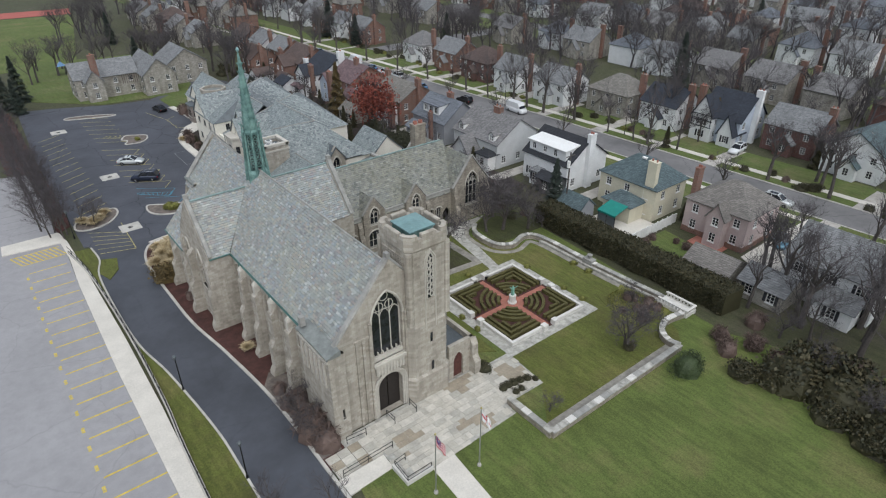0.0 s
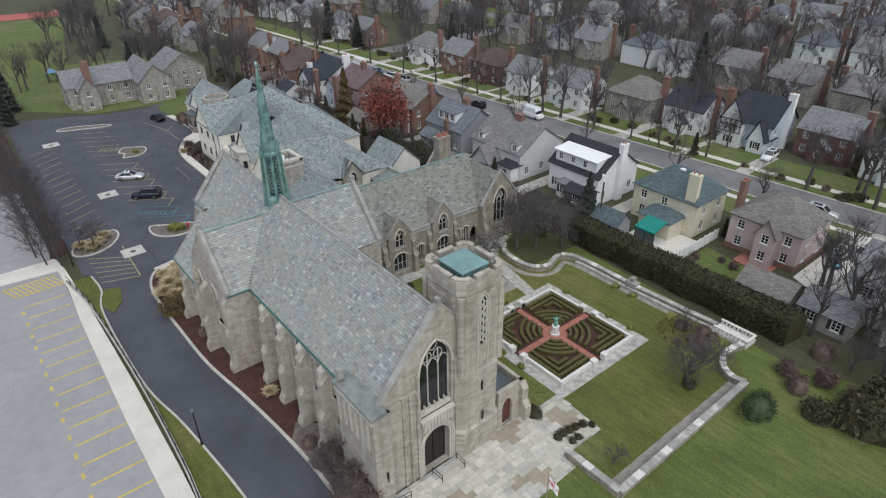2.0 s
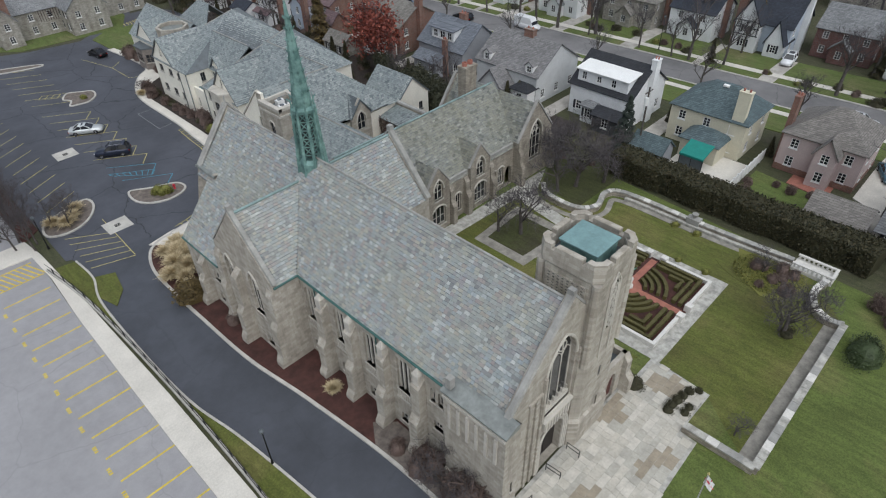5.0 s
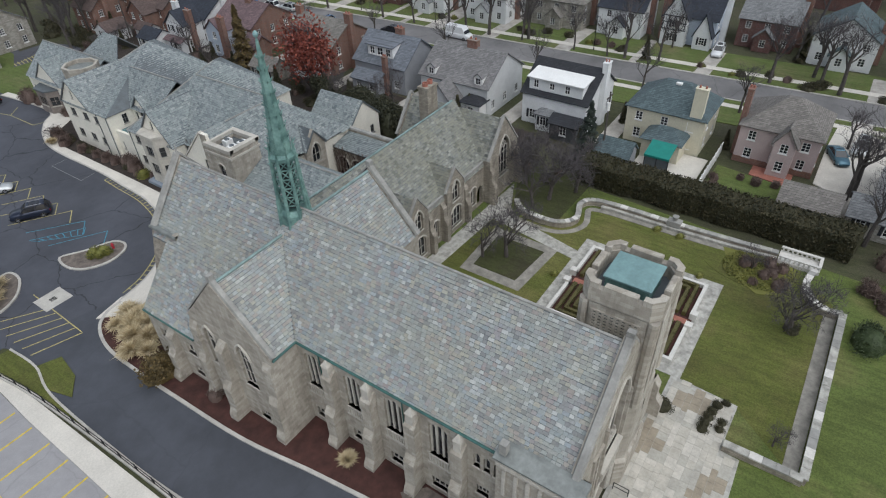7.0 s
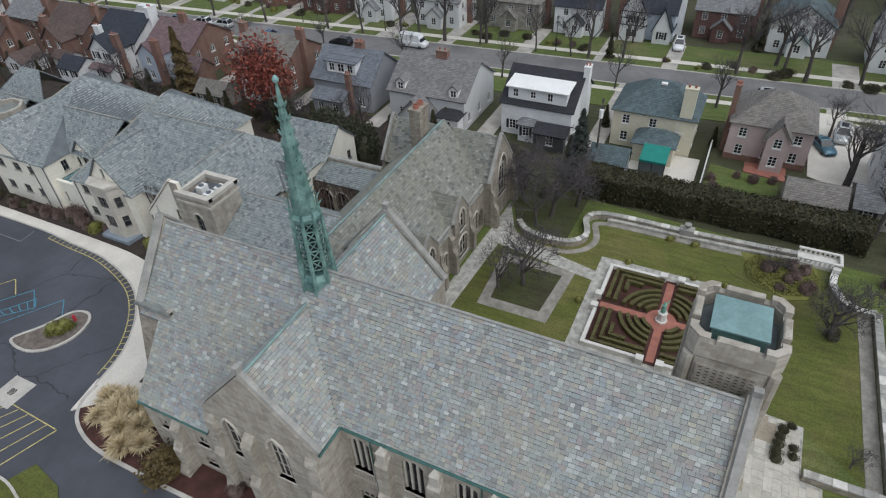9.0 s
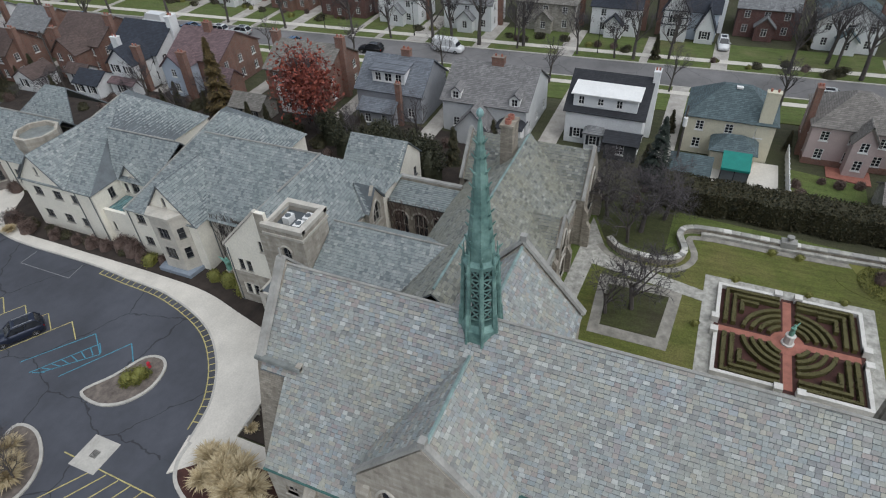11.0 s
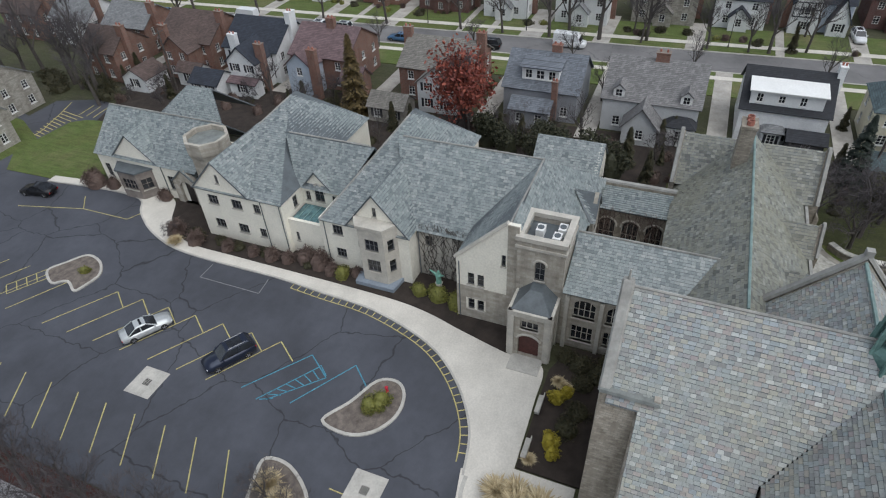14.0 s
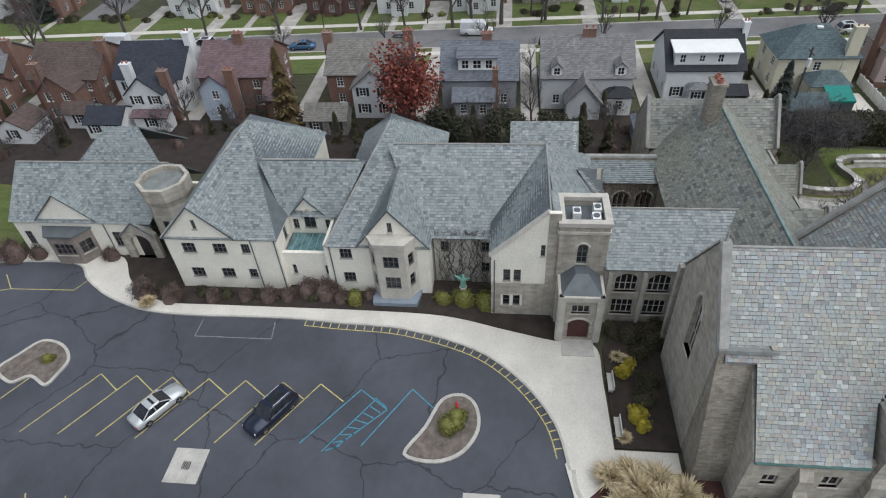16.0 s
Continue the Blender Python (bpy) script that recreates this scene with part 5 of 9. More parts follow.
Wall((61.0, 80.8), (54.2, 80.8), o, 0.5, RUBBLE, chapel, name="north_gable")
Wall((61.0, 66.4), (61.0, 80.8), [(0, 0), (14.4, 0), (14.4, 6.1), (0, 6.1)], 0.5, RUBBLE, chapel)
Wall((54.2, 67.4), (54.2, 66.4), [(0, 0), (1, 0), (1, 6.1), (0, 6.1)], 0.4, RUBBLE, chapel)
for yy in (66.6, 80.6):
    coping(chapel, [(54.0, yy, 6.2), (57.6, yy, 10.8), (61.2, yy, 6.2)], 0.22)
roof(chapel, [[(30.5, 67.2, 5.4), (54.6, 67.2, 5.4), (57.6, CY, CZ), (30.5, CY, CZ)], [(30.5, CY, CZ), (57.6, CY, CZ), (54.6, 80.2, 5.4), (30.5, 80.2, 5.4)],
              [(54.2, 66.8, 6.0), (57.6, 66.8, 10.4), (57.6, 80.4, 10.4), (54.2, 80.4, 6.0)], [(57.6, 66.8, 10.4), (61.2, 66.8, 5.9), (61.2, 80.4, 5.9), (57.6, 80.4, 10.4)]], SLATECHAPEL, LEAD, 0.3, 0.42, label="mossy grey-green slate chapel roof", seed=9)
Mesh().rod((31, CY, CZ + 0.06), (57, CY, CZ + 0.06), 0.12, n=6).ob("ridge_cap", RIDGECOPPER, chapel)
m = Mesh()
m.box(52.6, 54.6, 74.2, 75.5, 6, 14.2).box(52.5, 54.7, 74.1, 75.6, 14.2, 14.5)
m.ob("chimney", RUBBLE, chapel, "broad rubble stone chimney with two clay flues")
for x in (53.1, 54.1):
    ring = [[(x + r * math.cos(k * math.pi / 5), 74.85 + r * math.sin(k * math.pi / 5), z) for k in range(10)] for r, z in ((0.34, 14.5), (0.34, 14.95), (0.25, 14.95), (0.25, 14.5))]
    Mesh().rings(ring, False).ob("flue", BRICKPATH, chapel, "red clay flue")
for c, yv in ((37.7, 67.3), (42.3, 67.3), (45.0, 67.3), (49.6, 67.3), (54.4, 66.4), (60.8, 66.4)):
    m = Mesh().extrude([(c - 0.35, yv, 0), (c - 0.35, yv - 0.9, 0), (c - 0.35, yv - 0.9, 2.6), (c - 0.35, yv - 0.45, 3.4), (c - 0.35, yv - 0.45, 4.6), (c - 0.35, yv, 5.3)], (0.7, 0, 0))
    m.ob("buttress", RUBBLE, chapel)


# ---- parish hall ----
hall = thing("parish_hall", "cream stucco parish hall with grey-blue slate roofs", "building", (43, 112, 0))
HW = plain("hall_window_frames", (0.16, 0.16, 0.16), 0.6, 0.2, 2, 8)


def hall_wall(p, q, top, holes=(), outline=None, mat=None, frames=HW, cols=2, rows=2, name="wall"):
    L = (Vector(q) - Vector(p)).length
    w = Wall(p, q, outline or [(0, 0), (L, 0), (L, top), (0, top)], 0.4, mat or STUCCO, hall, holes, name)
    for h in holes:
        w.window(h, frames, 0.16, cols, rows, 0.05, True, hood=TRIM)
    return w


# gable 1 (north), facing the lot
g1 = hall_wall((36, 129.8), (36, 118.4), 7.0, [(1.5, 2.9, 4.9, 6.1), (4.7, 6.1, 4.9, 6.1), (1.5, 2.9, 1.6, 2.8), (4.7, 6.1, 1.6, 2.8), (7.6, 8.5, 4.9, 6.1), (7.6, 8.5, 1.6, 2.8), (3.4, 3.85, 7.9, 9.0)],
               [[(0, 0), (11.4, 0), (11.4, 6.9), (0, 6.9)], [(0, 6.9), (7.3, 6.9), (3.65, 10.75)]], cols=3)
hall_wall((36, 118.4), (40.1, 118.4), 6.9, [(2.2, 3.0, 4.9, 6.3)])
hall_wall((50, 129.8), (36, 129.8), 6.9)
# recessed middle with flat-roofed bay and small gable
hall_wall((40.1, 119.0), (40.1, 113.4), 6.9, [(1.0, 1.6, 4.9, 6.1), (2.2, 3.4, 5.0, 7.2, "point"), (4.4, 4.9, 4.9, 6.1)], [[(0, 0), (5.6, 0), (5.6, 6.9), (0, 6.9)], [(1.1, 6.9), (4.5, 6.9), (2.8, 8.9)]])
hall_wall((36.6, 118.4), (36.6, 113.4), 4.6, [(0.7, 1.1, 1.8, 3.0), (4.1, 4.5, 1.8, 3.0)])
m = Mesh().box(36.9, 40.0, 113.5, 118.3, 4.2, 4.32)
m.ob("flat_roof", LEAD, hall)
m = Mesh()
for i in range(6):
    m.box(37.0 + 0.0, 39.9, 113.7 + 0.76 * i, 113.78 + 0.76 * i, 4.35, 4.5)
sk = m.ob("skylight", COPPERFLAT, hall, "low glazed skylight on the flat roof")
under(Mesh().add([(37.0, 113.7, 4.36), (39.9, 113.7, 4.44), (39.9, 118.1, 4.44), (37.0, 118.1, 4.36)], [(0, 1, 2, 3)]).ob("pane", SKYGLASS), sk)
# gable 3 with the stone bay window
g3 = hall_wall((36, 113.4), (36, 103.5), 6.4, [(1.1, 2.3, 4.6, 5.8), (1.1, 2.3, 1.5, 2.7), (6.15, 6.6, 8.0, 9.1)], [[(0, 0), (9.9, 0), (9.9, 6.3), (0, 6.3)], [(2.9, 6.3), (9.9, 6.3), (6.4, 10.75)]], cols=3)
hall_wall((36, 113.4), (40.1, 113.4), 6.3)
hall_wall((36, 103.5), (46, 103.5), 6.3, name="side_wall")
by = 107.0
bay = [(36.0, by - 2.3), (34.6, by - 1.4), (34.6, by + 1.4), (36.0, by + 2.3)][::-1]
for a, b_ in zip(bay, bay[1:]):
    L = (Vector(b_) - Vector(a)).length
    hs = [(L / 2 - 0.75, L / 2 + 0.75, 2.0, 3.5), (L / 2 - 0.75, L / 2 + 0.75, 4.7, 6.1)] if L > 2 else [(L / 2 - 0.38, L / 2 + 0.38, 2.0, 3.5), (L / 2 - 0.38, L / 2 + 0.38, 4.7, 6.1)]
    w = hall_wall(a, b_, 7.4, hs, mat=TRIM, name="bay_wall", cols=3 if L > 2 else 1)
Mesh().prism([(36, by - 2.5), (36, by + 2.5), (34.4, by + 1.5), (34.4, by - 1.5)][::-1], 7.4, 7.75).ob("bay_cornice", TRIM, hall)
Mesh().prism([(36, by - 2.5), (36, by + 2.5), (34.0, by + 2.2), (34.0, by - 2.2)][::-1], 0.05, 0.55).ob("bay_plinth", PLINTH, hall)
# recessed link wall with bare vines
hall_wall((37.9, 103.5), (37.9, 97.4), 6.3, [(0.9, 1.7, 4.2, 5.4), (4.9, 5.7, 4.2, 5.4), (4.9, 5.7, 1.5, 2.7)], mat=plain("grey_stucco", (0.46, 0.43, 0.38), 0.9, 0.2, 0.6, 5))
# gable 4 beside the entrance tower, stone below, stucco above
g4h = [(1.1, 1.75, 4.5, 5.9), (2.05, 2.7, 4.5, 5.9), (1.1, 1.75, 1.3, 2.6), (2.05, 2.7, 1.3, 2.6), (4.35, 4.75, 7.6, 8.9)]
g4 = hall_wall((33.6, 97.5), (33.6, 91.6), 12.3, g4h, [(0, 0), (5.9, 0), (5.9, 12.4), (4.9, 12.4), (0, 7.4)], cols=1)
m = Mesh()
g4.bar(m, 0, 5.9, 0, 1.2, 0.003, 0.07), g4.bar(m, 2.9, 5.9, 1.2, 4.2, 0.003, 0.07), g4.bar(m, 0, 0.9, 1.2, 4.2, 0.003, 0.07), g4.bar(m, 0.9, 2.9, 2.75, 4.2, 0.003, 0.07), g4.bar(m, 4.9, 5.9, 4.2, 12.4, 0.003, 0.07)
m.ob("stone_facing", STONE, hall)
coping(hall, [(33.75, 97.6, 7.4), (33.75, 92.6, 12.45)], 0.28, TRIM)
hall_wall((37.9, 97.5), (33.6, 97.5), 7.4)
# entrance tower and porch
TW = [(33.3, 91.7), (33.3, 87.5), (37.4, 87.5), (37.4, 91.7)]
for i in range(4):
    a, b_ = TW[i], TW[(i + 1) % 4]
    L = (Vector(b_) - Vector(a)).length
    hs = [(L / 2 - 0.45, L / 2 + 0.45, 7.2, 9.3, "round")] if i == 0 else []
    w = hall_wall(a, b_, 11.6, hs, mat=STONE, name="tower_wall", cols=2, rows=3)
    m = Mesh()
    e = 0.0 if i % 2 else 0.14
    w.bar(m, -e, L + e, 10.5, 10.75 + e * 0.05, 0, 0.12), w.bar(m, -e - 0.0, L + e, 11.3 - e * 0.05, 11.7 + e * 0.05, -0.45 - e * 0.03, 0.14)
    m.ob("string_course", TRIM, hall)
Mesh().box(33.7, 37.0, 87.9, 91.3, 10.6, 10.75).ob("tower_deck", LEAD, hall)
for x, y in ((34.6, 88.6), (35.9, 88.4), (35.3, 90.2)):
    u = thing("rooftop_unit", "pale grey metal air handler on the tower roof", "air conditioner", (x, y, 10.75), "rooftop units")
    Mesh().box(x - 0.5, x + 0.5, y - 0.35, y + 0.35, 10.78, 11.5).ob("casing", WHITE, u)
    Mesh().rod((x, y, 11.5), (x, y, 11.58), 0.28, n=12).ob("fan_guard", LEAD, u)
PW = [(33.3, 91.4), (30.5, 91.4), (30.5, 87.7), (33.3, 87.7)]
for i in range(3):
    a, b_ = PW[i], PW[i + 1]
    L = (Vector(b_) - Vector(a)).length
    hs = [(L / 2 - 0.95, L / 2 + 0.95, 0.2, 2.9, "segment"), (L / 2 - 0.8, L / 2 + 0.8, 3.7, 4.7)] if i == 1 else []
    w = Wall(a, b_, [(0, 0), (L, 0), (L, 5.7), (0, 5.7)], 0.45, STONE, hall, hs, "porch_wall")
    if hs:
        w.window(hs[1], TRIM, 0.25, 3, 1, 0.07)
        m = Mesh()
        w.bar(m, L / 2 - 0.95, L / 2 + 0.95, 0.2, 2.9, -0.44, -0.36)
        m.ob("door", REDDOOR, hall, "dark red entrance doors")
        m = Mesh()
        head = arch_points(L / 2 - 1.1, L / 2 + 1.1, 3.1, "segment")
        for p_, q_ in zip(head, head[1:]):
            m.rod(w.at(*p_, 0.04), w.at(*q_, 0.04), 0.12, n=5)
        m.ob("arch_moulding", TRIM, hall)
    m = Mesh()
    w.bar(m, -0.1, L + 0.1, 5.2, 5.75, -0.3, 0.14), w.bar(m, -0.05, 0.5, 0, 5.2, 0, 0.16), w.bar(m, L - 0.5, L + 0.05, 0, 5.2, 0, 0.16)
    m.ob("pier", TRIM, hall)
m = Mesh()
m.rings([[(30.6, 87.8, 5.75), (33.3, 87.8, 5.75), (33.3, 91.3, 5.75), (30.6, 91.3, 5.75)], [(32.2, 89.0, 6.9), (33.3, 89.0, 6.9), (33.3, 90.1, 6.9), (32.2, 90.1, 6.9)]])
m.ob("porch_roof", LEAD, hall, "small hipped dark slate porch roof")
Mesh().box(28.6, 30.5, 88.1, 91.0, 0.0, 0.2).ob("door_step", KERB, hall)
# glazed link to the chapel
lh = []
for c in (1.2, 4.1):
    lh += [(c - 0.1, c + 1.9, 3.9, 6.1, "segment"), (c - 0.1, c + 1.9, 1.0, 2.9)]
w = Wall((33.2, 87.5), (33.2, 80.0), [(0, 0), (7.5, 0), (7.5, 6.9), (0, 6.9)], 0.5, STONE, hall, lh, "link_wall")
for h in lh:
    w.window(h, TRIM, 0.3, 4, 2, 0.08, True)
m = Mesh()
for u in (0.4, 3.4, 6.4):
    w.bar(m, u, u + 0.35, 0, 6.4, 0, 0.3)
m.ob("pier", TRIM, hall)
# octagonal stair tower
OC = (41.0, 130.9)


def octo(r, z):
    return [(OC[0] + r * math.cos(0.3927 + k * math.pi / 4), OC[1] + r * math.sin(0.3927 + k * math.pi / 4), z) for k in range(8)]


Mesh().rings([octo(2.35, 0), octo(2.35, 8.2), octo(2.6, 8.9), octo(2.65, 10.4), octo(2.25, 10.4), octo(2.25, 9.8)]).ob("stair_tower", STONE, hall, "pale stone octagonal stair tower")
Mesh().prism([(x, y) for x, y, z in octo(2.26, 0)], 9.7, 9.85).ob("tower_deck", LEDGE, hall)
m = Mesh()
for k in (3, 4):
    a = 0.3927 + (k + 0.5) * math.pi / 4
    c, s = math.cos(a), math.sin(a)
    m.box(-0.02, 0.02, -0.3, 0.3, 5.2, 6.5, Matrix.Translation((OC[0] + 2.2 * c, OC[1] + 2.2 * s, 0)) @ Matrix.Rotation(a, 4, "Z"))
m.ob("slit_window", GLASS, hall)
# arched north entry and low north wing
w = Wall((40.2, 138.0), (40.2, 134.0), [(0, 0), (4, 0), (4, 3.4), (2, 5.2), (0, 3.4)], 0.5, STONE, hall, [(0.9, 3.1, 0.1, 3.3, "round")], "entry_gable")
m = Mesh()
w.bar(m, 0.9, 3.1, 0.1, 3.2, -0.5, -0.44)
m.ob("door", WOOD, hall, "dark doors inside the stone arch")
nh = [(0.6, 1.5, 1.4, 3.3), (11.0, 12.2, 1.4, 3.4)]
hall_wall((40.6, 150.2), (40.6, 136.5), 4.9, nh, [[(0, 0), (13.7, 0), (13.7, 4.9), (0, 4.9)], [(2.8, 4.9), (10.2, 4.9), (6.5, 8.3)]], cols=3, rows=3)
hall_wall((50, 150.2), (40.6, 150.2), 9.2, [], [(0, 0), (9.4, 0), (9.4, 4.9), (4.7, 9.2), (0, 4.9)])
DARKBAY = plain("dark_bay_stone", (0.22, 0.19, 0.17), 0.85, 0.3, 1, 6)
bb = [(40.6, 146.8), (38.9, 145.6), (38.9, 142.6), (40.6, 141.4)]
for a, b_ in zip(bb, bb[1:]):
    L = (Vector(b_) - Vector(a)).length
    w = hall_wall(a, b_, 3.9, [(0.35, L - 0.35, 1.4, 2.9)], mat=DARKBAY, frames=DARKBAY, cols=4 if L > 2.5 else 2, name="bay_wall")
Mesh().prism([(40.6, 141.2), (40.6, 147.0), (38.7, 145.7), (38.7, 142.5)], 3.9, 4.1).ob("bay_roof", LEAD, hall)
for a, b_, h_ in (((52.2, 92), (52.2, 103.6), 6.2), ((57, 103.6), (57, 113.4), 6.2), ((49, 113.4), (49, 118.4), 5.4), ((56, 118.4), (56, 129.8), 6.8), ((50, 134), (50, 150.2), 4.8), ((52.2, 103.6), (57, 103.6), 6.2), ((57, 113.4), (49, 113.4), 6.2), ((49, 118.4), (56, 118.4), 6.8), ((56, 129.8), (50, 129.8), 6.8), ((37.4, 87.6), (52.2, 87.6), 6.0), ((52.2, 87.6), (52.2, 92), 6.0), ((46, 129.8), (46, 134), 6.5), ((33.6, 91.6), (33.4, 91.6), 7)):
    hall_wall(a, b_, h_)
# courtyard gable and rear dormer
w = Wall((43.6, 86.9), (47.0, 86.9), [(0, 0), (3.4, 0), (3.4, 6.8), (1.7, 9.2), (0, 6.8)], 0.4, STONE, hall, [(1.0, 2.4, 4.6, 7.2, "point")], "court_gable")
w.window((1.0, 2.4, 4.6, 7.2, "point"), TRIM, 0.2, 2, 2, 0.08, hood=TRIM)
w = Wall((53.2, 88.4), (59.6, 88.4), [(0, 0), (6.4, 0), (6.4, 5.2), (3.2, 8.2), (0, 5.2)], 0.4, STUCCO, hall, [(4.4, 5.2, 2.6, 3.8)], "rear_gable")
w.window((4.4, 5.2, 2.6, 3.8), HW, 0.16, 2, 2, 0.05)
hall_wall((59.6, 88.4), (59.6, 96), 5.2)
P3, P1 = (48.65, 108.5, 12.6), (48.9, 124.2, 12.4)
hall_planes = [
    # wing 3
    [(35.8, 103.3, 6.2), (35.8, 113.6, 6.2), P3], [(35.8, 113.6, 6.2), (57.2, 113.6, 6.2), (50.0, 108.5, 12.7), P3], [(35.8, 103.3, 6.2), P3, (50.0, 108.5, 12.7), (57.2, 103.3, 6.2)], [(57.2, 103.3, 6.2), (50.0, 108.5, 12.7), (57.2, 113.6, 6.2)],
    [(35.75, 103.3, 6.2), (35.75, 107, 10.75), (44.4, 107, 10.75), (42, 103.4, 6.3)], [(35.75, 107, 10.75), (35.75, 110.6, 6.2), (36.5, 110.6, 6.3), (44.4, 107, 10.75)],
    # wing 1
    [(35.8, 118.2, 6.8), (35.8, 130.0, 6.8), P1], [(35.8, 130.0, 6.8), (56.2, 130.0, 6.8), (50.2, 124.2, 12.5), P1], [(35.8, 118.2, 6.8), P1, (50.2, 124.2, 12.5), (56.2, 118.2, 6.8)], [(56.2, 118.2, 6.8), (50.2, 124.2, 12.5), (56.2, 130.0, 6.8)],
    [(35.75, 122.4, 6.8), (35.75, 126.15, 10.75), (45.0, 126.15, 10.75), (36.4, 122.4, 6.9)], [(35.75, 126.15, 10.75), (35.75, 130.0, 6.8), (43, 130.0, 6.9), (45.0, 126.15, 10.75)],
    # middle
    [(39.7, 113.0, 6.7), (39.7, 118.6, 6.7), (43.4, 121.5, 11.1), (43.4, 110.3, 11.1)], [(43.4, 110.3, 11.1), (43.4, 121.5, 11.1), (49.2, 118.6, 5.3), (49.2, 113.0, 5.3)],
    [(39.8, 114.3, 6.8), (39.8, 116.2, 9.0), (41.8, 116.2, 9.0)], [(39.8, 116.2, 9.0), (39.8, 118.1, 6.8), (41.8, 116.2, 9.0)],
    # south range and its end wing
    [(37.5, 97.0, 6.1), (37.5, 104.4, 6.1), (44.9, 108.2, 12.1), (44.9, 92.5, 12.1)], [(44.9, 92.5, 12.1), (44.9, 108.2, 12.1), (52.4, 104, 6.0), (52.4, 87.3, 6.0)],
    [(33.7, 97.7, 7.2), (33.7, 92.5, 12.35), (44.9, 92.5, 12.2), (38.8, 97.7, 7.2)], [(37.2, 87.3, 7.1), (52.4, 87.3, 6.1), (44.9, 92.5, 12.15), (34, 92.5, 12.35), (34, 91.4, 11.2), (37.2, 91.4, 11.2)],
    # courtyard gable, rear gable, north wing, link
    [(43.4, 86.7, 6.7), (45.3, 86.7, 9.1), (45.3, 89.3, 9.1), (43.4, 87.3, 6.9)], [(45.3, 86.7, 9.1), (47.2, 86.7, 6.7), (47.2, 87.3, 6.9), (45.3, 89.3, 9.1)],
    [(53, 88.2, 5.0), (56.4, 88.2, 8.2), (56.4, 96, 8.2), (53, 96, 5.0)], [(56.4, 88.2, 8.2), (59.9, 88.2, 5.0), (59.9, 96, 5.0), (56.4, 96, 8.2)],
    [(40.3, 134.0, 4.8), (40.3, 150.4, 4.8), (45.3, 150.4, 9.3), (45.3, 132, 9.3)], [(45.3, 132, 9.3), (45.3, 150.4, 9.3), (50.3, 150.4, 4.8), (50.3, 132, 4.8)],
    [(40.4, 139.9, 4.8), (40.4, 143.7, 8.4), (44.4, 143.7, 8.4)], [(40.4, 143.7, 8.4), (40.4, 147.5, 4.8), (44.4, 143.7, 8.4)],
    [(49, 136, 6.2), (52.5, 139.5, 9.6), (52.5, 143.5, 9.6), (49, 147, 6.2)], [(52.5, 139.5, 9.6), (56, 136, 6), (56, 147, 6), (52.5, 143.5, 9.6)],
    [(32.9, 79.0, 6.8), (32.9, 87.4, 6.8), (38.3, 87.4, 9.5), (38.3, 74.5, 9.5)], [(38.3, 74.5, 9.5), (38.3, 87.4, 9.5), (43, 87.4, 6.0), (43, 79, 6.0)],
    [(40.0, 134, 3.3), (40.0, 136.0, 5.2), (43.5, 136.0, 5.2)], [(40.0, 136.0, 5.2), (40.0, 138.0, 3.3), (43.5, 136.0, 5.2)],
]
cut = [0, 6, 12, 16, 18, 20, 22, 24, 26, 28, 30, 32, 34]
for i, (a, b_) in enumerate(zip(cut, cut[1:])):
    roof(hall, hall_planes[a:b_], SLATEHALL, LEAD, 0.3, 0.34, label="grey-blue slate roof of the hall", seed=21 + i, thick=0.03)
m = Mesh()
for a, b_ in (((44.9, 92.6, 12.15), (44.9, 107.6, 12.15)), ((34, 92.5, 12.4), (44.9, 92.5, 12.25)), ((45.3, 132.5, 9.35), (45.3, 150.3, 9.35)), ((38.3, 75.5, 9.55), (38.3, 87.4, 9.55)), ((43.4, 111, 11.15), (43.4, 121, 11.15)), ((35.8, 113.6, 6.25), P3), ((35.8, 130.0, 6.85), P1)):
    m.rod(a, b_, 0.1, n=5)
m.ob("ridge_cap", COPING, hall)
m = Mesh()
for x, y, t in ((35.9, 118.6, 6.8), (35.9, 121.0, 6.8), (35.9, 113.2, 6.2), (37.8, 103.3, 6.1), (33.5, 97.2, 7.1), (40.5, 139.6, 4.8)):
    m.rod((x, y, 0.1), (x, y, t), 0.055, n=6)
m.ob("downpipe", LEAD, hall)
# cloister walk across the court
clo = thing("cloister", "stone cloister arcade across the courtyard with vine stems", "arcade", (50.5, 83.5, 0))
ch_ = [(0.5, 2.3, 0.3, 3.6, "round"), (2.95, 4.75, 0.3, 3.6, "round"), (5.4, 7.2, 0.3, 3.6, "round")]
w = Wall((49, 87.5), (49, 79.8), [(0, 0), (7.7, 0), (7.7, 4.9), (0, 4.9)], 0.45, RUBBLE, clo, ch_)
for h in ch_:
    w.window(h, TRIM, 0.2, 3, 2, 0.09, hood=TRIM)
Wall((52.6, 79.8), (52.6, 87.5), [(0, 0), (7.7, 0), (7.7, 6.0), (0, 6.0)], 0.4, RUBBLE, clo)
roof(clo, [[(48.8, 79.8, 4.9), (48.8, 87.5, 4.9), (52.4, 87.5, 5.7), (52.4, 79.8, 5.7)]], SLATEHALL, LEAD, 0.3, 0.36, seed=4)
coping(clo, [(52.5, 79.8, 6.0), (52.5, 87.5, 6.0)], 0.3)
slab("courtyard", [(38, 80), (49, 80), (49, 87.5), (38, 87.5)], -0.05, 0.06, PAVER, "shaded paved inner courtyard", "courtyard")


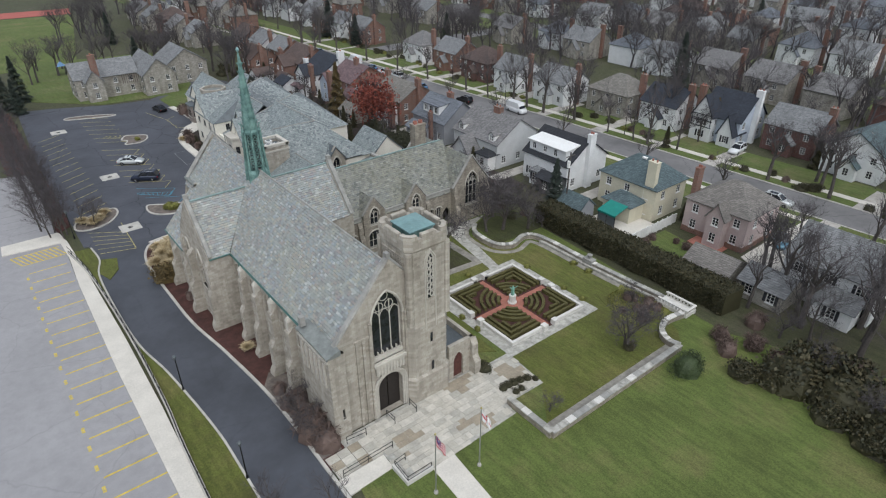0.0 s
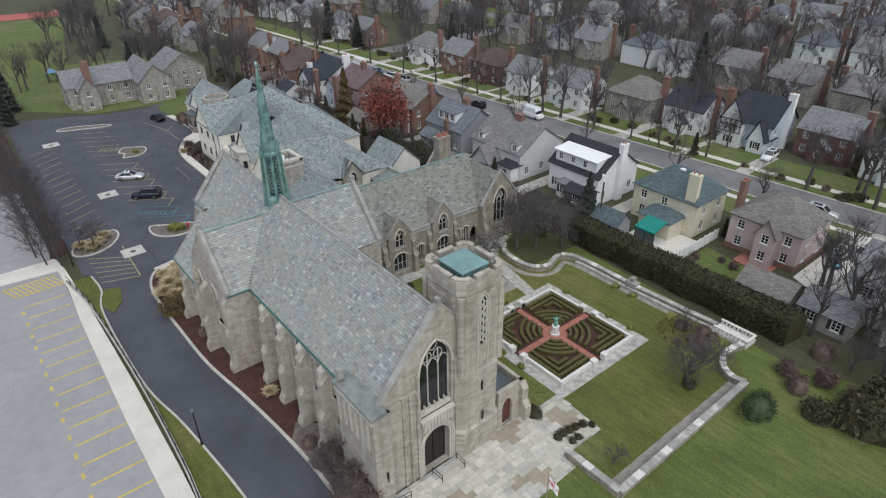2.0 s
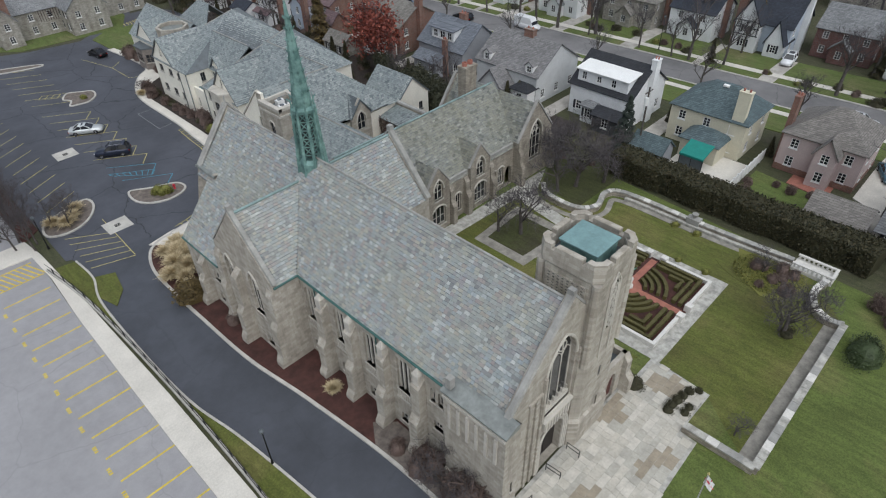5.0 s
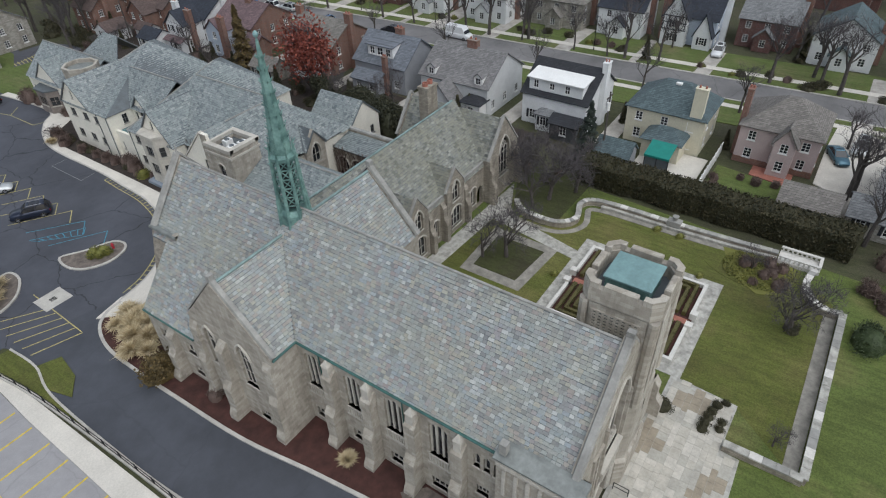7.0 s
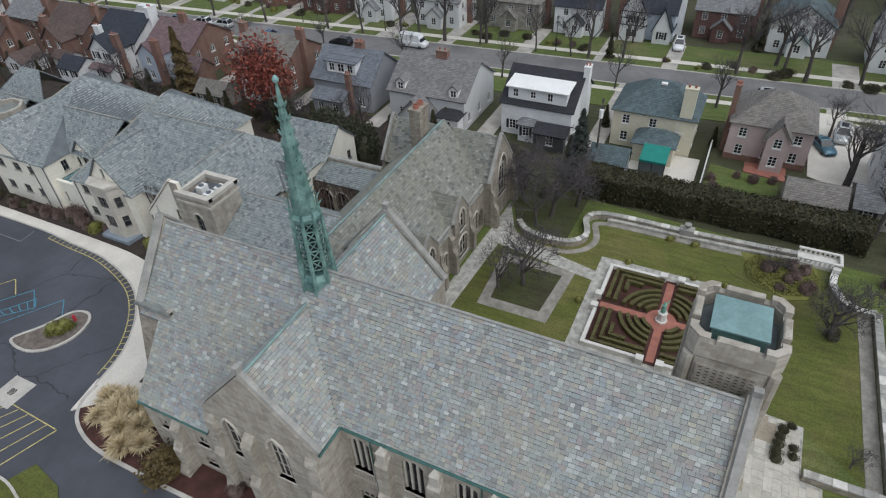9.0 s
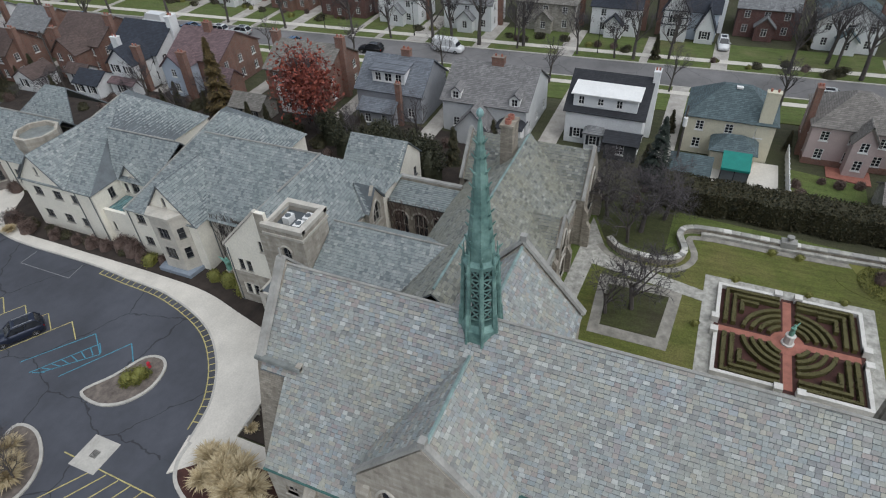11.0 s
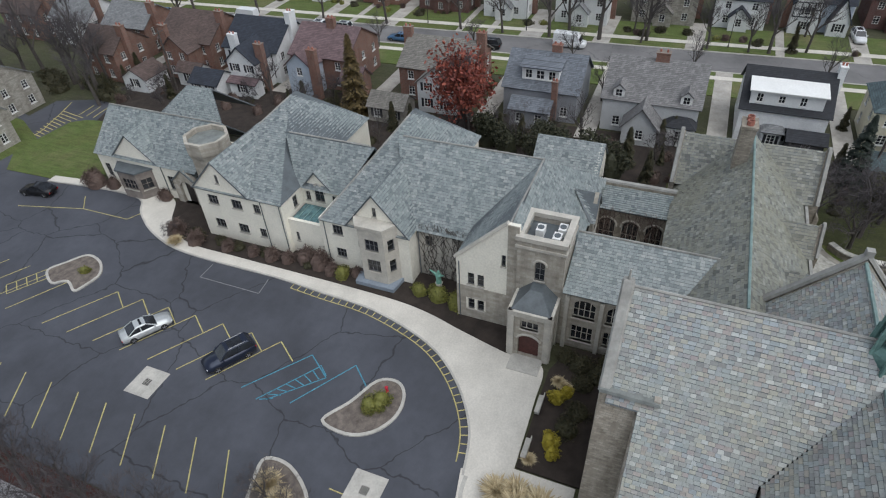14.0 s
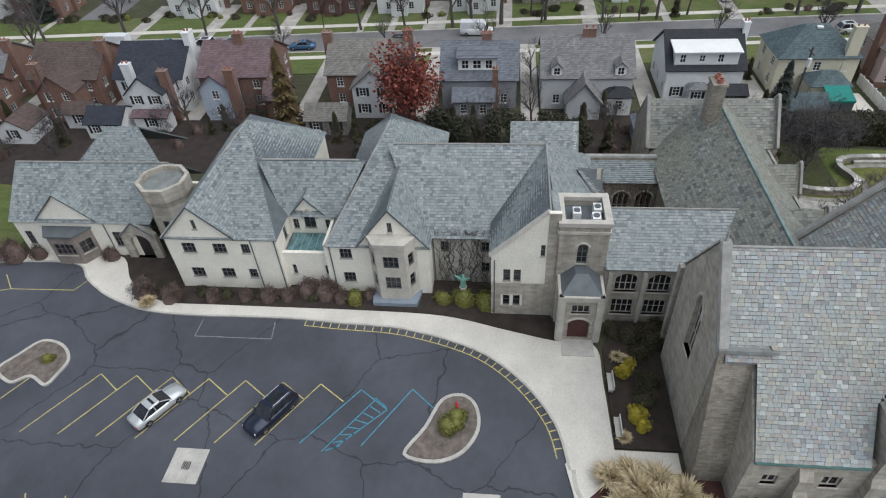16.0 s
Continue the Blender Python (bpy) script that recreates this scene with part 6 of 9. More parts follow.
# ---- plants ----
def leaf_quads(mesh, pts, size, rng, flat=0.0, wide=0.6):
    for p in pts:
        a = Vector((rng.gauss(0, 1), rng.gauss(0, 1), rng.gauss(0, 1) * (1 - flat))).normalized()
        b = a.orthogonal().normalized()
        b = (b * math.cos(rng.random() * 6) + a.cross(b) * math.sin(rng.random() * 6)).normalized()
        s = size * rng.uniform(0.6, 1.4)
        a, b = a * s, b * s * wide
        p = Vector(p)
        mesh.add([p - a * 0.5, p + b * 0.5, p + a * 0.5, p - b * 0.5], [(0, 1, 2, 3)])
    return mesh


def blob_points(n, r, rng, lumps=5, shell=0.5):
    """Points in an uneven rounded crown of half-sizes r, standing on z = 0."""
    cs = [(Vector((rng.uniform(-0.5, 0.5) * r[0], rng.uniform(-0.5, 0.5) * r[1], r[2] * rng.uniform(0.5, 1.3))), rng.uniform(0.45, 0.75)) for _ in range(lumps)]
    cs.append((Vector((0, 0, r[2] * 0.8)), 0.8))
    out = []
    for _ in range(n):
        c, k = rng.choice(cs)
        d = Vector((rng.gauss(0, 1), rng.gauss(0, 1), rng.gauss(0, 1))).normalized() * (shell + (1 - shell) * rng.random())
        p = c + Vector((d.x * r[0] * k, d.y * r[1] * k, d.z * r[2] * k))
        if p.z > 0.02:
            out.append(p)
    return out


def shrub(name, label, r, material, n=500, size=0.16, seed=1, category="shrub", group="", wide=0.6):
    rng = random.Random(seed)
    t = thing(name, label, category, (0, 0, 0), group)
    core = Mesh()
    loops = []
    for j in range(5):
        ph = math.pi / 2 * j / 4.4
        loops.append([(r[0] * 0.7 * math.cos(ph) * math.cos(a) * rng.uniform(0.85, 1.1), r[1] * 0.7 * math.cos(ph) * math.sin(a) * rng.uniform(0.85, 1.1), r[2] * 1.35 * math.sin(ph)) for a in [2 * math.pi * k / 9 for k in range(9)]])
    core.rings(loops)
    core.ob("core", material, t)
    leaf_quads(Mesh(), blob_points(n, r, rng, shell=0.2 if wide < 0.3 else 0.5), size, rng, 0.0, wide).ob("foliage", material, t)
    return t


def put(t, x, y, z=0.0, turn=0.0, scale=1.0, first=[]):
    """Sets a made thing at a place, or a copy of it if it has been placed before."""
    if t.name in first:
        c = copy_thing(t, pose(x, y, z, 0, 0, turn))
    else:
        first.append(t.name)
        t.matrix_basis = pose(x, y, z, 0, 0, turn)
        c = t
    c.scale = (scale, scale, scale)
    return c


def branch(mesh, twig, a, d, length, r, level, rng, top, spread, limb=1.0):
    """A limb that forks; the last two levels go into the twig mesh."""
    segs = 3 if level < 2 else 2
    p, way = Vector(a), Vector(d).normalized()
    m = mesh if level < 2 else twig
    sides = 6 if level == 0 else 4 if level == 1 else 3
    pts = [(p, r)]
    for k in range(segs):
        way = (way + Vector((rng.uniform(-1, 1), rng.uniform(-1, 1), rng.uniform(-0.3, 0.8))) * (0.10 if level == 0 else 0.24)).normalized()
        q = p + way * length / segs
        r2 = r * (1 - (k + 1) / segs * (0.45 if level == 0 else 0.6))
        m.rod(p, q, pts[-1][1], r2, sides, False)
        p = q
        pts.append((p, r2))
    if level >= top:
        return
    kids = (6, 5, 5, 4)[level]
    for i in range(kids):
        f = rng.uniform(0.35, 1.0) if level else rng.uniform(0.38, 1.0)
        j = min(segs - 1, int(f * segs))
        o = pts[j][0].lerp(pts[j + 1][0], f * segs - j)
        turn = rng.uniform(0, 2 * math.pi)
        side = way.orthogonal().normalized()
        side = side * math.cos(turn) + way.cross(side) * math.sin(turn)
        nd = (way * rng.uniform(0.5, 1.0) + side * spread * rng.uniform(0.6, 1.1) + Vector((0, 0, 0.25))).normalized()
        branch(mesh, twig, o, nd, length * rng.uniform(0.45, 0.7) * (limb if level == 0 else 1.0), max(0.014, pts[j][1] * 0.55), level + 1, rng, top, spread)


def bare_tree(label, height, r, seed, spread=0.8, top=4, bark=None, twig=None, name="bare_tree", group="", limb=1.0):
    rng = random.Random(seed)
    t = thing(name, label, "tree", (0, 0, 0), group)
    a, b = Mesh(), Mesh()
    branch(a, b, (0, 0, -0.05), (rng.uniform(-0.1, 0.1), rng.uniform(-0.1, 0.1), 1), height * 0.55, r, 0, rng, top, spread, limb)
    a.ob("trunk", bark or BARK, t)
    tagged(b.ob("crown", twig or TWIG, t), kind="stuff")
    return t


def conifer(label, height, r, seed, material, n=2600, name="conifer", group=""):
    rng = random.Random(seed)
    t = thing(name, label, "tree", (0, 0, 0), group)
    Mesh().rod((0, 0, -0.05), (0, 0, height * 0.95), 0.2, 0.03, 7).ob("trunk", BARK, t)
    m = Mesh()
    for _ in range(n):
        z = height * (0.04 + 0.96 * rng.random() ** 1.25)
        a = rng.random() * 6.2832
        tier = 0.78 + 0.22 * math.sin(z * 4.5 + math.sin(a * 3) * 1.2)
        rad = r * (1.02 - z / height) ** 0.85 * tier * math.sqrt(rng.random() * 0.7 + 0.3)
        c, s = math.cos(a), math.sin(a)
        p = Vector((rad * c, rad * s, z - rad * 0.22))
        o = Vector((c, s, -0.35)) * rng.uniform(0.25, 0.5)
        w = Vector((-s, c, rng.uniform(-0.4, 0.4))) * 0.13
        m.add([p - o * 0.5, p + w, p + o * 0.6, p - w], [(0, 1, 2, 3)])
    tagged(m.ob("crown", material, t), kind="stuff")
    return t


def hedge_mesh(mesh, pts, width, height, rng, density=60, size=0.14, closed=False):
    """A clipped hedge along a plan line: a solid core with leaves standing out of its faces."""
    band(mesh, pts, width * 0.46, -width * 0.46, 0.0, height * 0.94, closed)
    n = len(pts)
    for i in range(n if closed else n - 1):
        a, b = Vector(pts[i]), Vector(pts[(i + 1) % n])
        L = (b - a).length
        if L < 0.01:
            continue
        t = (b - a) / L
        s = Vector((-t.y, t.x))
        cnt = max(1, int(L * (width + 2 * height) * density))
        q = []
        for _ in range(cnt):
            u, k = rng.random() * L, rng.random() * (width + 2 * height)
            if k < width:
                o, z = k - width / 2, height * rng.uniform(0.9, 1.04)
            else:
                o, z = (width / 2 if k < width + height else -width / 2) * rng.uniform(0.9, 1.08), height * rng.random()
            p = a + t * u + s * o
            q.append((p.x, p.y, max(0.03, z)))
        leaf_quads(mesh, q, size, rng)
    return mesh


# ---- formal garden ----
GX0, GX1, GY0, GY1 = 40.3, 52.6, 38.7, 51.6
gx, gy = (GX0 + GX1) / 2, (GY0 + GY1) / 2
slab("garden_bed", [(GX0, GY0), (GX1, GY0), (GX1, GY1), (GX0, GY1)], -0.05, 0.07, MULCH, "red-brown mulched beds of the knot garden", "planting bed")
m = Mesh()
m.box(GX0 - 1.3, GX1 + 1.3, GY0 - 1.3, GY0, 0, 0.085).box(GX0 - 1.3, GX1 + 1.3, GY1, GY1 + 1.3, 0, 0.085).box(GX0 - 1.3, GX0, GY0, GY1, 0, 0.085).box(GX1, GX1 + 1.3, GY0, GY1, 0, 0.085)
structure("garden_walk", m, PAVER, "grey stone walk round the knot garden", "pavement")
gw = thing("garden_border_wall", "low pale stone wall round the knot garden", "low wall", (gx, gy, 0))
for x0, x1, y0, y1 in ((GX0, gx - 0.7, GY0, GY0 + 0.35), (gx + 0.7, GX1, GY0, GY0 + 0.35), (GX0, gx - 0.7, GY1 - 0.35, GY1), (gx + 0.7, GX1, GY1 - 0.35, GY1), (GX0, GX0 + 0.35, GY0 + 0.35, gy - 0.7), (GX0, GX0 + 0.35, gy + 0.7, GY1 - 0.35), (GX1 - 0.35, GX1, GY0 + 0.35, gy - 0.7), (GX1 - 0.35, GX1, gy + 0.7, GY1 - 0.35)):
    Mesh().box(x0, x1, y0, y1, 0, 0.55).ob("wall_run", WALLPALE, gw)
for x, y in ((gx - 0.9, GY0), (gx + 0.9, GY0), (gx - 0.9, GY1), (gx + 0.9, GY1), (GX0, gy - 0.9), (GX0, gy + 0.9), (GX1, gy - 0.9), (GX1, gy + 0.9)):
    Mesh().box(x - 0.35, x + 0.35, y - 0.35, y + 0.35, 0, 0.8).ob("pier", WALLPALE, gw)
m = Mesh()
m.box(gx - 0.38, gx + 0.38, GY0 + 0.4, GY1 - 0.4, 0.05, 0.085)
m.box(GX0 + 0.4, gx - 0.38, gy - 0.38, gy + 0.38, 0.05, 0.085).box(gx + 0.38, GX1 - 0.4, gy - 0.38, gy + 0.38, 0.05, 0.085)
m.prism([(gx + 1.5 * math.cos(a), gy + 1.5 * math.sin(a)) for a in [math.pi / 8 * k for k in range(16)]], 0.05, 0.089)
structure("brick_paths", m, BRICKPATH, "red brick paths crossing at the statue", "path")
rng = random.Random(8)
for sx in (-1, 1):
    for sy in (-1, 1):
        h = thing("box_hedge", "low clipped box hedges in nested corner bands", "hedge", (gx + sx * 3, gy + sy * 3, 0.07), "knot garden hedges")
        for d, e in ((5.5, 0.75), (4.8, 0.75), (4.1, 2.6)):
            pts = [(gx + sx * e, gy + sy * d), (gx + sx * d, gy + sy * d), (gx + sx * d, gy + sy * e)]
            hedge_mesh(Mesh(), pts, 0.42, 0.6, rng, 60, 0.12).ob("hedge_row", BOXWOOD, h)
        for r in (1.8, 2.5, 3.2, 3.95):
            e = math.asin(0.66 / r)
            arc = [(gx + sx * r * math.cos(a), gy + sy * r * math.sin(a)) for a in [e + (math.pi / 2 - 2 * e) * k / 8 for k in range(9)]]
            hedge_mesh(Mesh(), arc, 0.38, 0.55, rng, 60, 0.12).ob("hedge_row", BOXWOOD, h)
# statue, one plain mesh on its plinth
st = Mesh()
st.rings([[(gx + r * math.cos(a), gy + r * math.sin(a), z) for a in [math.pi / 4 * k for k in range(8)]] for r, z in ((0.6, 0.08), (0.6, 0.25), (0.46, 0.3), (0.42, 1.1), (0.5, 1.15), (0.46, 1.25))])
tagged(st.ob("pedestal", WALLPALE), "round pale stone pedestal amid brick paths", "pedestal")
st = Mesh()
st.rings([[(gx + r * math.cos(a), gy + r * math.sin(a), z) for a in [math.pi / 4 * k for k in range(8)]] for r, z in ((0.22, 1.25), (0.26, 1.55), (0.2, 1.85), (0.24, 2.15), (0.14, 2.32), (0.1, 2.36), (0.12, 2.5), (0.04, 2.62))])
st.rod((gx, gy, 2.1), (gx + 0.4, gy - 0.4, 2.6), 0.1, 0.04, 6)
st.rod((gx, gy, 2.1), (gx - 0.3, gy + 0.35, 2.35), 0.09, 0.04, 6)
tagged(st.ob("statue", STATUE), "verdigris bronze statue on a pale pedestal", "statue")

# terrace wall round the lawn
TW_ = [(33.8, 32.4), (33.8, 26.5)]
line2 = [(33.8, 26.5), (54.9, 26.5)]
curve = smooth_line([(54.9, 26.5), (54.7, 27.9), (55.6, 29.4), (57.8, 30.3), (60.6, 29.9)], step=4)
back = smooth_line([(61.7, 33.7), (61.4, 39), (61.2, 45.3), (61.1, 54.0), (59.5, 56.2), (56.2, 55.4), (54.2, 57.2), (54.3, 61.5), (56, 63.5)], step=5)


def coping_run(parent, pts, half, z0, z1, step=1.05):
    """Coping stones laid end to end along a wall, each a part of its own."""
    rng = random.Random(int(pts[0][0] * 10))
    for p, q in zip(pts, pts[1:]):
        p, q = Vector(p), Vector(q)
        L = (q - p).length
        n = max(1, round(L / step))
        t = (q - p) / L
        s = Vector((-t.y, t.x)) * half
        for i in range(n):
            a, b = p + t * (L * i / n + 0.012), p + t * (L * (i + 1) / n - 0.012)
            top = z1 + rng.uniform(-0.015, 0.02)
            Mesh().prism([(a - s)[:], (b - s)[:], (b + s)[:], (a + s)[:]], z0, top).ob("coping_stone", rng.choice((WALLPALE, PAVER, PAVER, COPING)), parent)


for pts, nm in ((TW_, "terrace wall with a moss-stained coping"), (line2, "long low terrace wall with pale coping"), (curve, "curved low terrace wall with pale coping"), (back, "low stone garden wall before the hedge")):
    w = thing("terrace_wall", "grey stone " + nm, "low wall", (*pts[0], 0))
    band(Mesh(), pts, 0.26, -0.26, -0.05, 0.72).ob("wall", RUBBLE, w)
    coping_run(w, pts, 0.34, 0.72, 0.86)
    if pts is back:
        band(Mesh(), pts[:16], -0.3, -0.95, -0.05, 0.4).ob("ledge", COPING, w)
        band(Mesh(), pts[:16], 0.3, 0.75, -0.05, 0.42).ob("ledge", PAVER, w)
bl = thing("stone_balustrade", "pale pierced stone parapet at the garden corner", "balustrade", (61.7, 31.6, 0))
Mesh().box(60.7, 62.8, 29.4, 33.6, -0.05, 0.5).ob("platform", WALLPALE, bl)
for x0, x1, y0, y1 in ((60.7, 61.0, 29.4, 33.6), (61.0, 62.5, 29.4, 29.7), (62.5, 62.8, 29.4, 33.6)):
    Mesh().box(x0, x1, y0, y1, 0.95, 1.1).ob("top_rail", WALLPALE, bl)
    for i in range(9 if y1 - y0 > 1 else 3):
        yy, xx = (y0 + 0.1 + 0.47 * i, (x0 + x1) / 2) if y1 - y0 > 1 else ((y0 + y1) / 2, x0 + 0.3 + 0.5 * i)
        Mesh().box(xx - 0.09, xx + 0.09, yy, yy + 0.2, 0.5, 0.95).ob("baluster", WALLPALE, bl)
m = Mesh()
band(m, line2, 1.5, 0.35, 0.0, 0.09)
band(m, back, 1.5, 0.78, 0.0, 0.095)
structure("terrace_walk", m, WALKDARK, "narrow grey stone walk inside the terrace wall", "pavement")
slab("chapel_path", [(49.6, 52.9), (51.2, 52.9), (53.5, 63), (60, 66), (36, 67), (36, 65.2), (51.6, 64.4)], -0.05, 0.075, PAVER, "grey flagged path to the chapel door", "path")
slab("garden_path", [(41.6, 62.8), (50.3, 63.2), (50.2, 54.8), (41.6, 55.4)], -0.05, 0.072, WALKDARK, "grey stone border of a small lawn bed", "path")
# moss and soil, painted darker to carry the tree's shade
slab("garden_plot", [(42.9, 61.8), (49.0, 62.1), (49.0, 56.0), (42.9, 56.5)], -0.05, 0.09, MOSSSHADE, "small square mossy plot, darkened for the shade under a bare tree", "grass")
slab("planted_bed", smooth_line([(55.5, 33.5), (59.8, 32.0), (61.4, 34.5), (60.8, 38.8), (57.5, 40.5), (55.4, 37.5)], True), -0.05, 0.085, GRASS, "rounded shrub bed on the garden lawn", "planting bed")
slab("door_bed", [(34.6, 41.8), (38.3, 39.2), (38.3, 44.2), (34.6, 44.2)], -0.05, 0.12, GRASS, "small grass bed by the porch", "grass")

# dark slab over the lawn: mossy ground plus painted tree shade
slab("shaded_ground", [(55.2, 57.4), (65, 57.2), (65.5, 81), (61.3, 81), (61.3, 66.2), (56.4, 64)], -0.05, 0.06, MOSSSHADE, "mossy ground behind the chapel with tree shade in its colour", "ground")

# tall hedge behind the garden
rng = random.Random(5)
hd = thing("tall_hedge", "long dark clipped yew hedge behind the garden", "hedge", (66.3, 44, 0))
pts = [(66.4 + 0.25 * math.sin(y * 0.9), y) for y in range(27, 60, 2)]
for p, q in zip(pts, pts[1:]):
    tagged(hedge_mesh(Mesh(), [(p[0], p[1] - 0.2), (q[0], q[1] + 0.2)], 3.5 + rng.uniform(-0.06, 0.06), 3.2 + rng.uniform(-0.05, 0.05), rng, 52, 0.28).ob("hedge_plant", HEDGE, hd), kind="stuff")

GREEN1 = shrub("round_shrub", "rounded olive-green evergreen shrub", (1.1, 1.0, 0.75), SHRUBGREEN, 900, 0.16, 2, group="evergreen shrubs")
GREEN2 = shrub("yew_shrub", "dark green clipped evergreen shrub", (1.9, 1.7, 0.8), HEDGE, 1500, 0.2, 3, group="evergreen shrubs")
GOLD = shrub("golden_shrub", "bright golden-yellow evergreen shrub", (0.9, 0.8, 0.9), SHRUBGOLD, 800, 0.17, 4, group="golden shrubs")
BRONZE = shrub("bronze_shrub", "large bronze-leaved rounded shrub", (1.9, 1.7, 1.15), SHRUBBROWN, 1600, 0.2, 5, group="bronze shrubs")
RUSTY = shrub("twiggy_shrub", "leafless brown twiggy shrub in a bed", (1.2, 1.1, 0.9), REDTWIG, 1100, 0.5, 6, group="bare shrubs", wide=0.09)

CLIPPED = shrub("clipped_yew", "large smooth clipped dark green yew beside the wall", (2.5, 2.2, 1.35), YEW, 4200, 0.15, 9)
put(CLIPPED, 52.4, 23.9, 0.03, 20, 1.0)


def grass_clump(label, seed):
    rng = random.Random(seed)
    t = thing("grass_clump", label, "ornamental grass", (0, 0, 0), "ornamental grasses")
    m = Mesh()
    for _ in range(620):
        a, r = rng.random() * 6.2832, rng.random() ** 0.7
        b = Vector((0.25 * r * math.cos(a), 0.25 * r * math.sin(a), 0))
        e = Vector((0.95 * r * math.cos(a), 0.95 * r * math.sin(a), 0.95 - 0.5 * r * r + rng.uniform(-0.15, 0.15))) + Vector((rng.gauss(0.1, 0.28), rng.gauss(-0.1, 0.28), 0))
        mid = b.lerp(e, 0.5) + Vector((0, 0, 0.25))
        s = Vector((-math.sin(a), math.cos(a), 0)) * 0.05
        m.add([b - s, b + s, mid + s, mid - s, e], [(0, 1, 2, 3), (3, 2, 4)])
    tagged(m.ob("tuft", STRAW, t), kind="stuff")
    return t


STRAWG = grass_clump("tawny clump of dry ornamental grass", 3)
put(BRONZE, 13.8, 78.4, 0.05, 0, 1.35)
for x, y, s in ((15.4, 84.0, 1.0), (14.4, 83.6, 0.9), (16.0, 85.2, 1.0), (15.8, 86.9, 0.9), (16.8, 87.2, 0.9), (14.9, 84.5, 1.5), (16.2, 86.2, 1.45), (13.7, 82.9, 1.3), (16.7, 84.7, 1.45), (16.9, 88.0, 1.2), (15.0, 87.3, 1.2), (15.7, 83.0, 1.4), (15.5, 85.6, 1.4), (14.6, 81.6, 1.1), (17.4, 86.6, 1.2), (16.2, 57.2, 0.8), (9.4, 102.2, 1.2), (11.3, 104.6, 1.1), (8.2, 103.4, 1.1), (10.4, 103.2, 1.0), (20.4, 86.6, 0.6), (28.6, 86.2, 0.6), (28.2, 85.4, 0.6), (33.2, 132.5, 0.9)):
    put(STRAWG, x, y, 0.1, x * 71, s)
for x, y, s in ((22.4, 85.4, 1.1), (26.8, 85.9, 1.0), (27.6, 85.3, 0.9), (21.5, 85.0, 0.9)):
    put(GOLD, x, y, 0.1, x * 50, s)
for x, y, s in ((20.6, 100.7, 1.0), (21.5, 100.0, 1.0), (20.9, 100.0, 0.8), (25.6, 138.9, 0.7), (35.0, 100.2, 1.35), (34.6, 98.0, 1.35), (34.9, 95.6, 1.3), (34.6, 111.2, 1.1), (35, 102.3, 1.0), (53.9, 40.0, 0.5), (53.9, 50, 0.5), (53.9, 43.2, 0.45), (39.3, 51.8, 0.5), (39.3, 46.5, 0.5), (39.2, 43.5, 0.5), (46, 53.3, 0.5), (36.1, 42.6, 0.9), (41, 137.5, 0.5)):
    put(GREEN1, x, y, 0.08, x * 90, s)
for x, y, s in ((37.8, 33.8, 0.36), (37.0, 34.0, 0.34), (36.2, 34.1, 0.36), (35.4, 34.2, 0.34), (34.7, 34.2, 0.36), (36.2, 33.0, 0.3), (35.4, 33.0, 0.3), (38.4, 33.2, 0.3), (35.2, 37.7, 0.6), (35.0, 127.3, 0.55), (34.8, 124.8, 0.55), (34.9, 121.2, 0.5), (50.6, 30.2, 0.55), (35, 130.8, 0.7), (34.8, 115.5, 0.5), (50, 68.0, 0.7), (36, 64, 0.6), (39, 63.8, 0.5), (30.4, 82.9, 0.9), (31.0, 84.8, 0.8), (29.0, 84.2, 0.75), (26.0, 83.9, 0.7), (24.2, 84.4, 0.75), (32, 82.6, 0.7), (31.6, 86.2, 0.6)):
    put(GREEN2, x, y, 0.08, x * 40, s)
for x, y, s in ((16.2, 40.8, 2.0), (16.5, 38.9, 1.6), (16.0, 48.4, 0.8), (15.8, 45.8, 1.0), (35.4, 116.2, 1.2), (35.2, 114.3, 1.3), (34.7, 118.2, 0.9), (34.5, 120.2, 1.0), (34.4, 122.6, 0.8), (34.2, 126.0, 0.9), (34.0, 130.4, 1.2), (34.6, 112.6, 0.9), (35.2, 109.8, 0.7), (34.6, 133.8, 1.3), (39.6, 151.4, 1.6), (39.9, 148.6, 1.0), (40, 139.9, 1.0), (58.5, 36.4, 0.8), (59.6, 34.0, 0.8), (57.4, 34.2, 0.7), (16.6, 44.9, 1.3), (16.3, 42.0, 1.6), (16.4, 40.0, 1.4), (17.0, 46.6, 0.9), (16.9, 66, 0.8), (14.6, 71.6, 0.8), (45, 152, 1.0), (51.8, 158, 1.3)):
    put(RUSTY, x, y, 0.08, x * 33, s)

# bare trees
T1 = bare_tree("tall leafless street tree with fine branches", 14.0, 0.3, 11, 0.7, group="bare street trees")
T2 = bare_tree("broad leafless tree with a forked trunk", 12.0, 0.34, 12, 0.95, group="bare street trees")
T3 = bare_tree("slender young leafless tree with fine twigs", 10.0, 0.2, 13, 0.8, group="bare street trees")
T4 = bare_tree("low spreading leafless garden tree", 3.4, 0.16, 14, 1.35, group="bare garden trees", limb=1.9)
T5 = bare_tree("pale-barked leafless tree with many stems", 9.5, 0.2, 15, 0.7, bark=BARKPALE, twig=BARKPALE, group="pale trees")
for x, y, s in ((50.4, 30.4, 1.5), (46.0, 59.3, 1.7), (59.0, 60.4, 2.0), (62.3, 58.2, 1.7), (56.6, 61.5, 1.5), (36.2, 29.0, 0.55), (58.3, 35.6, 0.7), (16.0, 43.5, 1.0), (16.2, 40.5, 0.9), (37.2, 116, 0.4), (33.8, 133.4, 0.5), (10.5, 104.2, 0.8)):
    put(T4, x, y, 0.05, x * 77, s)
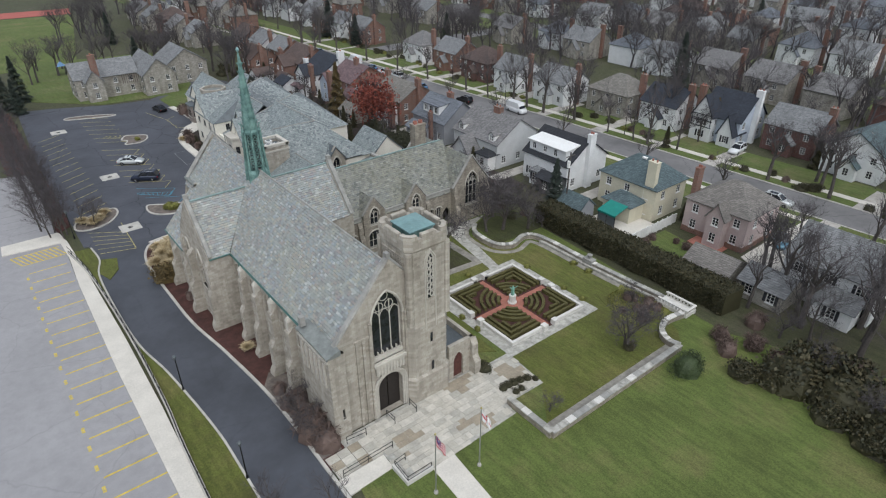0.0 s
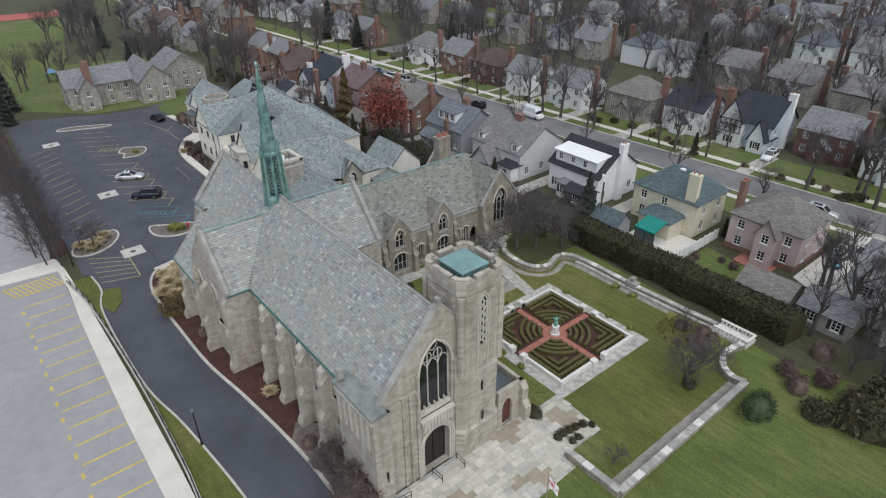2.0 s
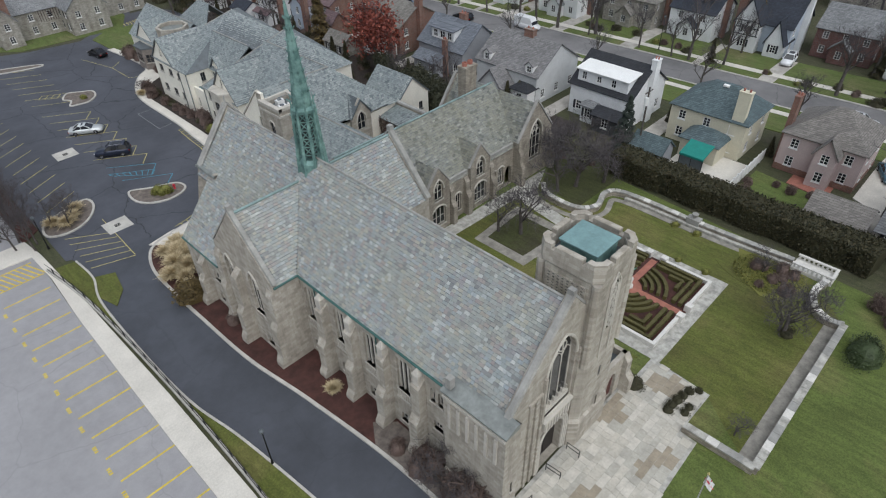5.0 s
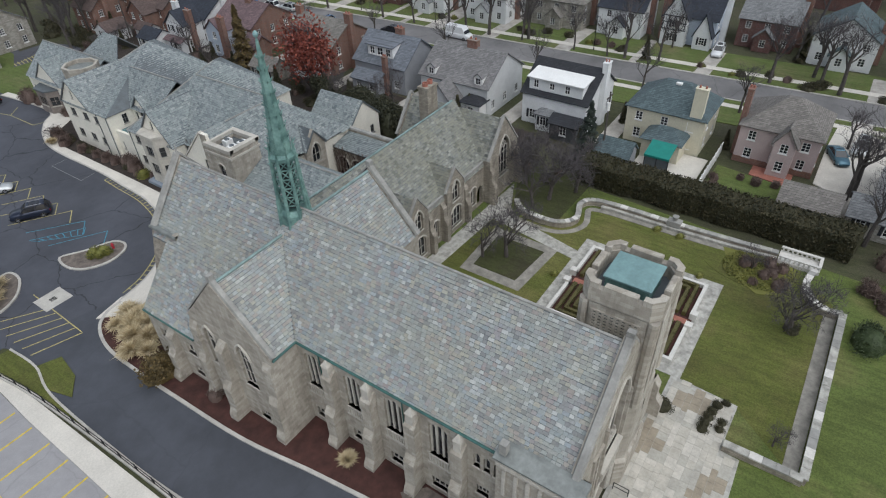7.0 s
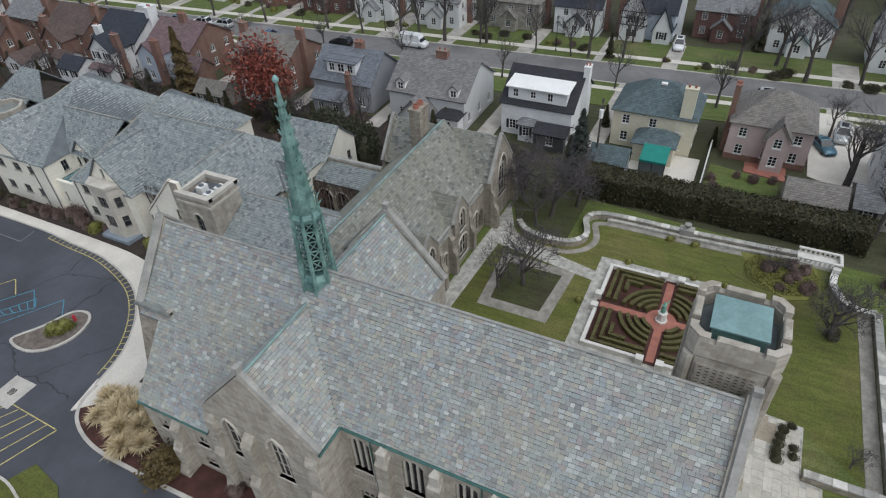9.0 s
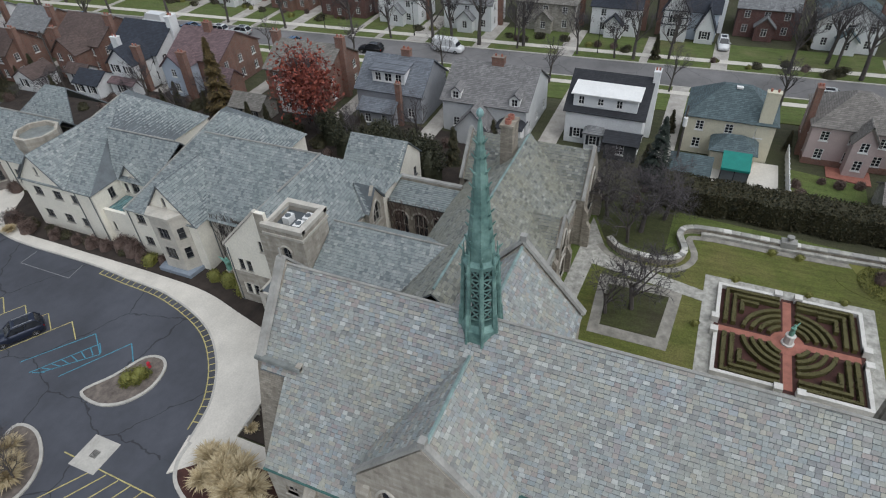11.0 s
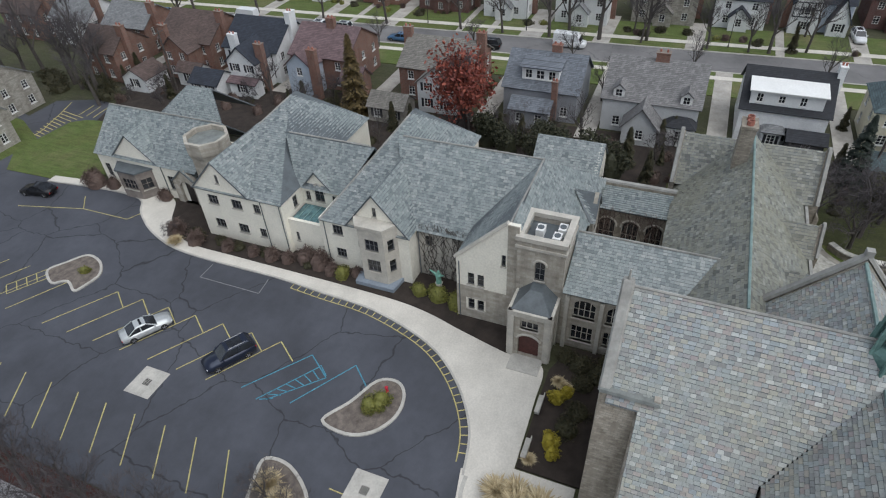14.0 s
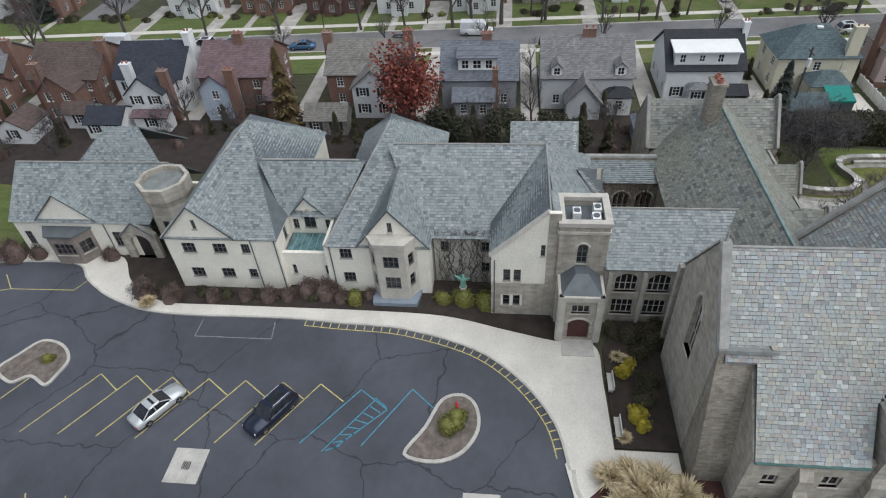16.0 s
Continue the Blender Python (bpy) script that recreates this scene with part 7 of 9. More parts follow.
for y, x, s in ((103, 4.0, 0.6), (107, 4.5, 0.6), (111, 4.2, 0.6), (115, 4.6, 0.62), (119, 4.1, 0.6), (123, 4.4, 0.6), (127, 4.2, 0.6), (131, 4.0, 0.6), (136, 4.4, 0.6), (141, 4.2, 0.6), (147, 4.4, 0.6), (99.5, 4.8, 0.55), (154, 4.5, 0.6), (160, 4, 0.6), (33, 7.2, 0.45), (101.5, 9.5, 0.4)):
    put(T3, x, y, 0, y * 37, s * 1.3 if y > 98 else s)
    if y > 98:
        put(T3, x - 1.6, y + 1.8, 0, y * 91, s * 1.2)
rng = random.Random(31)
for x, y, s in ((107.3, 103.6, 1.1), (107.2, 98, 1.2), (106.0, 107, 1.1), (109, 89.8, 1.1), (108, 79.4, 1.0), (108.6, 69.5, 1.0), (110.5, 63.7, 0.8), (105.3, 124.4, 0.9), (107.6, 90.6, 1.0), (110, 44.5, 1.0), (108.2, 72.7, 1.0), (103.6, 154.4, 0.9), (102.6, 170, 1.0), (105.6, 116, 0.8), (110.4, 34, 1.1), (112, 26, 1.1), (111.5, 14, 1.1), (112, 6, 1.1), (94.5, 22, 1.0), (96, 46, 0.7), (94.8, 81, 0.6), (94.5, 118, 0.6), (92.8, 136, 0.7), (104.2, 140, 0.9), (101, 186, 1.0), (90, 179, 1.0), (66, 192, 1.2), (71, 186, 1.2), (62, 178, 1.1), (58, 170, 0.9), (78, 29, 0.9), (73, 14, 1.0), (68, 18, 0.9), (84, 10, 1.1), (74, 4, 1.0), (66, 8, 0.9), (69, 26, 0.8), (64, 101, 0.55), (69.5, 97.5, 0.6), (70, 128.5, 0.5), (67, 142, 0.7), (65, 134, 0.7), (83, 92.9, 0.5), (61, 120, 0.4), (9.0, 34.5, 0.45), (13, 30.5, 0.5), (68.8, 93, 0.6), (71, 110, 0.5), (94.2, 100, 0.6), (97.2, 62, 0.6), (88, 12, 0.9), (92, 30.5, 0.6)):
    put(rng.choice((T1, T2, T3)), x, y, 0, rng.uniform(0, 360), s)
for x, y, s in ((70, 20, 1.15), (73.5, 24.5, 1.1), (68, 13, 1.15), (75.5, 15.5, 1.1), (79, 28.5, 0.95), (71.5, 8, 1.1)):
    put(T2, x, y, 0, x * 53, s)
for x, y, s in ((124, 38.5, 1.0), (122.5, 41.5, 0.9), (83.4, 25.0, 0.9)):
    put(T5, x, y, 0, x * 20, s)
for x, y, s in ((63, 14.5, 1.0), (66, 20.5, 1.0), (60, 8, 1.0)):
    put(T4, x, y, 0, x * 20, s)

for x, y, s in ((61, 173, 1.25), (63.2, 181, 1.2), (60, 188, 1.1), (66, 176, 1.0)):
    put(T2, x, y, 0, x * 31, s)
for x, y, s in ((61, 171, 1.6), (63.5, 176, 1.5), (60.5, 181.5, 1.3), (63, 186, 1.5)):
    put(GREEN2, x, y, 0, x * 40, s)
for i in range(12):
    put(T3, 5.4 + 0.5 * math.sin(i * 2.4), 101 + 3.1 * i, 0, i * 77, 0.62 + 0.08 * math.sin(i))

SP = conifer("tall blue-green spruce with drooping boughs", 12, 3.2, 41, SPRUCE, 5200, group="spruces")
YW = conifer("dark narrow columnar evergreen tree", 5.0, 1.2, 42, HEDGE, 1500, group="columnar evergreens")
for x, y, s in ((6.5, 182, 0.95), (10.5, 188, 0.95), (3, 176, 0.8), (8.5, 176, 0.7), (152, 91, 1.2), (42, 198, 0.9), (122.0, 78.5, 0.7), (46, 250, 0.9), (70.5, 60.5, 0.75)):
    put(SP, x, y, 0, x * 30, s)
for x, y, s in ((65.3, 119.8, 0.9), (66.4, 117.4, 0.8), (66, 103.6, 1.0), (67.3, 101, 0.9), (72.6, 85.5, 0.8), (72.3, 83, 0.8), (73.6, 81.6, 0.8), (60.8, 170, 0.9), (71.5, 62.0, 0.9), (68.5, 137, 0.8), (64, 160, 0.8), (66, 86.5, 1.1), (63, 83.5, 0.9), (110, 66, 0.9), (83.8, 45, 0.6), (84, 60.2, 0.7)):
    put(YW, x, y, 0, x * 30, s)
for x, y, s in ((56.5, 19.8, 1.3), (58, 17, 1.6), (59.5, 13.5, 1.5), (57, 11, 1.5), (56.5, 7, 1.6), (60, 4, 1.7), (57, 1, 1.6), (62, 9.5, 1.6), (54.9, 3.4, 1.5), (64.5, 92.5, 1.2), (62.5, 89.8, 1.1), (68.3, 133, 1.0), (71.4, 59.4, 1.0), (66.5, 112.5, 1.0), (64, 107, 0.9)):
    put(GREEN2, x, y, 0, x * 40, s)
for x, y, s in ((58.6, 22.8, 1.3), (60.5, 24.6, 1.2), (62, 21.5, 1.4), (61, 18, 1.5), (64, 16, 1.4), (66, 23.5, 1.3), (66, 12, 1.4), (62, 5, 1.4)):
    put(RUSTY, x, y, 0, x * 40, s)

for x, y, s in ((58.8, 68.2, 1.6), (60.8, 64.6, 1.6), (61.5, 70.5, 1.5), (44.6, 61.6, 1.3), (63.0, 66.0, 1.4)):
    put(T4, x, y, 0.03, x * 47, s)
BUSHY = shrub("evergreen_tree", "dense rounded dark evergreen tree behind the hall", (2.3, 2.2, 2.9), BUSHLEAF, 2600, 0.3, 17, "tree", "bushy evergreens")
for x, y, s in ((61.5, 88.0, 1.7), (63.2, 90.5, 1.8), (60.6, 93.5, 1.6), (62.2, 97.2, 1.7), (64.6, 95.0, 1.6), (66.8, 97.6, 1.5), (63.6, 102.0, 1.5), (66.0, 105.6, 1.6)):
    put(BUSHY, x, y, 0, x * 30, s * 0.62)

for x, y, s in ((59.5, 16.0, 2.5), (60.8, 11.0, 2.8), (58.5, 6.0, 2.6), (56.8, 0.5, 2.6), (63.0, 14.5, 2.4)):
    put(GREEN2, x, y, 0, x * 40, s)

# low planted bed in the garden lawn
bed = [(60.6, 39.2), (58.6, 38.3), (55.9, 36.7), (54.3, 34.3), (55.0, 32.5), (58.2, 31.2), (60.6, 31.6), (61.2, 33.5), (61.2, 36.1)]
fb = thing("ground_cover", "low spreading green ground cover in a curved bed", "plants", (58, 35, 0.04))
Mesh().prism(bed, 0.02, 0.11).ob("mat", SHRUBGREEN, fb)
rng = random.Random(31)
q = []
while len(q) < 2600:
    x, y = rng.uniform(54.3, 61.2), rng.uniform(31.3, 39.2)
    if ((x - 58.2) / 3.3) ** 2 + ((y - 35.0) / 3.6) ** 2 < 1.0:
        q.append((x, y, 0.12 + 0.16 * rng.random()))
tagged(leaf_quads(Mesh(), q, 0.2, rng).ob("leaves", SHRUBGREEN, fb), kind="stuff")
for x, y, s in ((55.7, 35.1, 0.55), (58.9, 35.7, 0.6), (58.2, 33.5, 0.7), (59.4, 32.7, 0.7), (56.3, 32.6, 0.9)):
    put(RUSTY, x, y, 0.08, x * 33, s)
for x, y, s in ((59.7, 46.6, 0.6), (59.7, 43.9, 0.6)):
    put(GREEN1, x, y, 0.03, x * 33, s)
put(T4, 50.7, 30.9, 0.03, 70, 1.0)
for x, y, s in ((76.6, 37.0, 0.7), (76.0, 39.2, 0.8), (76.4, 41.2, 0.6), (72.2, 43.8, 0.8), (74.6, 44.0, 0.7)):
    put(RUSTY, x, y, 0.04, x * 61, s)

# red-leaved tree and brown conifer beyond the hall
rng = random.Random(6)
RT = bare_tree("tree holding dense russet-red winter leaves", 9.0, 0.28, 51, 0.75, 3, name="russet_tree")
m = Mesh()
q = []
for p in blob_points(3400, (3.5, 3.5, 4.2), rng, 12, 0.35):
    q.append((p.x, p.y, p.z + 1.0))
leaf_quads(m, q, 0.34, rng)
tagged(m.ob("leaves", RUSSET, RT), kind="stuff")
put(RT, 67.6, 109.0, 0, 0, 1.6)
BT = conifer("tall brown-green narrow conifer", 9.5, 2.2, 61, SHRUBBROWN, 3400)
put(BT, 68.3, 127.4, 0, 0, 1.3)
put(BT, 123, 63.5, 0, 40, 0.9)

rng = random.Random(99)
for _ in range(70):
    x, y = rng.uniform(60, 71.5), rng.uniform(82, 172)
    if 62 < x and 95 < y < 101 or (63 < x < 71 and (150 < y < 158 or 163 < y < 170 or 117 < y < 126)):
        continue
    put(rng.choice((RUSTY, RUSTY, GREEN2, T4, YW)), x, y, 0.02, rng.uniform(0, 360), rng.uniform(0.5, 1.0))
for _ in range(26):
    put(rng.choice((RUSTY, T4, GREEN2)), rng.uniform(62, 75), rng.uniform(56, 82), 0.02, rng.uniform(0, 360), rng.uniform(0.5, 0.9))
for _ in range(22):
    put(rng.choice((T3, T2, T4, T5)), rng.uniform(64, 90), rng.uniform(-8, 30), 0.02, rng.uniform(0, 360), rng.uniform(0.6, 1.0))


# ---- houses ----
def siding(name, c, var=0.08):
    return plain(name, c, 0.8, var, 0.6, 7, strength=0.15)


W_WHITE, W_CREAM, W_PINK, W_GREY, W_STONE, W_BLUE = siding("white_siding", (0.74, 0.75, 0.75)), siding("cream_render", (0.62, 0.58, 0.45)), siding("pink_siding", (0.50, 0.40, 0.38)), siding("grey_siding", (0.30, 0.31, 0.33)), masonry("house_stone", [(0.2, (0.22, 0.2, 0.17)), (0.5, (0.36, 0.34, 0.3)), (0.85, (0.48, 0.46, 0.41))], (0.3, 0.28, 0.25), 0.5, 0.22), siding("pale_blue_siding", (0.46, 0.52, 0.60))
W_PALE = siding("pale_grey_siding", (0.56, 0.57, 0.57))
BRICK = masonry("red_brick", [(0.15, (0.15, 0.075, 0.057)), (0.5, (0.245, 0.122, 0.092)), (0.85, (0.33, 0.18, 0.135))], (0.24, 0.2, 0.17), 0.22, 0.075, 0.01, dirt=0.3)
BRICKDARK = masonry("dark_brick", [(0.15, (0.09, 0.045, 0.04)), (0.5, (0.15, 0.07, 0.06)), (0.85, (0.2, 0.1, 0.085))], (0.18, 0.15, 0.14), 0.22, 0.075, 0.01, dirt=0.3)


def shingles(name, c):
    """Roofing in courses: bands that follow height, with blotches."""
    m, nt, b = nodes_of(name)
    p = place(nt)
    sep = nt.nodes.new("ShaderNodeSeparateXYZ")
    link(nt, p, sep.inputs[0])
    add = nt.nodes.new("ShaderNodeMath")
    link(nt, sep.outputs[0], add.inputs[0]), link(nt, sep.outputs[1], add.inputs[1])
    com = nt.nodes.new("ShaderNodeCombineXYZ")
    link(nt, add.outputs[0], com.inputs[0]), link(nt, sep.outputs[2], com.inputs[1])
    br = nt.nodes.new("ShaderNodeTexBrick")
    br.inputs["Scale"].default_value, br.inputs["Brick Width"].default_value, br.inputs["Row Height"].default_value = 1.0, 0.4, 0.16
    br.inputs["Mortar Size"].default_value = 0.012
    br.inputs["Color1"].default_value, br.inputs["Color2"].default_value, br.inputs["Mortar"].default_value = (*shade(c, 0.78), 1), (*shade(c, 1.25), 1), (*shade(c, 0.5), 1)
    link(nt, com.outputs[0], br.inputs["Vector"])
    col = mixc(nt, br.outputs["Color"], ramp(nt, noise_node(nt, p, 0.5, 5), [(0.3, (0.65,) * 3), (0.7, (1.0,) * 3)]), 0.7, "MULTIPLY")
    link(nt, col, b.inputs["Base Color"])
    b.inputs["Roughness"].default_value = 0.85
    bump(nt, b, br.outputs["Fac"], -0.4, 0.02)
    return m


R_BROWN, R_NAVY, R_MAUVE, R_TAUPE, R_BLUE, R_SHAKE, R_BLACK, R_TEAL, R_TAN, R_GREY, R_RED = [shingles("roof_" + n, c) for n, c in (("brown", (0.10, 0.07, 0.062)), ("navy", (0.028, 0.034, 0.048)), ("mauve", (0.15, 0.10, 0.105)), ("taupe", (0.19, 0.178, 0.16)), ("bluegrey", (0.15, 0.165, 0.19)), ("shake", (0.19, 0.185, 0.185)), ("black", (0.026, 0.028, 0.034)), ("teal", (0.085, 0.12, 0.13)), ("tan", (0.19, 0.175, 0.16)), ("grey", (0.20, 0.205, 0.21)), ("redbrown", (0.16, 0.095, 0.085)))]


def roof_shell(parent, planes, mat, name="roof", label=""):
    m = Mesh()
    for pts in planes:
        P = [Vector(p) for p in pts]
        n = Vector((0, 0, 0))
        for i in range(len(P)):
            n += P[i - 1].cross(P[i])
        n.normalize()
        if n.z < 0:
            n, P = -n, P[::-1]
        m.extrude([p - n * 0.16 for p in P], n * 0.16)
    return m.ob(name, mat, parent, label)


def block(h, x0, x1, y0, y1, eave, ridge, axis, wall, roofm, over=0.35, windows="wsn", two=True, frame=None, base=None, lite=False, far=False):
    """A house body with gables (axis x or y: the way of the ridge) or a hip, with windows in the named sides."""
    frame = frame or WHITE
    cx, cy = (x0 + x1) / 2, (y0 + y1) / 2
    sides = {"w": ((x0, y1), (x0, y0)), "s": ((x0, y0), (x1, y0)), "e": ((x1, y0), (x1, y1)), "n": ((x1, y1), (x0, y1))}
    for k, (p, q) in sides.items():
        L = (Vector(q) - Vector(p)).length
        gable = (axis == "y" and k in "sn") or (axis == "x" and k in "we")
        o = [(0, 0), (L, 0), (L, eave), (L / 2, ridge), (0, eave)] if gable else [(0, 0), (L, 0), (L, eave), (0, eave)]
        hs = []
        if k in windows:
            n = max(1, round(L / (4.9 if far else 3.6)))
            for i in range(n):
                c = L * (i + 0.5) / n
                hs.append((c - 0.5, c + 0.5, 0.9, 2.3))
                if two and eave > 4.2:
                    hs.append((c - 0.5, c + 0.5, 3.5, 4.8))
        w = Wall(p, q, o, 0.25, wall, h, hs)
        for a in hs:
            w.window(a, frame, 0.1, 2, 3, 0.07, not lite)
            if not lite and wall in (W_WHITE, W_STONE) and k in "we":
                sh_ = Mesh()
                w.bar(sh_, a[0] - 0.42, a[0] - 0.06, a[2], a[3], 0, 0.05), w.bar(sh_, a[1] + 0.06, a[1] + 0.42, a[2], a[3], 0, 0.05)
                sh_.ob("shutter", R_BLACK, h)
        if base:
            m = Mesh()
            w.bar(m, -0.02, L + 0.02, 0, 0.85, 0.003, 0.08)
            m.ob("plinth", base, h)
    z = eave + 0.16 if axis in "xy" else eave
    ridge = ridge + 0.17
    if axis == "y":
        k = (ridge - eave) / (cx - x0) * over
        P = [[(x0 - over, y0 - over, z - k), (x0 - over, y1 + over, z - k), (cx, y1 + over, ridge), (cx, y0 - over, ridge)], [(cx, y0 - over, ridge), (cx, y1 + over, ridge), (x1 + over, y1 + over, z - k), (x1 + over, y0 - over, z - k)]]
    elif axis == "x":
        k = (ridge - eave) / (cy - y0) * over
        P = [[(x0 - over, y0 - over, z - k), (x1 + over, y0 - over, z - k), (x1 + over, cy, ridge), (x0 - over, cy, ridge)], [(x0 - over, cy, ridge), (x1 + over, cy, ridge), (x1 + over, y1 + over, z - k), (x0 - over, y1 + over, z - k)]]
    else:
        d = min(x1 - x0, y1 - y0) / 2 * 0.92
        a, b_, c, e = x0 - over, x1 + over, y0 - over, y1 + over
        r = [(x0 + d, y0 + d), (x1 - d, y0 + d), (x1 - d, y1 - d), (x0 + d, y1 - d)]
        r = [(min(max(px, min(r[0][0], r[1][0])), max(r[0][0], r[1][0])), py) for px, py in r]
        Z = ridge
        P = [[(a, c, z), (b_, c, z), (*r[1], Z), (*r[0], Z)], [(b_, c, z), (b_, e, z), (*r[2], Z), (*r[1], Z)], [(b_, e, z), (a, e, z), (*r[3], Z), (*r[2], Z)], [(a, e, z), (a, c, z), (*r[0], Z), (*r[3], Z)], [(*r[0], Z), (*r[1], Z), (*r[2], Z), (*r[3], Z)]]
    roof_shell(h, P, roofm)


def stack(h, x, y, z0, z1, mat, s=0.45, l=0.7, pots=True):
    m = Mesh()
    m.box(x - s, x + s, y - l, y + l, z0, z1).box(x - s - 0.06, x + s + 0.06, y - l - 0.06, y + l + 0.06, z1, z1 + 0.15)
    o = m.ob("chimney", mat, h)
    if not pots:
        return
    pot = Mesh()
    pot.rod((x, y - l / 2, z1 + 0.15), (x, y - l / 2, z1 + 0.5), 0.14, n=8).rod((x, y + l / 2, z1 + 0.15), (x, y + l / 2, z1 + 0.5), 0.14, n=8)
    under(pot.ob("flue", BRICKPATH), o)


def dormer(h, x, y, z, wall, roofm, w=1.5, depth=2.2, hh=1.4):
    """A small gabled dormer looking west, its front at x."""
    front = Wall((x, y + w / 2), (x, y - w / 2), [(0, z), (w, z), (w, z + hh), (w / 2, z + hh + 0.7), (0, z + hh)], 0.15, wall, h, [(0.3, w - 0.3, z + 0.25, z + hh - 0.1)], "dormer")
    front.window((0.3, w - 0.3, z + 0.25, z + hh - 0.1), WHITE, 0.06, 2, 2, 0.06)
    m = Mesh()
    m.box(x + 0.15, x + depth, y + w / 2 - 0.12, y + w / 2, z, z + hh).box(x + 0.15, x + depth, y - w / 2, y - w / 2 + 0.12, z, z + hh)
    m.ob("dormer_cheeks", wall, h)
    roof_shell(h, [[(x - 0.2, y - w / 2 - 0.15, z + hh - 0.05), (x + depth, y - w / 2 - 0.15, z + hh - 0.05), (x + depth, y, z + hh + 0.75), (x - 0.2, y, z + hh + 0.75)], [(x - 0.2, y, z + hh + 0.75), (x + depth, y, z + hh + 0.75), (x + depth, y + w / 2 + 0.15, z + hh - 0.05), (x - 0.2, y + w / 2 + 0.15, z + hh - 0.05)]], roofm, "dormer_roof")


def shed_dormer(h, x0, x1, y0, y1, z0, z1, wall, roofm, wins):
    front = Wall((x0, y1), (x0, y0), [(0, z0), (y1 - y0, z0), (y1 - y0, z1), (0, z1)], 0.2, wall, h, wins, "shed_dormer")
    for a in wins:
        front.window(a, WHITE, 0.08, 2, 2, 0.07)
    m = Mesh()
    m.box(x0 + 0.2, x1, y0, y0 + 0.2, z0, z1).box(x0 + 0.2, x1, y1 - 0.2, y1, z0, z1)
    m.ob("dormer_cheeks", wall, h)
    roof_shell(h, [[(x0 - 0.4, y0 - 0.3, z1 + 0.05), (x0 - 0.4, y1 + 0.3, z1 + 0.05), (x1, y1 + 0.3, z1 + 0.45), (x1, y0 - 0.3, z1 + 0.45)]], roofm, "dormer_roof")


def house(label, x, y):
    return thing("house", label, "house", (x, y, 0), "houses along the street")


h = house("red brick house with brown gabled roof", 78, 164)
block(h, 74, 85, 158.5, 169.5, 5.4, 8.8, "y", BRICK, R_BROWN)
block(h, 70.5, 74.5, 160.5, 166, 5.0, 7.4, "x", BRICK, R_BROWN, windows="w")
block(h, 68.5, 71.5, 157.5, 162, 2.6, 3.6, "y", W_WHITE, R_BROWN, windows="w", two=False)
stack(h, 78, 158.3, 0, 9.6, BRICK), stack(h, 72.5, 166.3, 0, 8.4, BRICK)
h = house("white brick house with dark navy roof and chimneys", 77, 150)
block(h, 74, 85, 145, 155.5, 5.4, 8.8, "y", W_WHITE, R_NAVY)
block(h, 69.5, 74.5, 146, 151.5, 5.2, 7.6, "x", W_WHITE, R_NAVY, windows="ws")
block(h, 67.6, 69.8, 145.5, 150.5, 2.5, 2.9, "y", W_WHITE, R_MAUVE, windows="w", two=False)
stack(h, 73.2, 152.3, 4, 8.0, W_WHITE), stack(h, 71.2, 145.8, 0, 7.8, BRICK), stack(h, 79.5, 144.8, 0, 10.2, W_WHITE, 0.9, 0.5)
h = house("red brick house with mauve-brown roof and blue-grey rear", 78, 137)
block(h, 74.5, 85.5, 132, 142.5, 5.4, 8.6, "y", BRICK, R_MAUVE)
block(h, 71, 75, 136.5, 141, 5.2, 7.2, "x", W_BLUE, R_MAUVE, windows="w")
block(h, 72, 76, 128.8, 132, 3.0, 4.8, "y", BRICK, R_MAUVE, windows="w", two=False)
stack(h, 71, 135.8, 0, 8.0, BRICK), stack(h, 79.6, 137, 7.5, 9.8, BRICK)
h = house("brick house with grey-brown roof and white rear gable", 78, 117)
block(h, 75, 85.5, 111.5, 123, 5.4, 8.4, "y", BRICK, R_TAUPE)
block(h, 71.8, 76, 112.5, 118.6, 4.8, 7.4, "x", W_WHITE, R_TAUPE, windows="w")
stack(h, 80, 111.2, 0, 9.8, BRICK), stack(h, 73, 111.8, 0, 7.8, BRICK), stack(h, 80, 123.3, 0, 9.6, BRICK)
h = house("grey house with blue-grey roof and white rear dormer", 79, 100)
block(h, 74.8, 84.5, 95.2, 106, 4.6, 8.2, "y", W_GREY, R_BLUE, windows="w", two=False)
block(h, 71.5, 75.2, 98.5, 104, 2.9, 3.9, "y", W_GREY, R_BLUE, windows="w", two=False)
shed_dormer(h, 75.8, 79.3, 98.2, 103.6, 5.2, 7.4, W_WHITE, R_BLUE, [(0.5, 1.5, 5.7, 7.0), (2.1, 3.3, 5.7, 7.0), (3.9, 4.9, 5.7, 7.0)])
stack(h, 80, 99.6, 7.6, 9.2, BRICK), stack(h, 73.6, 98.2, 0, 6.6, BRICK, 0.35, 0.4)
h = house("pale grey sided house with rough grey shake roof", 79, 85)
block(h, 74.6, 86, 79, 91.6, 4.9, 8.6, "y", W_PALE, R_SHAKE, windows="wsn", two=False)
block(h, 71.4, 75.4, 83.6, 88.2, 2.8, 5.4, "x", W_PALE, R_SHAKE, windows="w", two=False)
block(h, 72.6, 75, 79.2, 82.6, 2.9, 3.7, "hip", WHITE, R_BLACK, windows="wn", two=False)
dormer(h, 74.8, 80.8, 4.9, WHITE, R_SHAKE), dormer(h, 74.8, 89.6, 4.9, WHITE, R_SHAKE)
stack(h, 80.3, 85, 7.9, 9.6, BRICK, 0.5, 0.9)
h = house("white house with black roof and wide white rear dormer", 81, 68)
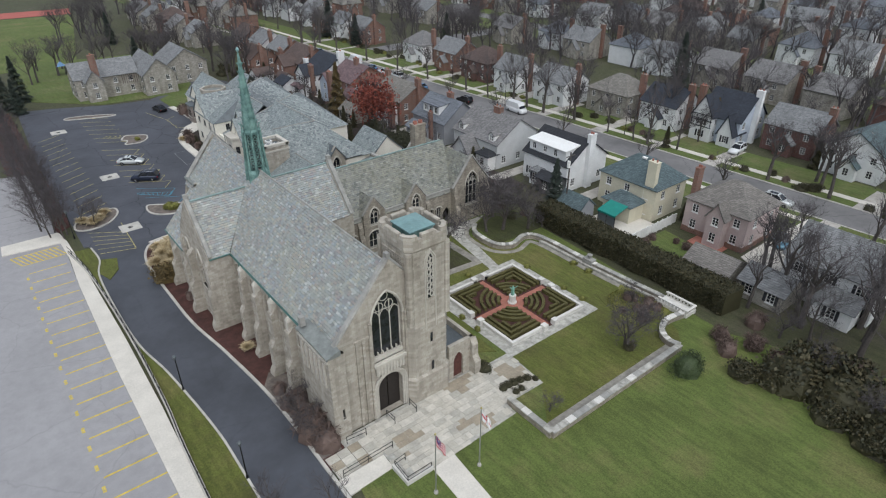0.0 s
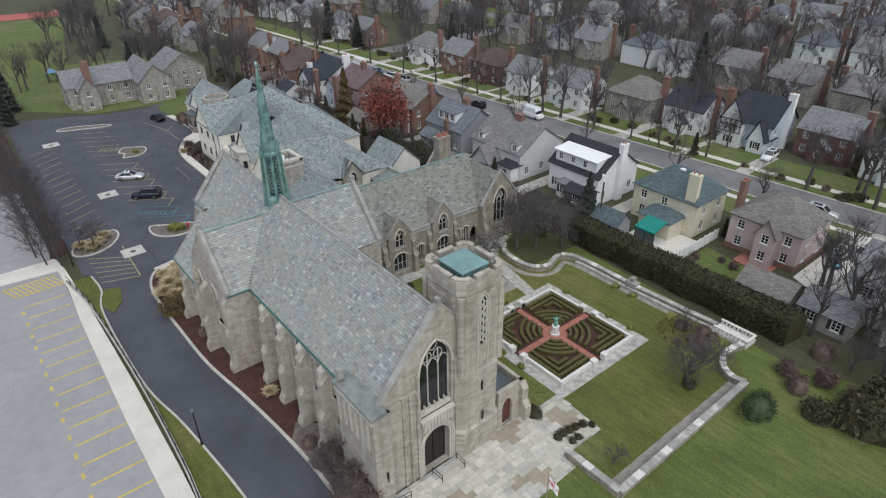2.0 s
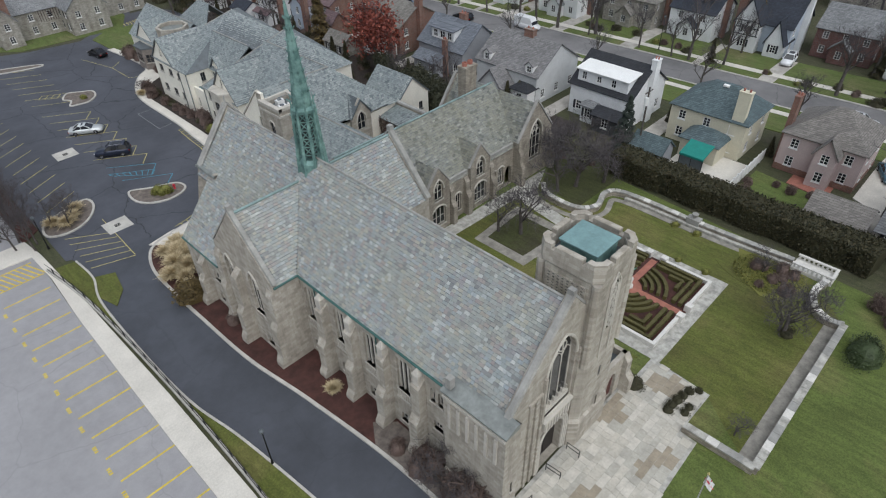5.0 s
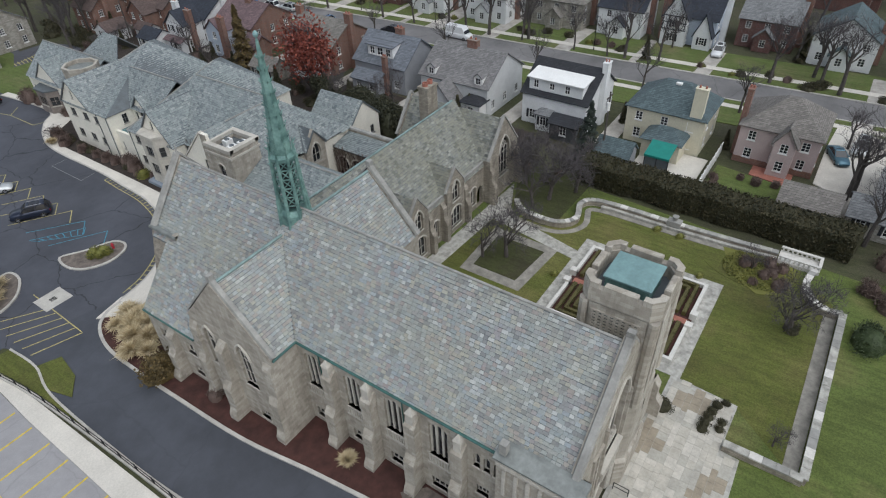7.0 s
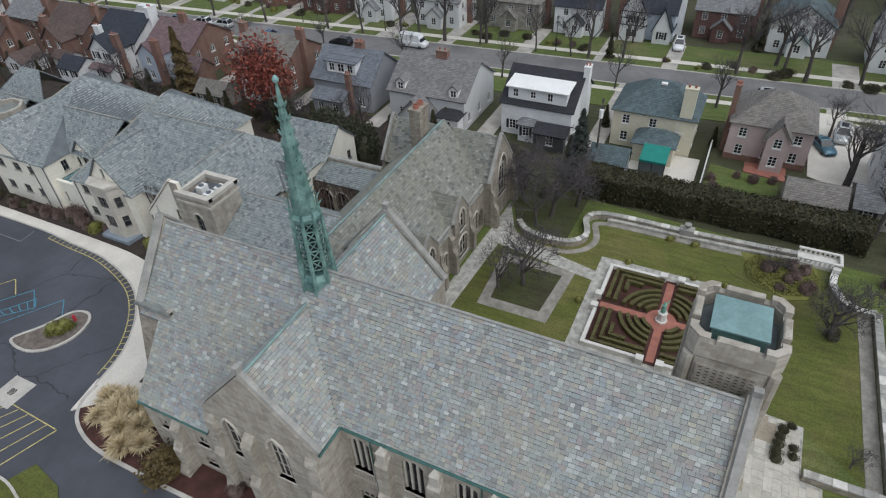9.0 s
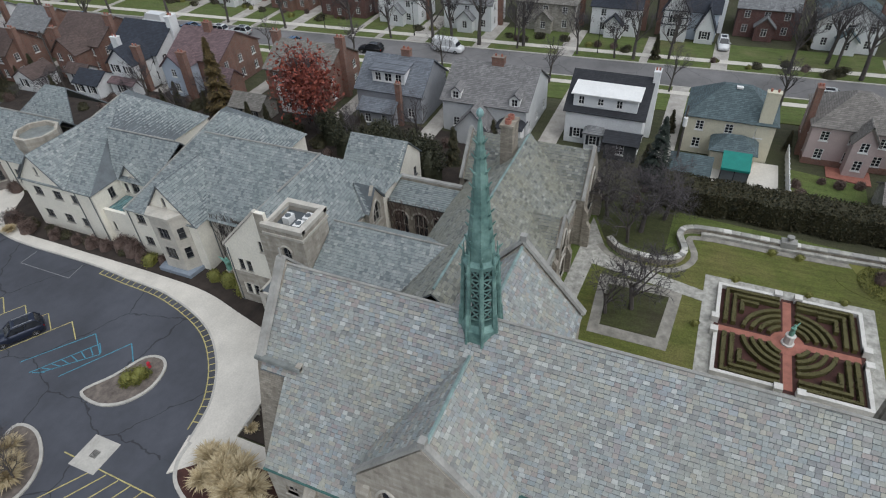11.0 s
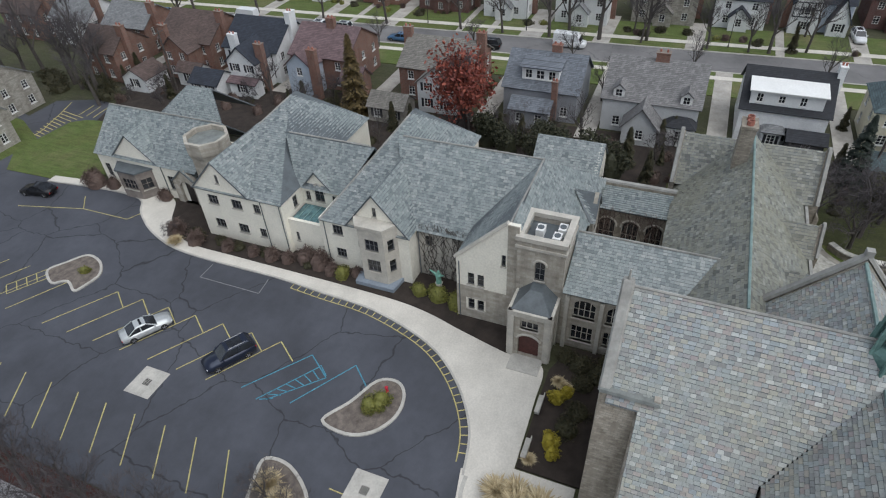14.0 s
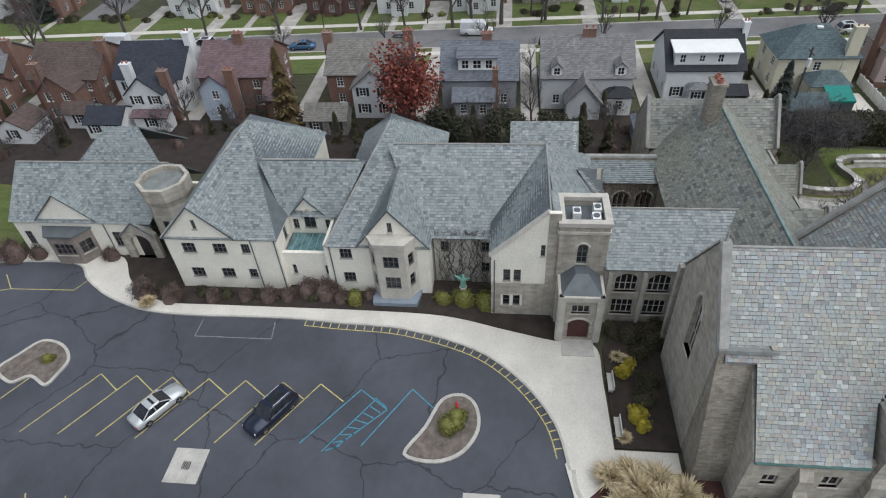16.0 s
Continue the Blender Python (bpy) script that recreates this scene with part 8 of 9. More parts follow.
block(h, 76.8, 87.2, 63.6, 74, 4.9, 8.5, "y", W_WHITE, R_BLACK, windows="wsn", two=False)
shed_dormer(h, 77.3, 81.0, 64.6, 73.2, 5.3, 7.3, W_WHITE, WHITE, [(0.7, 1.5, 5.7, 6.9), (3.3, 4.1, 5.8, 6.8), (5.8, 6.6, 5.7, 6.9)])
block(h, 73.8, 76.9, 63.6, 67.8, 2.6, 3.3, "y", plain("dark_sunroom_frames", (0.08, 0.085, 0.09), 0.6, 0.2, 2, 8), R_BLACK, windows="ws", two=False)
block(h, 75.2, 76.9, 68.5, 70.8, 2.7, 3.2, "hip", W_WHITE, R_GREY, windows="w", two=False)
stack(h, 82, 63.2, 0, 9.6, W_WHITE, 0.7, 0.4)
h = house("cream house with dark teal hipped roof", 83, 53)
block(h, 79.2, 87.4, 47.6, 58.4, 5.4, 8.4, "hip", W_CREAM, R_TEAL)
block(h, 75.6, 79.3, 49.4, 54.6, 2.9, 4.2, "hip", W_CREAM, R_TEAL, windows="w", two=False)
stack(h, 79.6, 49.0, 0, 9.6, W_CREAM, 0.45, 0.8)
Mesh().box(82.4, 83.2, 52.4, 53.2, 8.3, 8.55).ob("roof_hatch", WHITE, h)
a = thing("awning", "teal cloth awning on posts over a patio", "awning", (74, 51.4, 0))
Mesh().extrude([(75.6, 49.7, 3.1), (72.4, 49.7, 2.3), (72.4, 49.7, 2.0), (72.5, 49.7, 2.0), (72.5, 49.7, 2.25), (75.6, 49.7, 3.0)], (0, 3.4, 0)).ob("cloth", TEAL, a)
for y0_, y1_ in ((49.8, 51.35), (51.45, 53.0)):
    Mesh().box(72.58, 72.62, y0_, y1_, 0.2, 2.0).ob("screen", LEAD, a)
for y in (49.8, 51.4, 53.0):
    Mesh().rod((72.6, y, 0), (72.6, y, 2.3), 0.06, n=6).ob("post", IRON, a)
slab("patio", [(71.8, 46), (79, 46), (79, 49.4), (75.6, 49.4), (75.6, 54.6), (71.8, 54.6)], -0.05, 0.08, CONCRETE, "pale concrete patio behind the cream house", "patio")
h = house("pink-sided house on a brick base with tan hipped roof", 85, 38.5)
block(h, 81, 90, 33.6, 43.4, 5.4, 8.4, "hip", W_PINK, R_TAN, base=BRICK)
block(h, 79.2, 81.1, 36.2, 38.8, 5.0, 7.0, "x", W_PINK, R_TAN, windows="w")
stack(h, 83.5, 43.7, 0, 9.4, BRICK, 0.7, 0.35)
slab("rear_patio", [(77.5, 35.5), (80.8, 35.5), (80.8, 40.5), (78.2, 40.5)], -0.05, 0.06, BRICKPATH, "red brick patio behind the pink house", "patio")
h = house("white house with dark roof behind bare trees", 80, 20)
block(h, 76, 86, 15, 26, 5.4, 8.4, "y", W_WHITE, R_GREY)
block(h, 73, 76.2, 16, 20.5, 2.8, 4.2, "y", W_WHITE, R_GREY, windows="w", two=False)
h = house("white house with grey hipped roof", 82, 3)
block(h, 78, 88, -3, 8, 5.2, 8.0, "hip", W_WHITE, R_GREY)
for lab, xs, ys, wl, rf in (("red brick house with grey roof", (77, 86), (176, 186), BRICK, R_GREY), ("white house with grey roof", (77, 86), (190, 200), W_WHITE, R_GREY), ("brick house with brown roof", (77, 86), (204, 214), BRICK, R_BROWN), ("brick house with brown hipped roof", (66, 74), (172.5, 180), BRICK, R_BROWN)):
    h = house(lab, sum(xs) / 2, sum(ys) / 2)
    block(h, *xs, *ys, 5.2, 8.2, "y", wl, rf)
    stack(h, xs[0] + 3, ys[0] - 0.3, 0, 9, BRICK)


def garage(label, x0, x1, y0, y1, wall, rf, axis="y"):
    g_ = thing("garage", label, "garage", ((x0 + x1) / 2, (y0 + y1) / 2, 0), "garages behind the houses")
    block(g_, x0, x1, y0, y1, 2.4, 3.9, axis, wall, rf, 0.25, "w", False)


garage("white garage with navy roof", 65.6, 70.6, 151.5, 157, W_WHITE, R_NAVY)
garage("white garage with brown roof", 64, 69, 164.8, 169.8, W_WHITE, R_BROWN, "x")
garage("grey garage with dark roof", 66.8, 71, 118.8, 124.6, W_STONE, R_TAUPE)
garage("low dark garage by the chapel", 63.5, 68.5, 74.5, 79.8, W_GREY, R_BLUE, "hip")
garage("low shed with blue-grey roof behind the hedge", 69.8, 73.2, 54.4, 59, W_GREY, R_TEAL)
garage("garage with weathered tan roof", 69.5, 74.5, 29.6, 35.8, W_STONE, R_TAN)
garage("garage with dark grey roof", 70.5, 76, 22.8, 28.6, W_STONE, R_GREY)

# across the street
FAR = (("white house with teal-grey roof", 122, 132, 31, 41, W_WHITE, R_TEAL, "x"), ("dark brick house with grey roof", 125, 134, 44, 54, BRICKDARK, R_GREY, "y"), ("white house with dark navy roof", 119, 128, 70.5, 79.5, W_WHITE, R_NAVY, "y"), ("grey stone house with taupe roof", 118, 128, 82.5, 94, W_STONE, R_TAUPE, "hip"), ("white house with grey roof and drive", 114, 123, 98, 108, W_WHITE, R_GREY, "y"), ("white brick house with black shutters", 113.5, 122, 113.5, 122.5, W_WHITE, R_GREY, "y"), ("brown brick house with hipped roof", 114, 123, 126, 137, BRICKDARK, R_BROWN, "hip"), ("white house with hipped slate roof", 114, 123, 156, 166, W_WHITE, R_SHAKE, "hip"), ("red brick house with grey roof", 115, 124, 141, 151, BRICK, R_GREY, "y"), ("white house with dark roof", 118, 127, 14, 25, W_WHITE, R_GREY, "y"), ("brick house with brown roof", 118, 128, -4, 8, BRICK, R_BROWN, "hip"), ("brick house with grey roof", 114, 123, 190, 200, BRICK, R_GREY, "y"), ("white house with grey roof", 114, 123, 204, 214, W_WHITE, R_GREY, "y"), ("brick house with taupe roof", 114, 123, 218, 228, BRICK, R_TAUPE, "y"))
for lab, x0, x1, y0, y1, wl, rf, ax in FAR:
    h = house(lab, (x0 + x1) / 2, (y0 + y1) / 2)
    block(h, x0, x1, y0, y1, 5.3, 8.5, ax, wl, rf, windows="ws", lite=True)
    block(h, x0 - 1.6, x0 + 0.3, (y0 + y1) / 2 - 1.6, (y0 + y1) / 2 + 1.6, 2.7, 4.2, "x", wl, rf, windows="w", two=False, lite=True)
    stack(h, (x0 + x1) / 2, y0 - 0.2, 0, 9.6, BRICK)
# half-timbered house
h = house("half-timbered white and blue house with steep navy roofs", 126, 61)
block(h, 121, 131, 57, 66, 5.2, 9.8, "y", W_BLUE, R_NAVY)
block(h, 119, 126, 62, 66.6, 5.6, 9.6, "x", W_WHITE, R_NAVY, windows="ws")
block(h, 119.2, 124, 57.2, 60.4, 3.0, 6.6, "x", W_WHITE, R_NAVY, windows="w", two=False)
tb = Mesh()
for i in range(5):
    tb.box(118.93, 118.99, 62.2 + i * 1.05, 62.35 + i * 1.05, 3.0, 5.6)
for z in (3.0, 4.3, 5.5):
    tb.box(118.92, 118.98, 62.0, 66.6, z, z + 0.16)
tb.ob("timbering", R_NAVY, h)
stack(h, 122.2, 67.0, 0, 10.4, BRICK), stack(h, 126, 56.7, 0, 10.8, W_WHITE)

# manor at the lot's north end
mn = thing("manor_house", "grey stone manor house with half-timbered gable", "house", (33, 181, 0))
block(mn, 22, 37, 178, 187, 5.4, 8.6, "x", W_STONE, R_GREY)
block(mn, 37, 45, 172.5, 188, 5.4, 9.0, "y", W_STONE, R_GREY)
block(mn, 24, 28, 175, 178.5, 5.2, 7.6, "y", W_STONE, R_GREY, windows="s")
block(mn, 45, 56, 180, 192, 5.4, 9.0, "y", W_STONE, R_GREY)
stack(mn, 27.0, 177.2, 0, 11.0, BRICK, 0.8, 0.6)
tb = Mesh()
for i in range(8):
    tb.box(33.0 + 0.5 * i, 33.12 + 0.5 * i, 177.9, 177.97, 2.8, 5.4)
tb.ob("timbering", R_BROWN, mn)

# further streets: simple houses copied in rows
tmpl = []
for i, (wl, rf, ax) in enumerate(((W_STONE, R_GREY, "y"), (W_WHITE, R_GREY, "y"), (BRICKDARK, R_BROWN, "hip"), (W_STONE, R_SHAKE, "y"), (W_WHITE, R_BLUE, "hip"), (BRICK, R_TAUPE, "hip"))):
    h = thing("house", ("grey stone", "white", "dark brick", "pale stone", "white", "red brick")[i] + " house among bare trees, streets away", "house", (0, 0, 0), "houses on further streets")
    block(h, -5, 5, -5, 5, 5.3, 8.4, ax, wl, rf, windows="w", lite=True, far=True)
    block(h, -6.5, -4.7, -1.6, 2.0, 3.0, 5.2, "x", wl, rf, windows="", two=False, lite=True)
    stack(h, 0.5, -5.2, 0, 9.6, BRICK, pots=False)
    tmpl.append(h)
rng = random.Random(77)
for xr, ya, yb in ((163, 10, 300), (176, 240, 330), (205, 20, 300), (222, 60, 320), (250, 40, 320), (288, 60, 340), (305, 100, 330), (70, 228, 300), (122, 238, 320), (92, 250, 330), (145, 250, 340)):
    y = ya
    while y < yb:
        if not (170 < y < 192 and xr > 97):
            put(rng.choice(tmpl), xr + rng.uniform(-3, 3), y, 0, rng.choice((0, 0, 180, 90)) + rng.uniform(-4, 4), rng.uniform(0.9, 1.1))
        y += rng.uniform(13, 18)
for _ in range(78):
    x, y = rng.uniform(110, 180), rng.uniform(-10, 200)
    if rng.random() < 0.2:
        x, y = rng.uniform(58, 112), rng.uniform(192, 250)
    put(rng.choice((T1, T2, T2, T3, T1)), x, y, 0, rng.uniform(0, 360), rng.uniform(0.8, 1.2))
groves = []
for k in range(3):
    m = Mesh()
    for i in range(7):
        ox, oy, sc = rng.uniform(-16, 16), rng.uniform(-16, 16), rng.uniform(0.9, 1.25)
        n0 = len(m.v)
        branch(m, m, (0, 0, -0.05), (rng.uniform(-0.1, 0.1), rng.uniform(-0.1, 0.1), 1), 7.2 * sc, 0.3, 0, rng, 4, 0.85)
        m.v[n0:] = [(x + ox, y + oy, z) for x, y, z in m.v[n0:]]
    groves.append(m.data("bare_trees", TWIG))
for i in range(78):
    x, y = rng.uniform(175, 320), rng.uniform(20, 340)
    if i > 66:
        x, y = rng.uniform(132, 178), rng.uniform(0, 250)
    elif i > 42:
        x, y = rng.uniform(40, 180), rng.uniform(250, 340)
    o = new("bare_trees", groves[i % 3])
    o.matrix_basis = pose(x, y, 0, 0, 0, rng.uniform(0, 360))
    tagged(o, "far leafless trees standing between the houses", "trees", kind="stuff")
for _ in range(26):
    put(rng.choice((SP, YW, YW)), rng.uniform(112, 300), rng.uniform(20, 300), 0, rng.uniform(0, 360), rng.uniform(0.8, 1.2))
for _ in range(60):
    put(rng.choice((GREEN2, RUSTY, GREEN1)), rng.uniform(110, 114), rng.uniform(-5, 220), 0, rng.uniform(0, 360), rng.uniform(0.6, 1.0))
for i in range(26):
    put(T2 if i % 2 else T1, rng.uniform(14, 60), rng.uniform(200, 226), 0, i * 50, rng.uniform(0.7, 1.0))


# ---- vehicles ----
def car(label, paint, kind="sedan"):
    """A car heading along +x, standing on z = 0."""
    t = thing("car" if kind != "van" else "van", label, "car" if kind != "van" else "van", (0, 0, 0), "parked cars")
    spec = {"sedan": (2.45, 0.92, 0.95, 1.45), "suv": (2.45, 0.97, 1.08, 1.74), "van": (2.95, 1.02, 1.25, 2.5)}[kind]
    L, W, belt, top = spec

    def loop(x, w, z0, z1):
        r = 0.14
        return [(x, -w, z0 + r), (x, -w * 0.93, z0), (x, w * 0.93, z0), (x, w, z0 + r), (x, w, z1 - 0.22), (x, w * 0.9, z1), (x, -w * 0.9, z1), (x, -w, z1 - 0.22)]
    nose = belt - (0.12 if kind == "sedan" else 0.05)
    body = Mesh().rings([loop(-L, W * 0.78, 0.42, belt - 0.12), loop(-L + 0.15, W * 0.93, 0.3, belt), loop(-L * 0.45, W, 0.24, belt + 0.02), loop(L * 0.3, W, 0.24, belt), loop(L * 0.75, W * 0.97, 0.25, nose), loop(L - 0.18, W * 0.88, 0.3, nose - 0.13), loop(L, W * 0.68, 0.42, nose - 0.26)])
    body.ob("body", paint, t, smooth=True)
    a, b, c, d = {"sedan": (-L * 0.74, -L * 0.38, L * 0.06, L * 0.42), "suv": (-L * 0.97, -L * 0.8, L * 0.08, L * 0.42), "van": (-L * 0.99, -L * 0.96, L * 0.45, L * 0.72)}[kind]

    def cab(w0, w1, z0, z1, g=0.0):
        return [[(a, -w0, z0), (d, -w0, z0), (d, w0, z0), (a, w0, z0)], [(b, -w1, z1), (c, -w1, z1), (c, w1, z1), (b, w1, z1)]]
    w0, w1 = W * 0.9, W * (0.72 if kind != "van" else 0.86)
    Mesh().rings(cab(w0, w1, belt - 0.02, top)).ob("glazing", paint if kind == "van" else GLASS, t)
    rf = Mesh().rings([[(b - 0.03, -w1 - 0.02, top - 0.02), (c + 0.03, -w1 - 0.02, top - 0.02), (c + 0.03, w1 + 0.02, top - 0.02), (b - 0.03, w1 + 0.02, top - 0.02)], [(b + 0.12, -w1 + 0.1, top + 0.05), (c - 0.12, -w1 + 0.1, top + 0.05), (c - 0.12, w1 - 0.1, top + 0.05), (b + 0.12, w1 - 0.1, top + 0.05)]])
    rf.ob("roof_panel", paint, t)
    if kind == "van":
        Mesh().rings([[(c + 0.05, -w1 * 0.98, top - 0.25), (c + 0.07, w1 * 0.98, top - 0.25), (d + 0.03, w0 * 0.98, belt + 0.1), (d + 0.03, -w0 * 0.98, belt + 0.1)], [(c + 0.0, -w1 * 0.98, top - 0.25), (c + 0.0, w1 * 0.98, top - 0.25), (d - 0.03, w0 * 0.98, belt + 0.1), (d - 0.03, -w0 * 0.98, belt + 0.1)]]).ob("windscreen", GLASS, t)
    else:
        p = Mesh()
        for s in (-1, 1):
            for (xa, xb) in ((a, b), (d, c), ((a + d) / 2 - 0.1, (b + c) / 2 - 0.1)):
                p.rod((xa, s * w0, belt), (xb, s * w1, top), 0.045, n=5)
        p.ob("pillars", paint, t)
        if kind == "suv":
            for s in (-1, 1):
                Mesh().rod((b + 0.2, s * w1 * 0.9, top + 0.1), (c - 0.2, s * w1 * 0.9, top + 0.1), 0.035, n=6).ob("roof_rail", ALLOY, t)
        Mesh().box(b + 0.5, c - 0.35, -0.45, 0.45, top + 0.04, top + 0.062).ob("sunroof", GLASS, t)
    for sx in (-0.6, 0.6):
        for s in (-1, 1):
            x, y = L * sx, s * (W - 0.1)
            wh = Mesh()
            wh.rings([[(x + r * math.cos(q), y + o * s, 0.34 + r * math.sin(q)) for q in [math.pi / 8 * k for k in range(16)]] for r, o in ((0.2, -0.1), (0.31, -0.1), (0.34, -0.05), (0.34, 0.09), (0.3, 0.125), (0.22, 0.125))])
            w = wh.ob("wheel", RUBBER, t)
            rim = Mesh()
            for k in range(5):
                q = 2 * math.pi * k / 5
                rim.rod((x, y + 0.12 * s, 0.34), (x + 0.22 * math.cos(q), y + 0.125 * s, 0.34 + 0.22 * math.sin(q)), 0.04, n=4)
            rim.rings([[(x + r * math.cos(q), y + 0.115 * s, 0.34 + r * math.sin(q)) for q in [math.pi / 6 * k for k in range(12)]] for r in (0.24, 0.19)], False)
            under(rim.ob("rim", ALLOY), w)
    for s in (-1, 1):
        Mesh().box(L - 0.32, L - 0.1, s * W * 0.66 - 0.16, s * W * 0.66 + 0.16, nose - 0.36, nose - 0.2).ob("headlight", CLEARLAMP, t)
        Mesh().box(-L + 0.0, -L + 0.14, s * W * 0.68 - 0.15, s * W * 0.68 + 0.15, belt - 0.36, belt - 0.18).ob("tail_light", REDLAMP, t)
        Mesh().box(d - 0.35, d - 0.2, s * (W + 0.08) - 0.09, s * (W + 0.08) + 0.09, belt - 0.02, belt + 0.13).ob("mirror", paint, t)
    return t


def paint(name, c, metal=0.4):
    m = plain(name, c, 0.28, 0.04, 0.8, 25, metal=metal, strength=0.02)
    return m


SILVER, NAVYP, WHITEP, BLACKP, BLUEP, TEALP = paint("silver_paint", (0.58, 0.6, 0.6)), paint("navy_paint", (0.025, 0.032, 0.055)), paint("white_car_paint", (0.7, 0.71, 0.72), 0.0), paint("black_paint", (0.014, 0.014, 0.016)), paint("blue_paint", (0.08, 0.17, 0.3)), paint("teal_paint", (0.10, 0.20, 0.26))
put(car("silver sedan with sunroof parked in an angled bay", SILVER), 21.05, 125.75, 0.0, -32)
put(car("dark navy estate car with silver roof rails", NAVYP, "suv"), 20.95, 115.6, 0.0, 148)
BC = car("black sedan parked by the kerb", BLACKP)
put(BC, 35.6, 157.6, 0.0, 100)
VN = car("white panel van parked at the kerb", WHITEP, "van")
WC = car("white car on a driveway", WHITEP, "suv")
BL = car("blue car parked at the kerb", BLUEP)
GR = car("grey-green car beside the house", TEALP)
SV = car("silver car parked on the street", SILVER, "suv")
BK = car("black car parked on the street", BLACKP, "suv")
for x, y, a in ((97.0, 133.6, 90), (98.0, 160, 90), (96.4, 190, 90)):
    put(BL, x, y, 0, a)
put(VN, 102.6, 102.4, 0, -92), put(VN, 98.4, 170.0, 0, 88), put(WC, 118.6, 55.3, 0, 185), put(GR, 88.2, 31.3, 0, 205), put(SV, 92.2, 29.0, 0, 175)
put(BK, 98.0, 116.4, 0, 92), put(SV, 98.6, 147.4, 0, 92), put(WC, 98.0, 152.8, 0, 92), put(BK, 95.6, 156, 0, -88), put(SV, 101.4, 38.5, 0, -86)


# ---- small things round the church ----
fn = thing("railing", "black iron railing along the walk", "railing", (6.2, 60, 0.1))
fl = [(x - 0.2, y) for x, y in FENCE]
gone, last = 0.0, None
rails = Mesh()
for a, b in zip(fl, fl[1:]):
    L = (Vector(b) - Vector(a)).length
    for z in (0.45, 1.15):
        rails.rod((*a, z), (*b, z), 0.035, n=5)
    s = 2.2 - gone
    while s < L:
        q = Vector(a).lerp(Vector(b), s / L)
        Mesh().box(q.x - 0.05, q.x + 0.05, q.y - 0.05, q.y + 0.05, 0.05, 1.25).ob("post", IRON, fn)
        s += 2.2
    gone = L - (s - 2.2)
rails.ob("rails", IRON, fn)
wl = thing("retaining_wall", "low concrete retaining wall under the railing", "low wall", (6.2, 60, 0))
band(Mesh(), fl, 0.16, -0.16, -0.05, 0.38).ob("wall", KERB, wl)


def flagpole(x, y, label):
    t = thing("flagpole", label, "flagpole", (x, y, 0), "flagpoles")
    Mesh().rod((x, y, 0), (x, y, 7.1), 0.07, 0.04, 8).ob("pole", ALLOY, t)
    Mesh().rod((x, y, 0), (x, y, 0.3), 0.22, 0.16, 10).ob("base", KERB, t)
    Mesh().rod((x, y, 7.1), (x, y, 7.25), 0.1, 0.04, 8).ob("finial", YELLOW, t)
    return t


FW, FR, FB = plain("flag_white", (0.75, 0.75, 0.75), 0.85, 0.05, 2, 9), plain("flag_red", (0.5, 0.03, 0.05), 0.85, 0.1, 2, 9), plain("flag_blue", (0.03, 0.05, 0.2), 0.85, 0.1, 2, 9)


def cloth(t, x, y, u0, u1, v0, v1, lift, material, name):
    """A patch of a drooping flag: u along the fly, v down the hoist."""
    m = Mesh()
    n = 6
    for i in range(n):
        c = []
        for u in (u0 + (u1 - u0) * i / n, u0 + (u1 - u0) * (i + 1) / n):
            for v in (v0, v1):
                w = 0.12 * math.sin(u * 6 + v * 2)
                c.append((x + 0.06 + u * 0.42 + w * 0.4, y - u * 0.25 + w + lift, 6.9 - v - u * 0.85))
        m.add(c, [(0, 1, 3, 2)])
    return m.ob(name, material, t)


t = flagpole(26.2, 28.3, "white pole with a white flag bearing a red cross")
cloth(t, 26.2, 28.3, 0, 1.7, 0, 1.1, 0, FW, "flag")
for k in (-0.012, 0.012):
    cloth(t, 26.2, 28.3, 0, 1.7, 0.45, 0.65, k, FR, "cross_bar")
    cloth(t, 26.2, 28.3, 0.7, 0.95, 0, 1.1, k, FR, "cross_bar")
t = flagpole(21.3, 28.4, "pole with a red, white and blue striped flag")
for k in range(7):
    cloth(t, 21.3, 28.4, 0, 1.6, k * 0.15, k * 0.15 + 0.15, 0, FR if k % 2 == 0 else FW, "stripe")
for k in (-0.012, 0.012):
    cloth(t, 21.3, 28.4, 0, 0.7, 0, 0.6, k, FB, "canton")

# handrails at the steps
for pts in ([(18.0, 37.9), (20.0, 37.7)], [(15.8, 34.72), (18.4, 34.74), (21.1, 34.8)], [(21.2, 32.9), (20.0, 32.8), (19.9, 30.6), (22.5, 30.6)], [(23.0, 37.2), (22.9, 38.5)], [(25.6, 37.2), (25.6, 38.4)]):
    t = thing("handrail", "thin black iron handrail at the steps", "handrail", (*pts[0], 0.1), "step handrails")
    r = Mesh()
    for a, b in zip(pts, pts[1:]):
        for z in (0.55, 1.0):
            r.rod((*a, z), (*b, z), 0.03, n=5)
    r.ob("rail", IRON, t)
    for q in pts:
        Mesh().rod((*q, 0.05), (*q, 1.0), 0.035, n=6).ob("post", IRON, t)


def bench(x, y, turn):
    t = thing("bench", "grey stone bench beside the walk", "bench", (0, 0, 0), "benches by the walk")
    Mesh().box(-0.9, 0.9, -0.22, 0.22, 0.42, 0.5).ob("seat", KERB, t)
    Mesh().box(-0.9, 0.9, 0.18, 0.26, 0.5, 0.95).ob("backrest", KERB, t)
    for s in (-0.7, 0.7):
        Mesh().box(s - 0.08, s + 0.08, -0.18, 0.18, 0, 0.42).ob("leg", KERB, t)
    t.matrix_basis = pose(x, y, 0.13, 0, 0, turn)


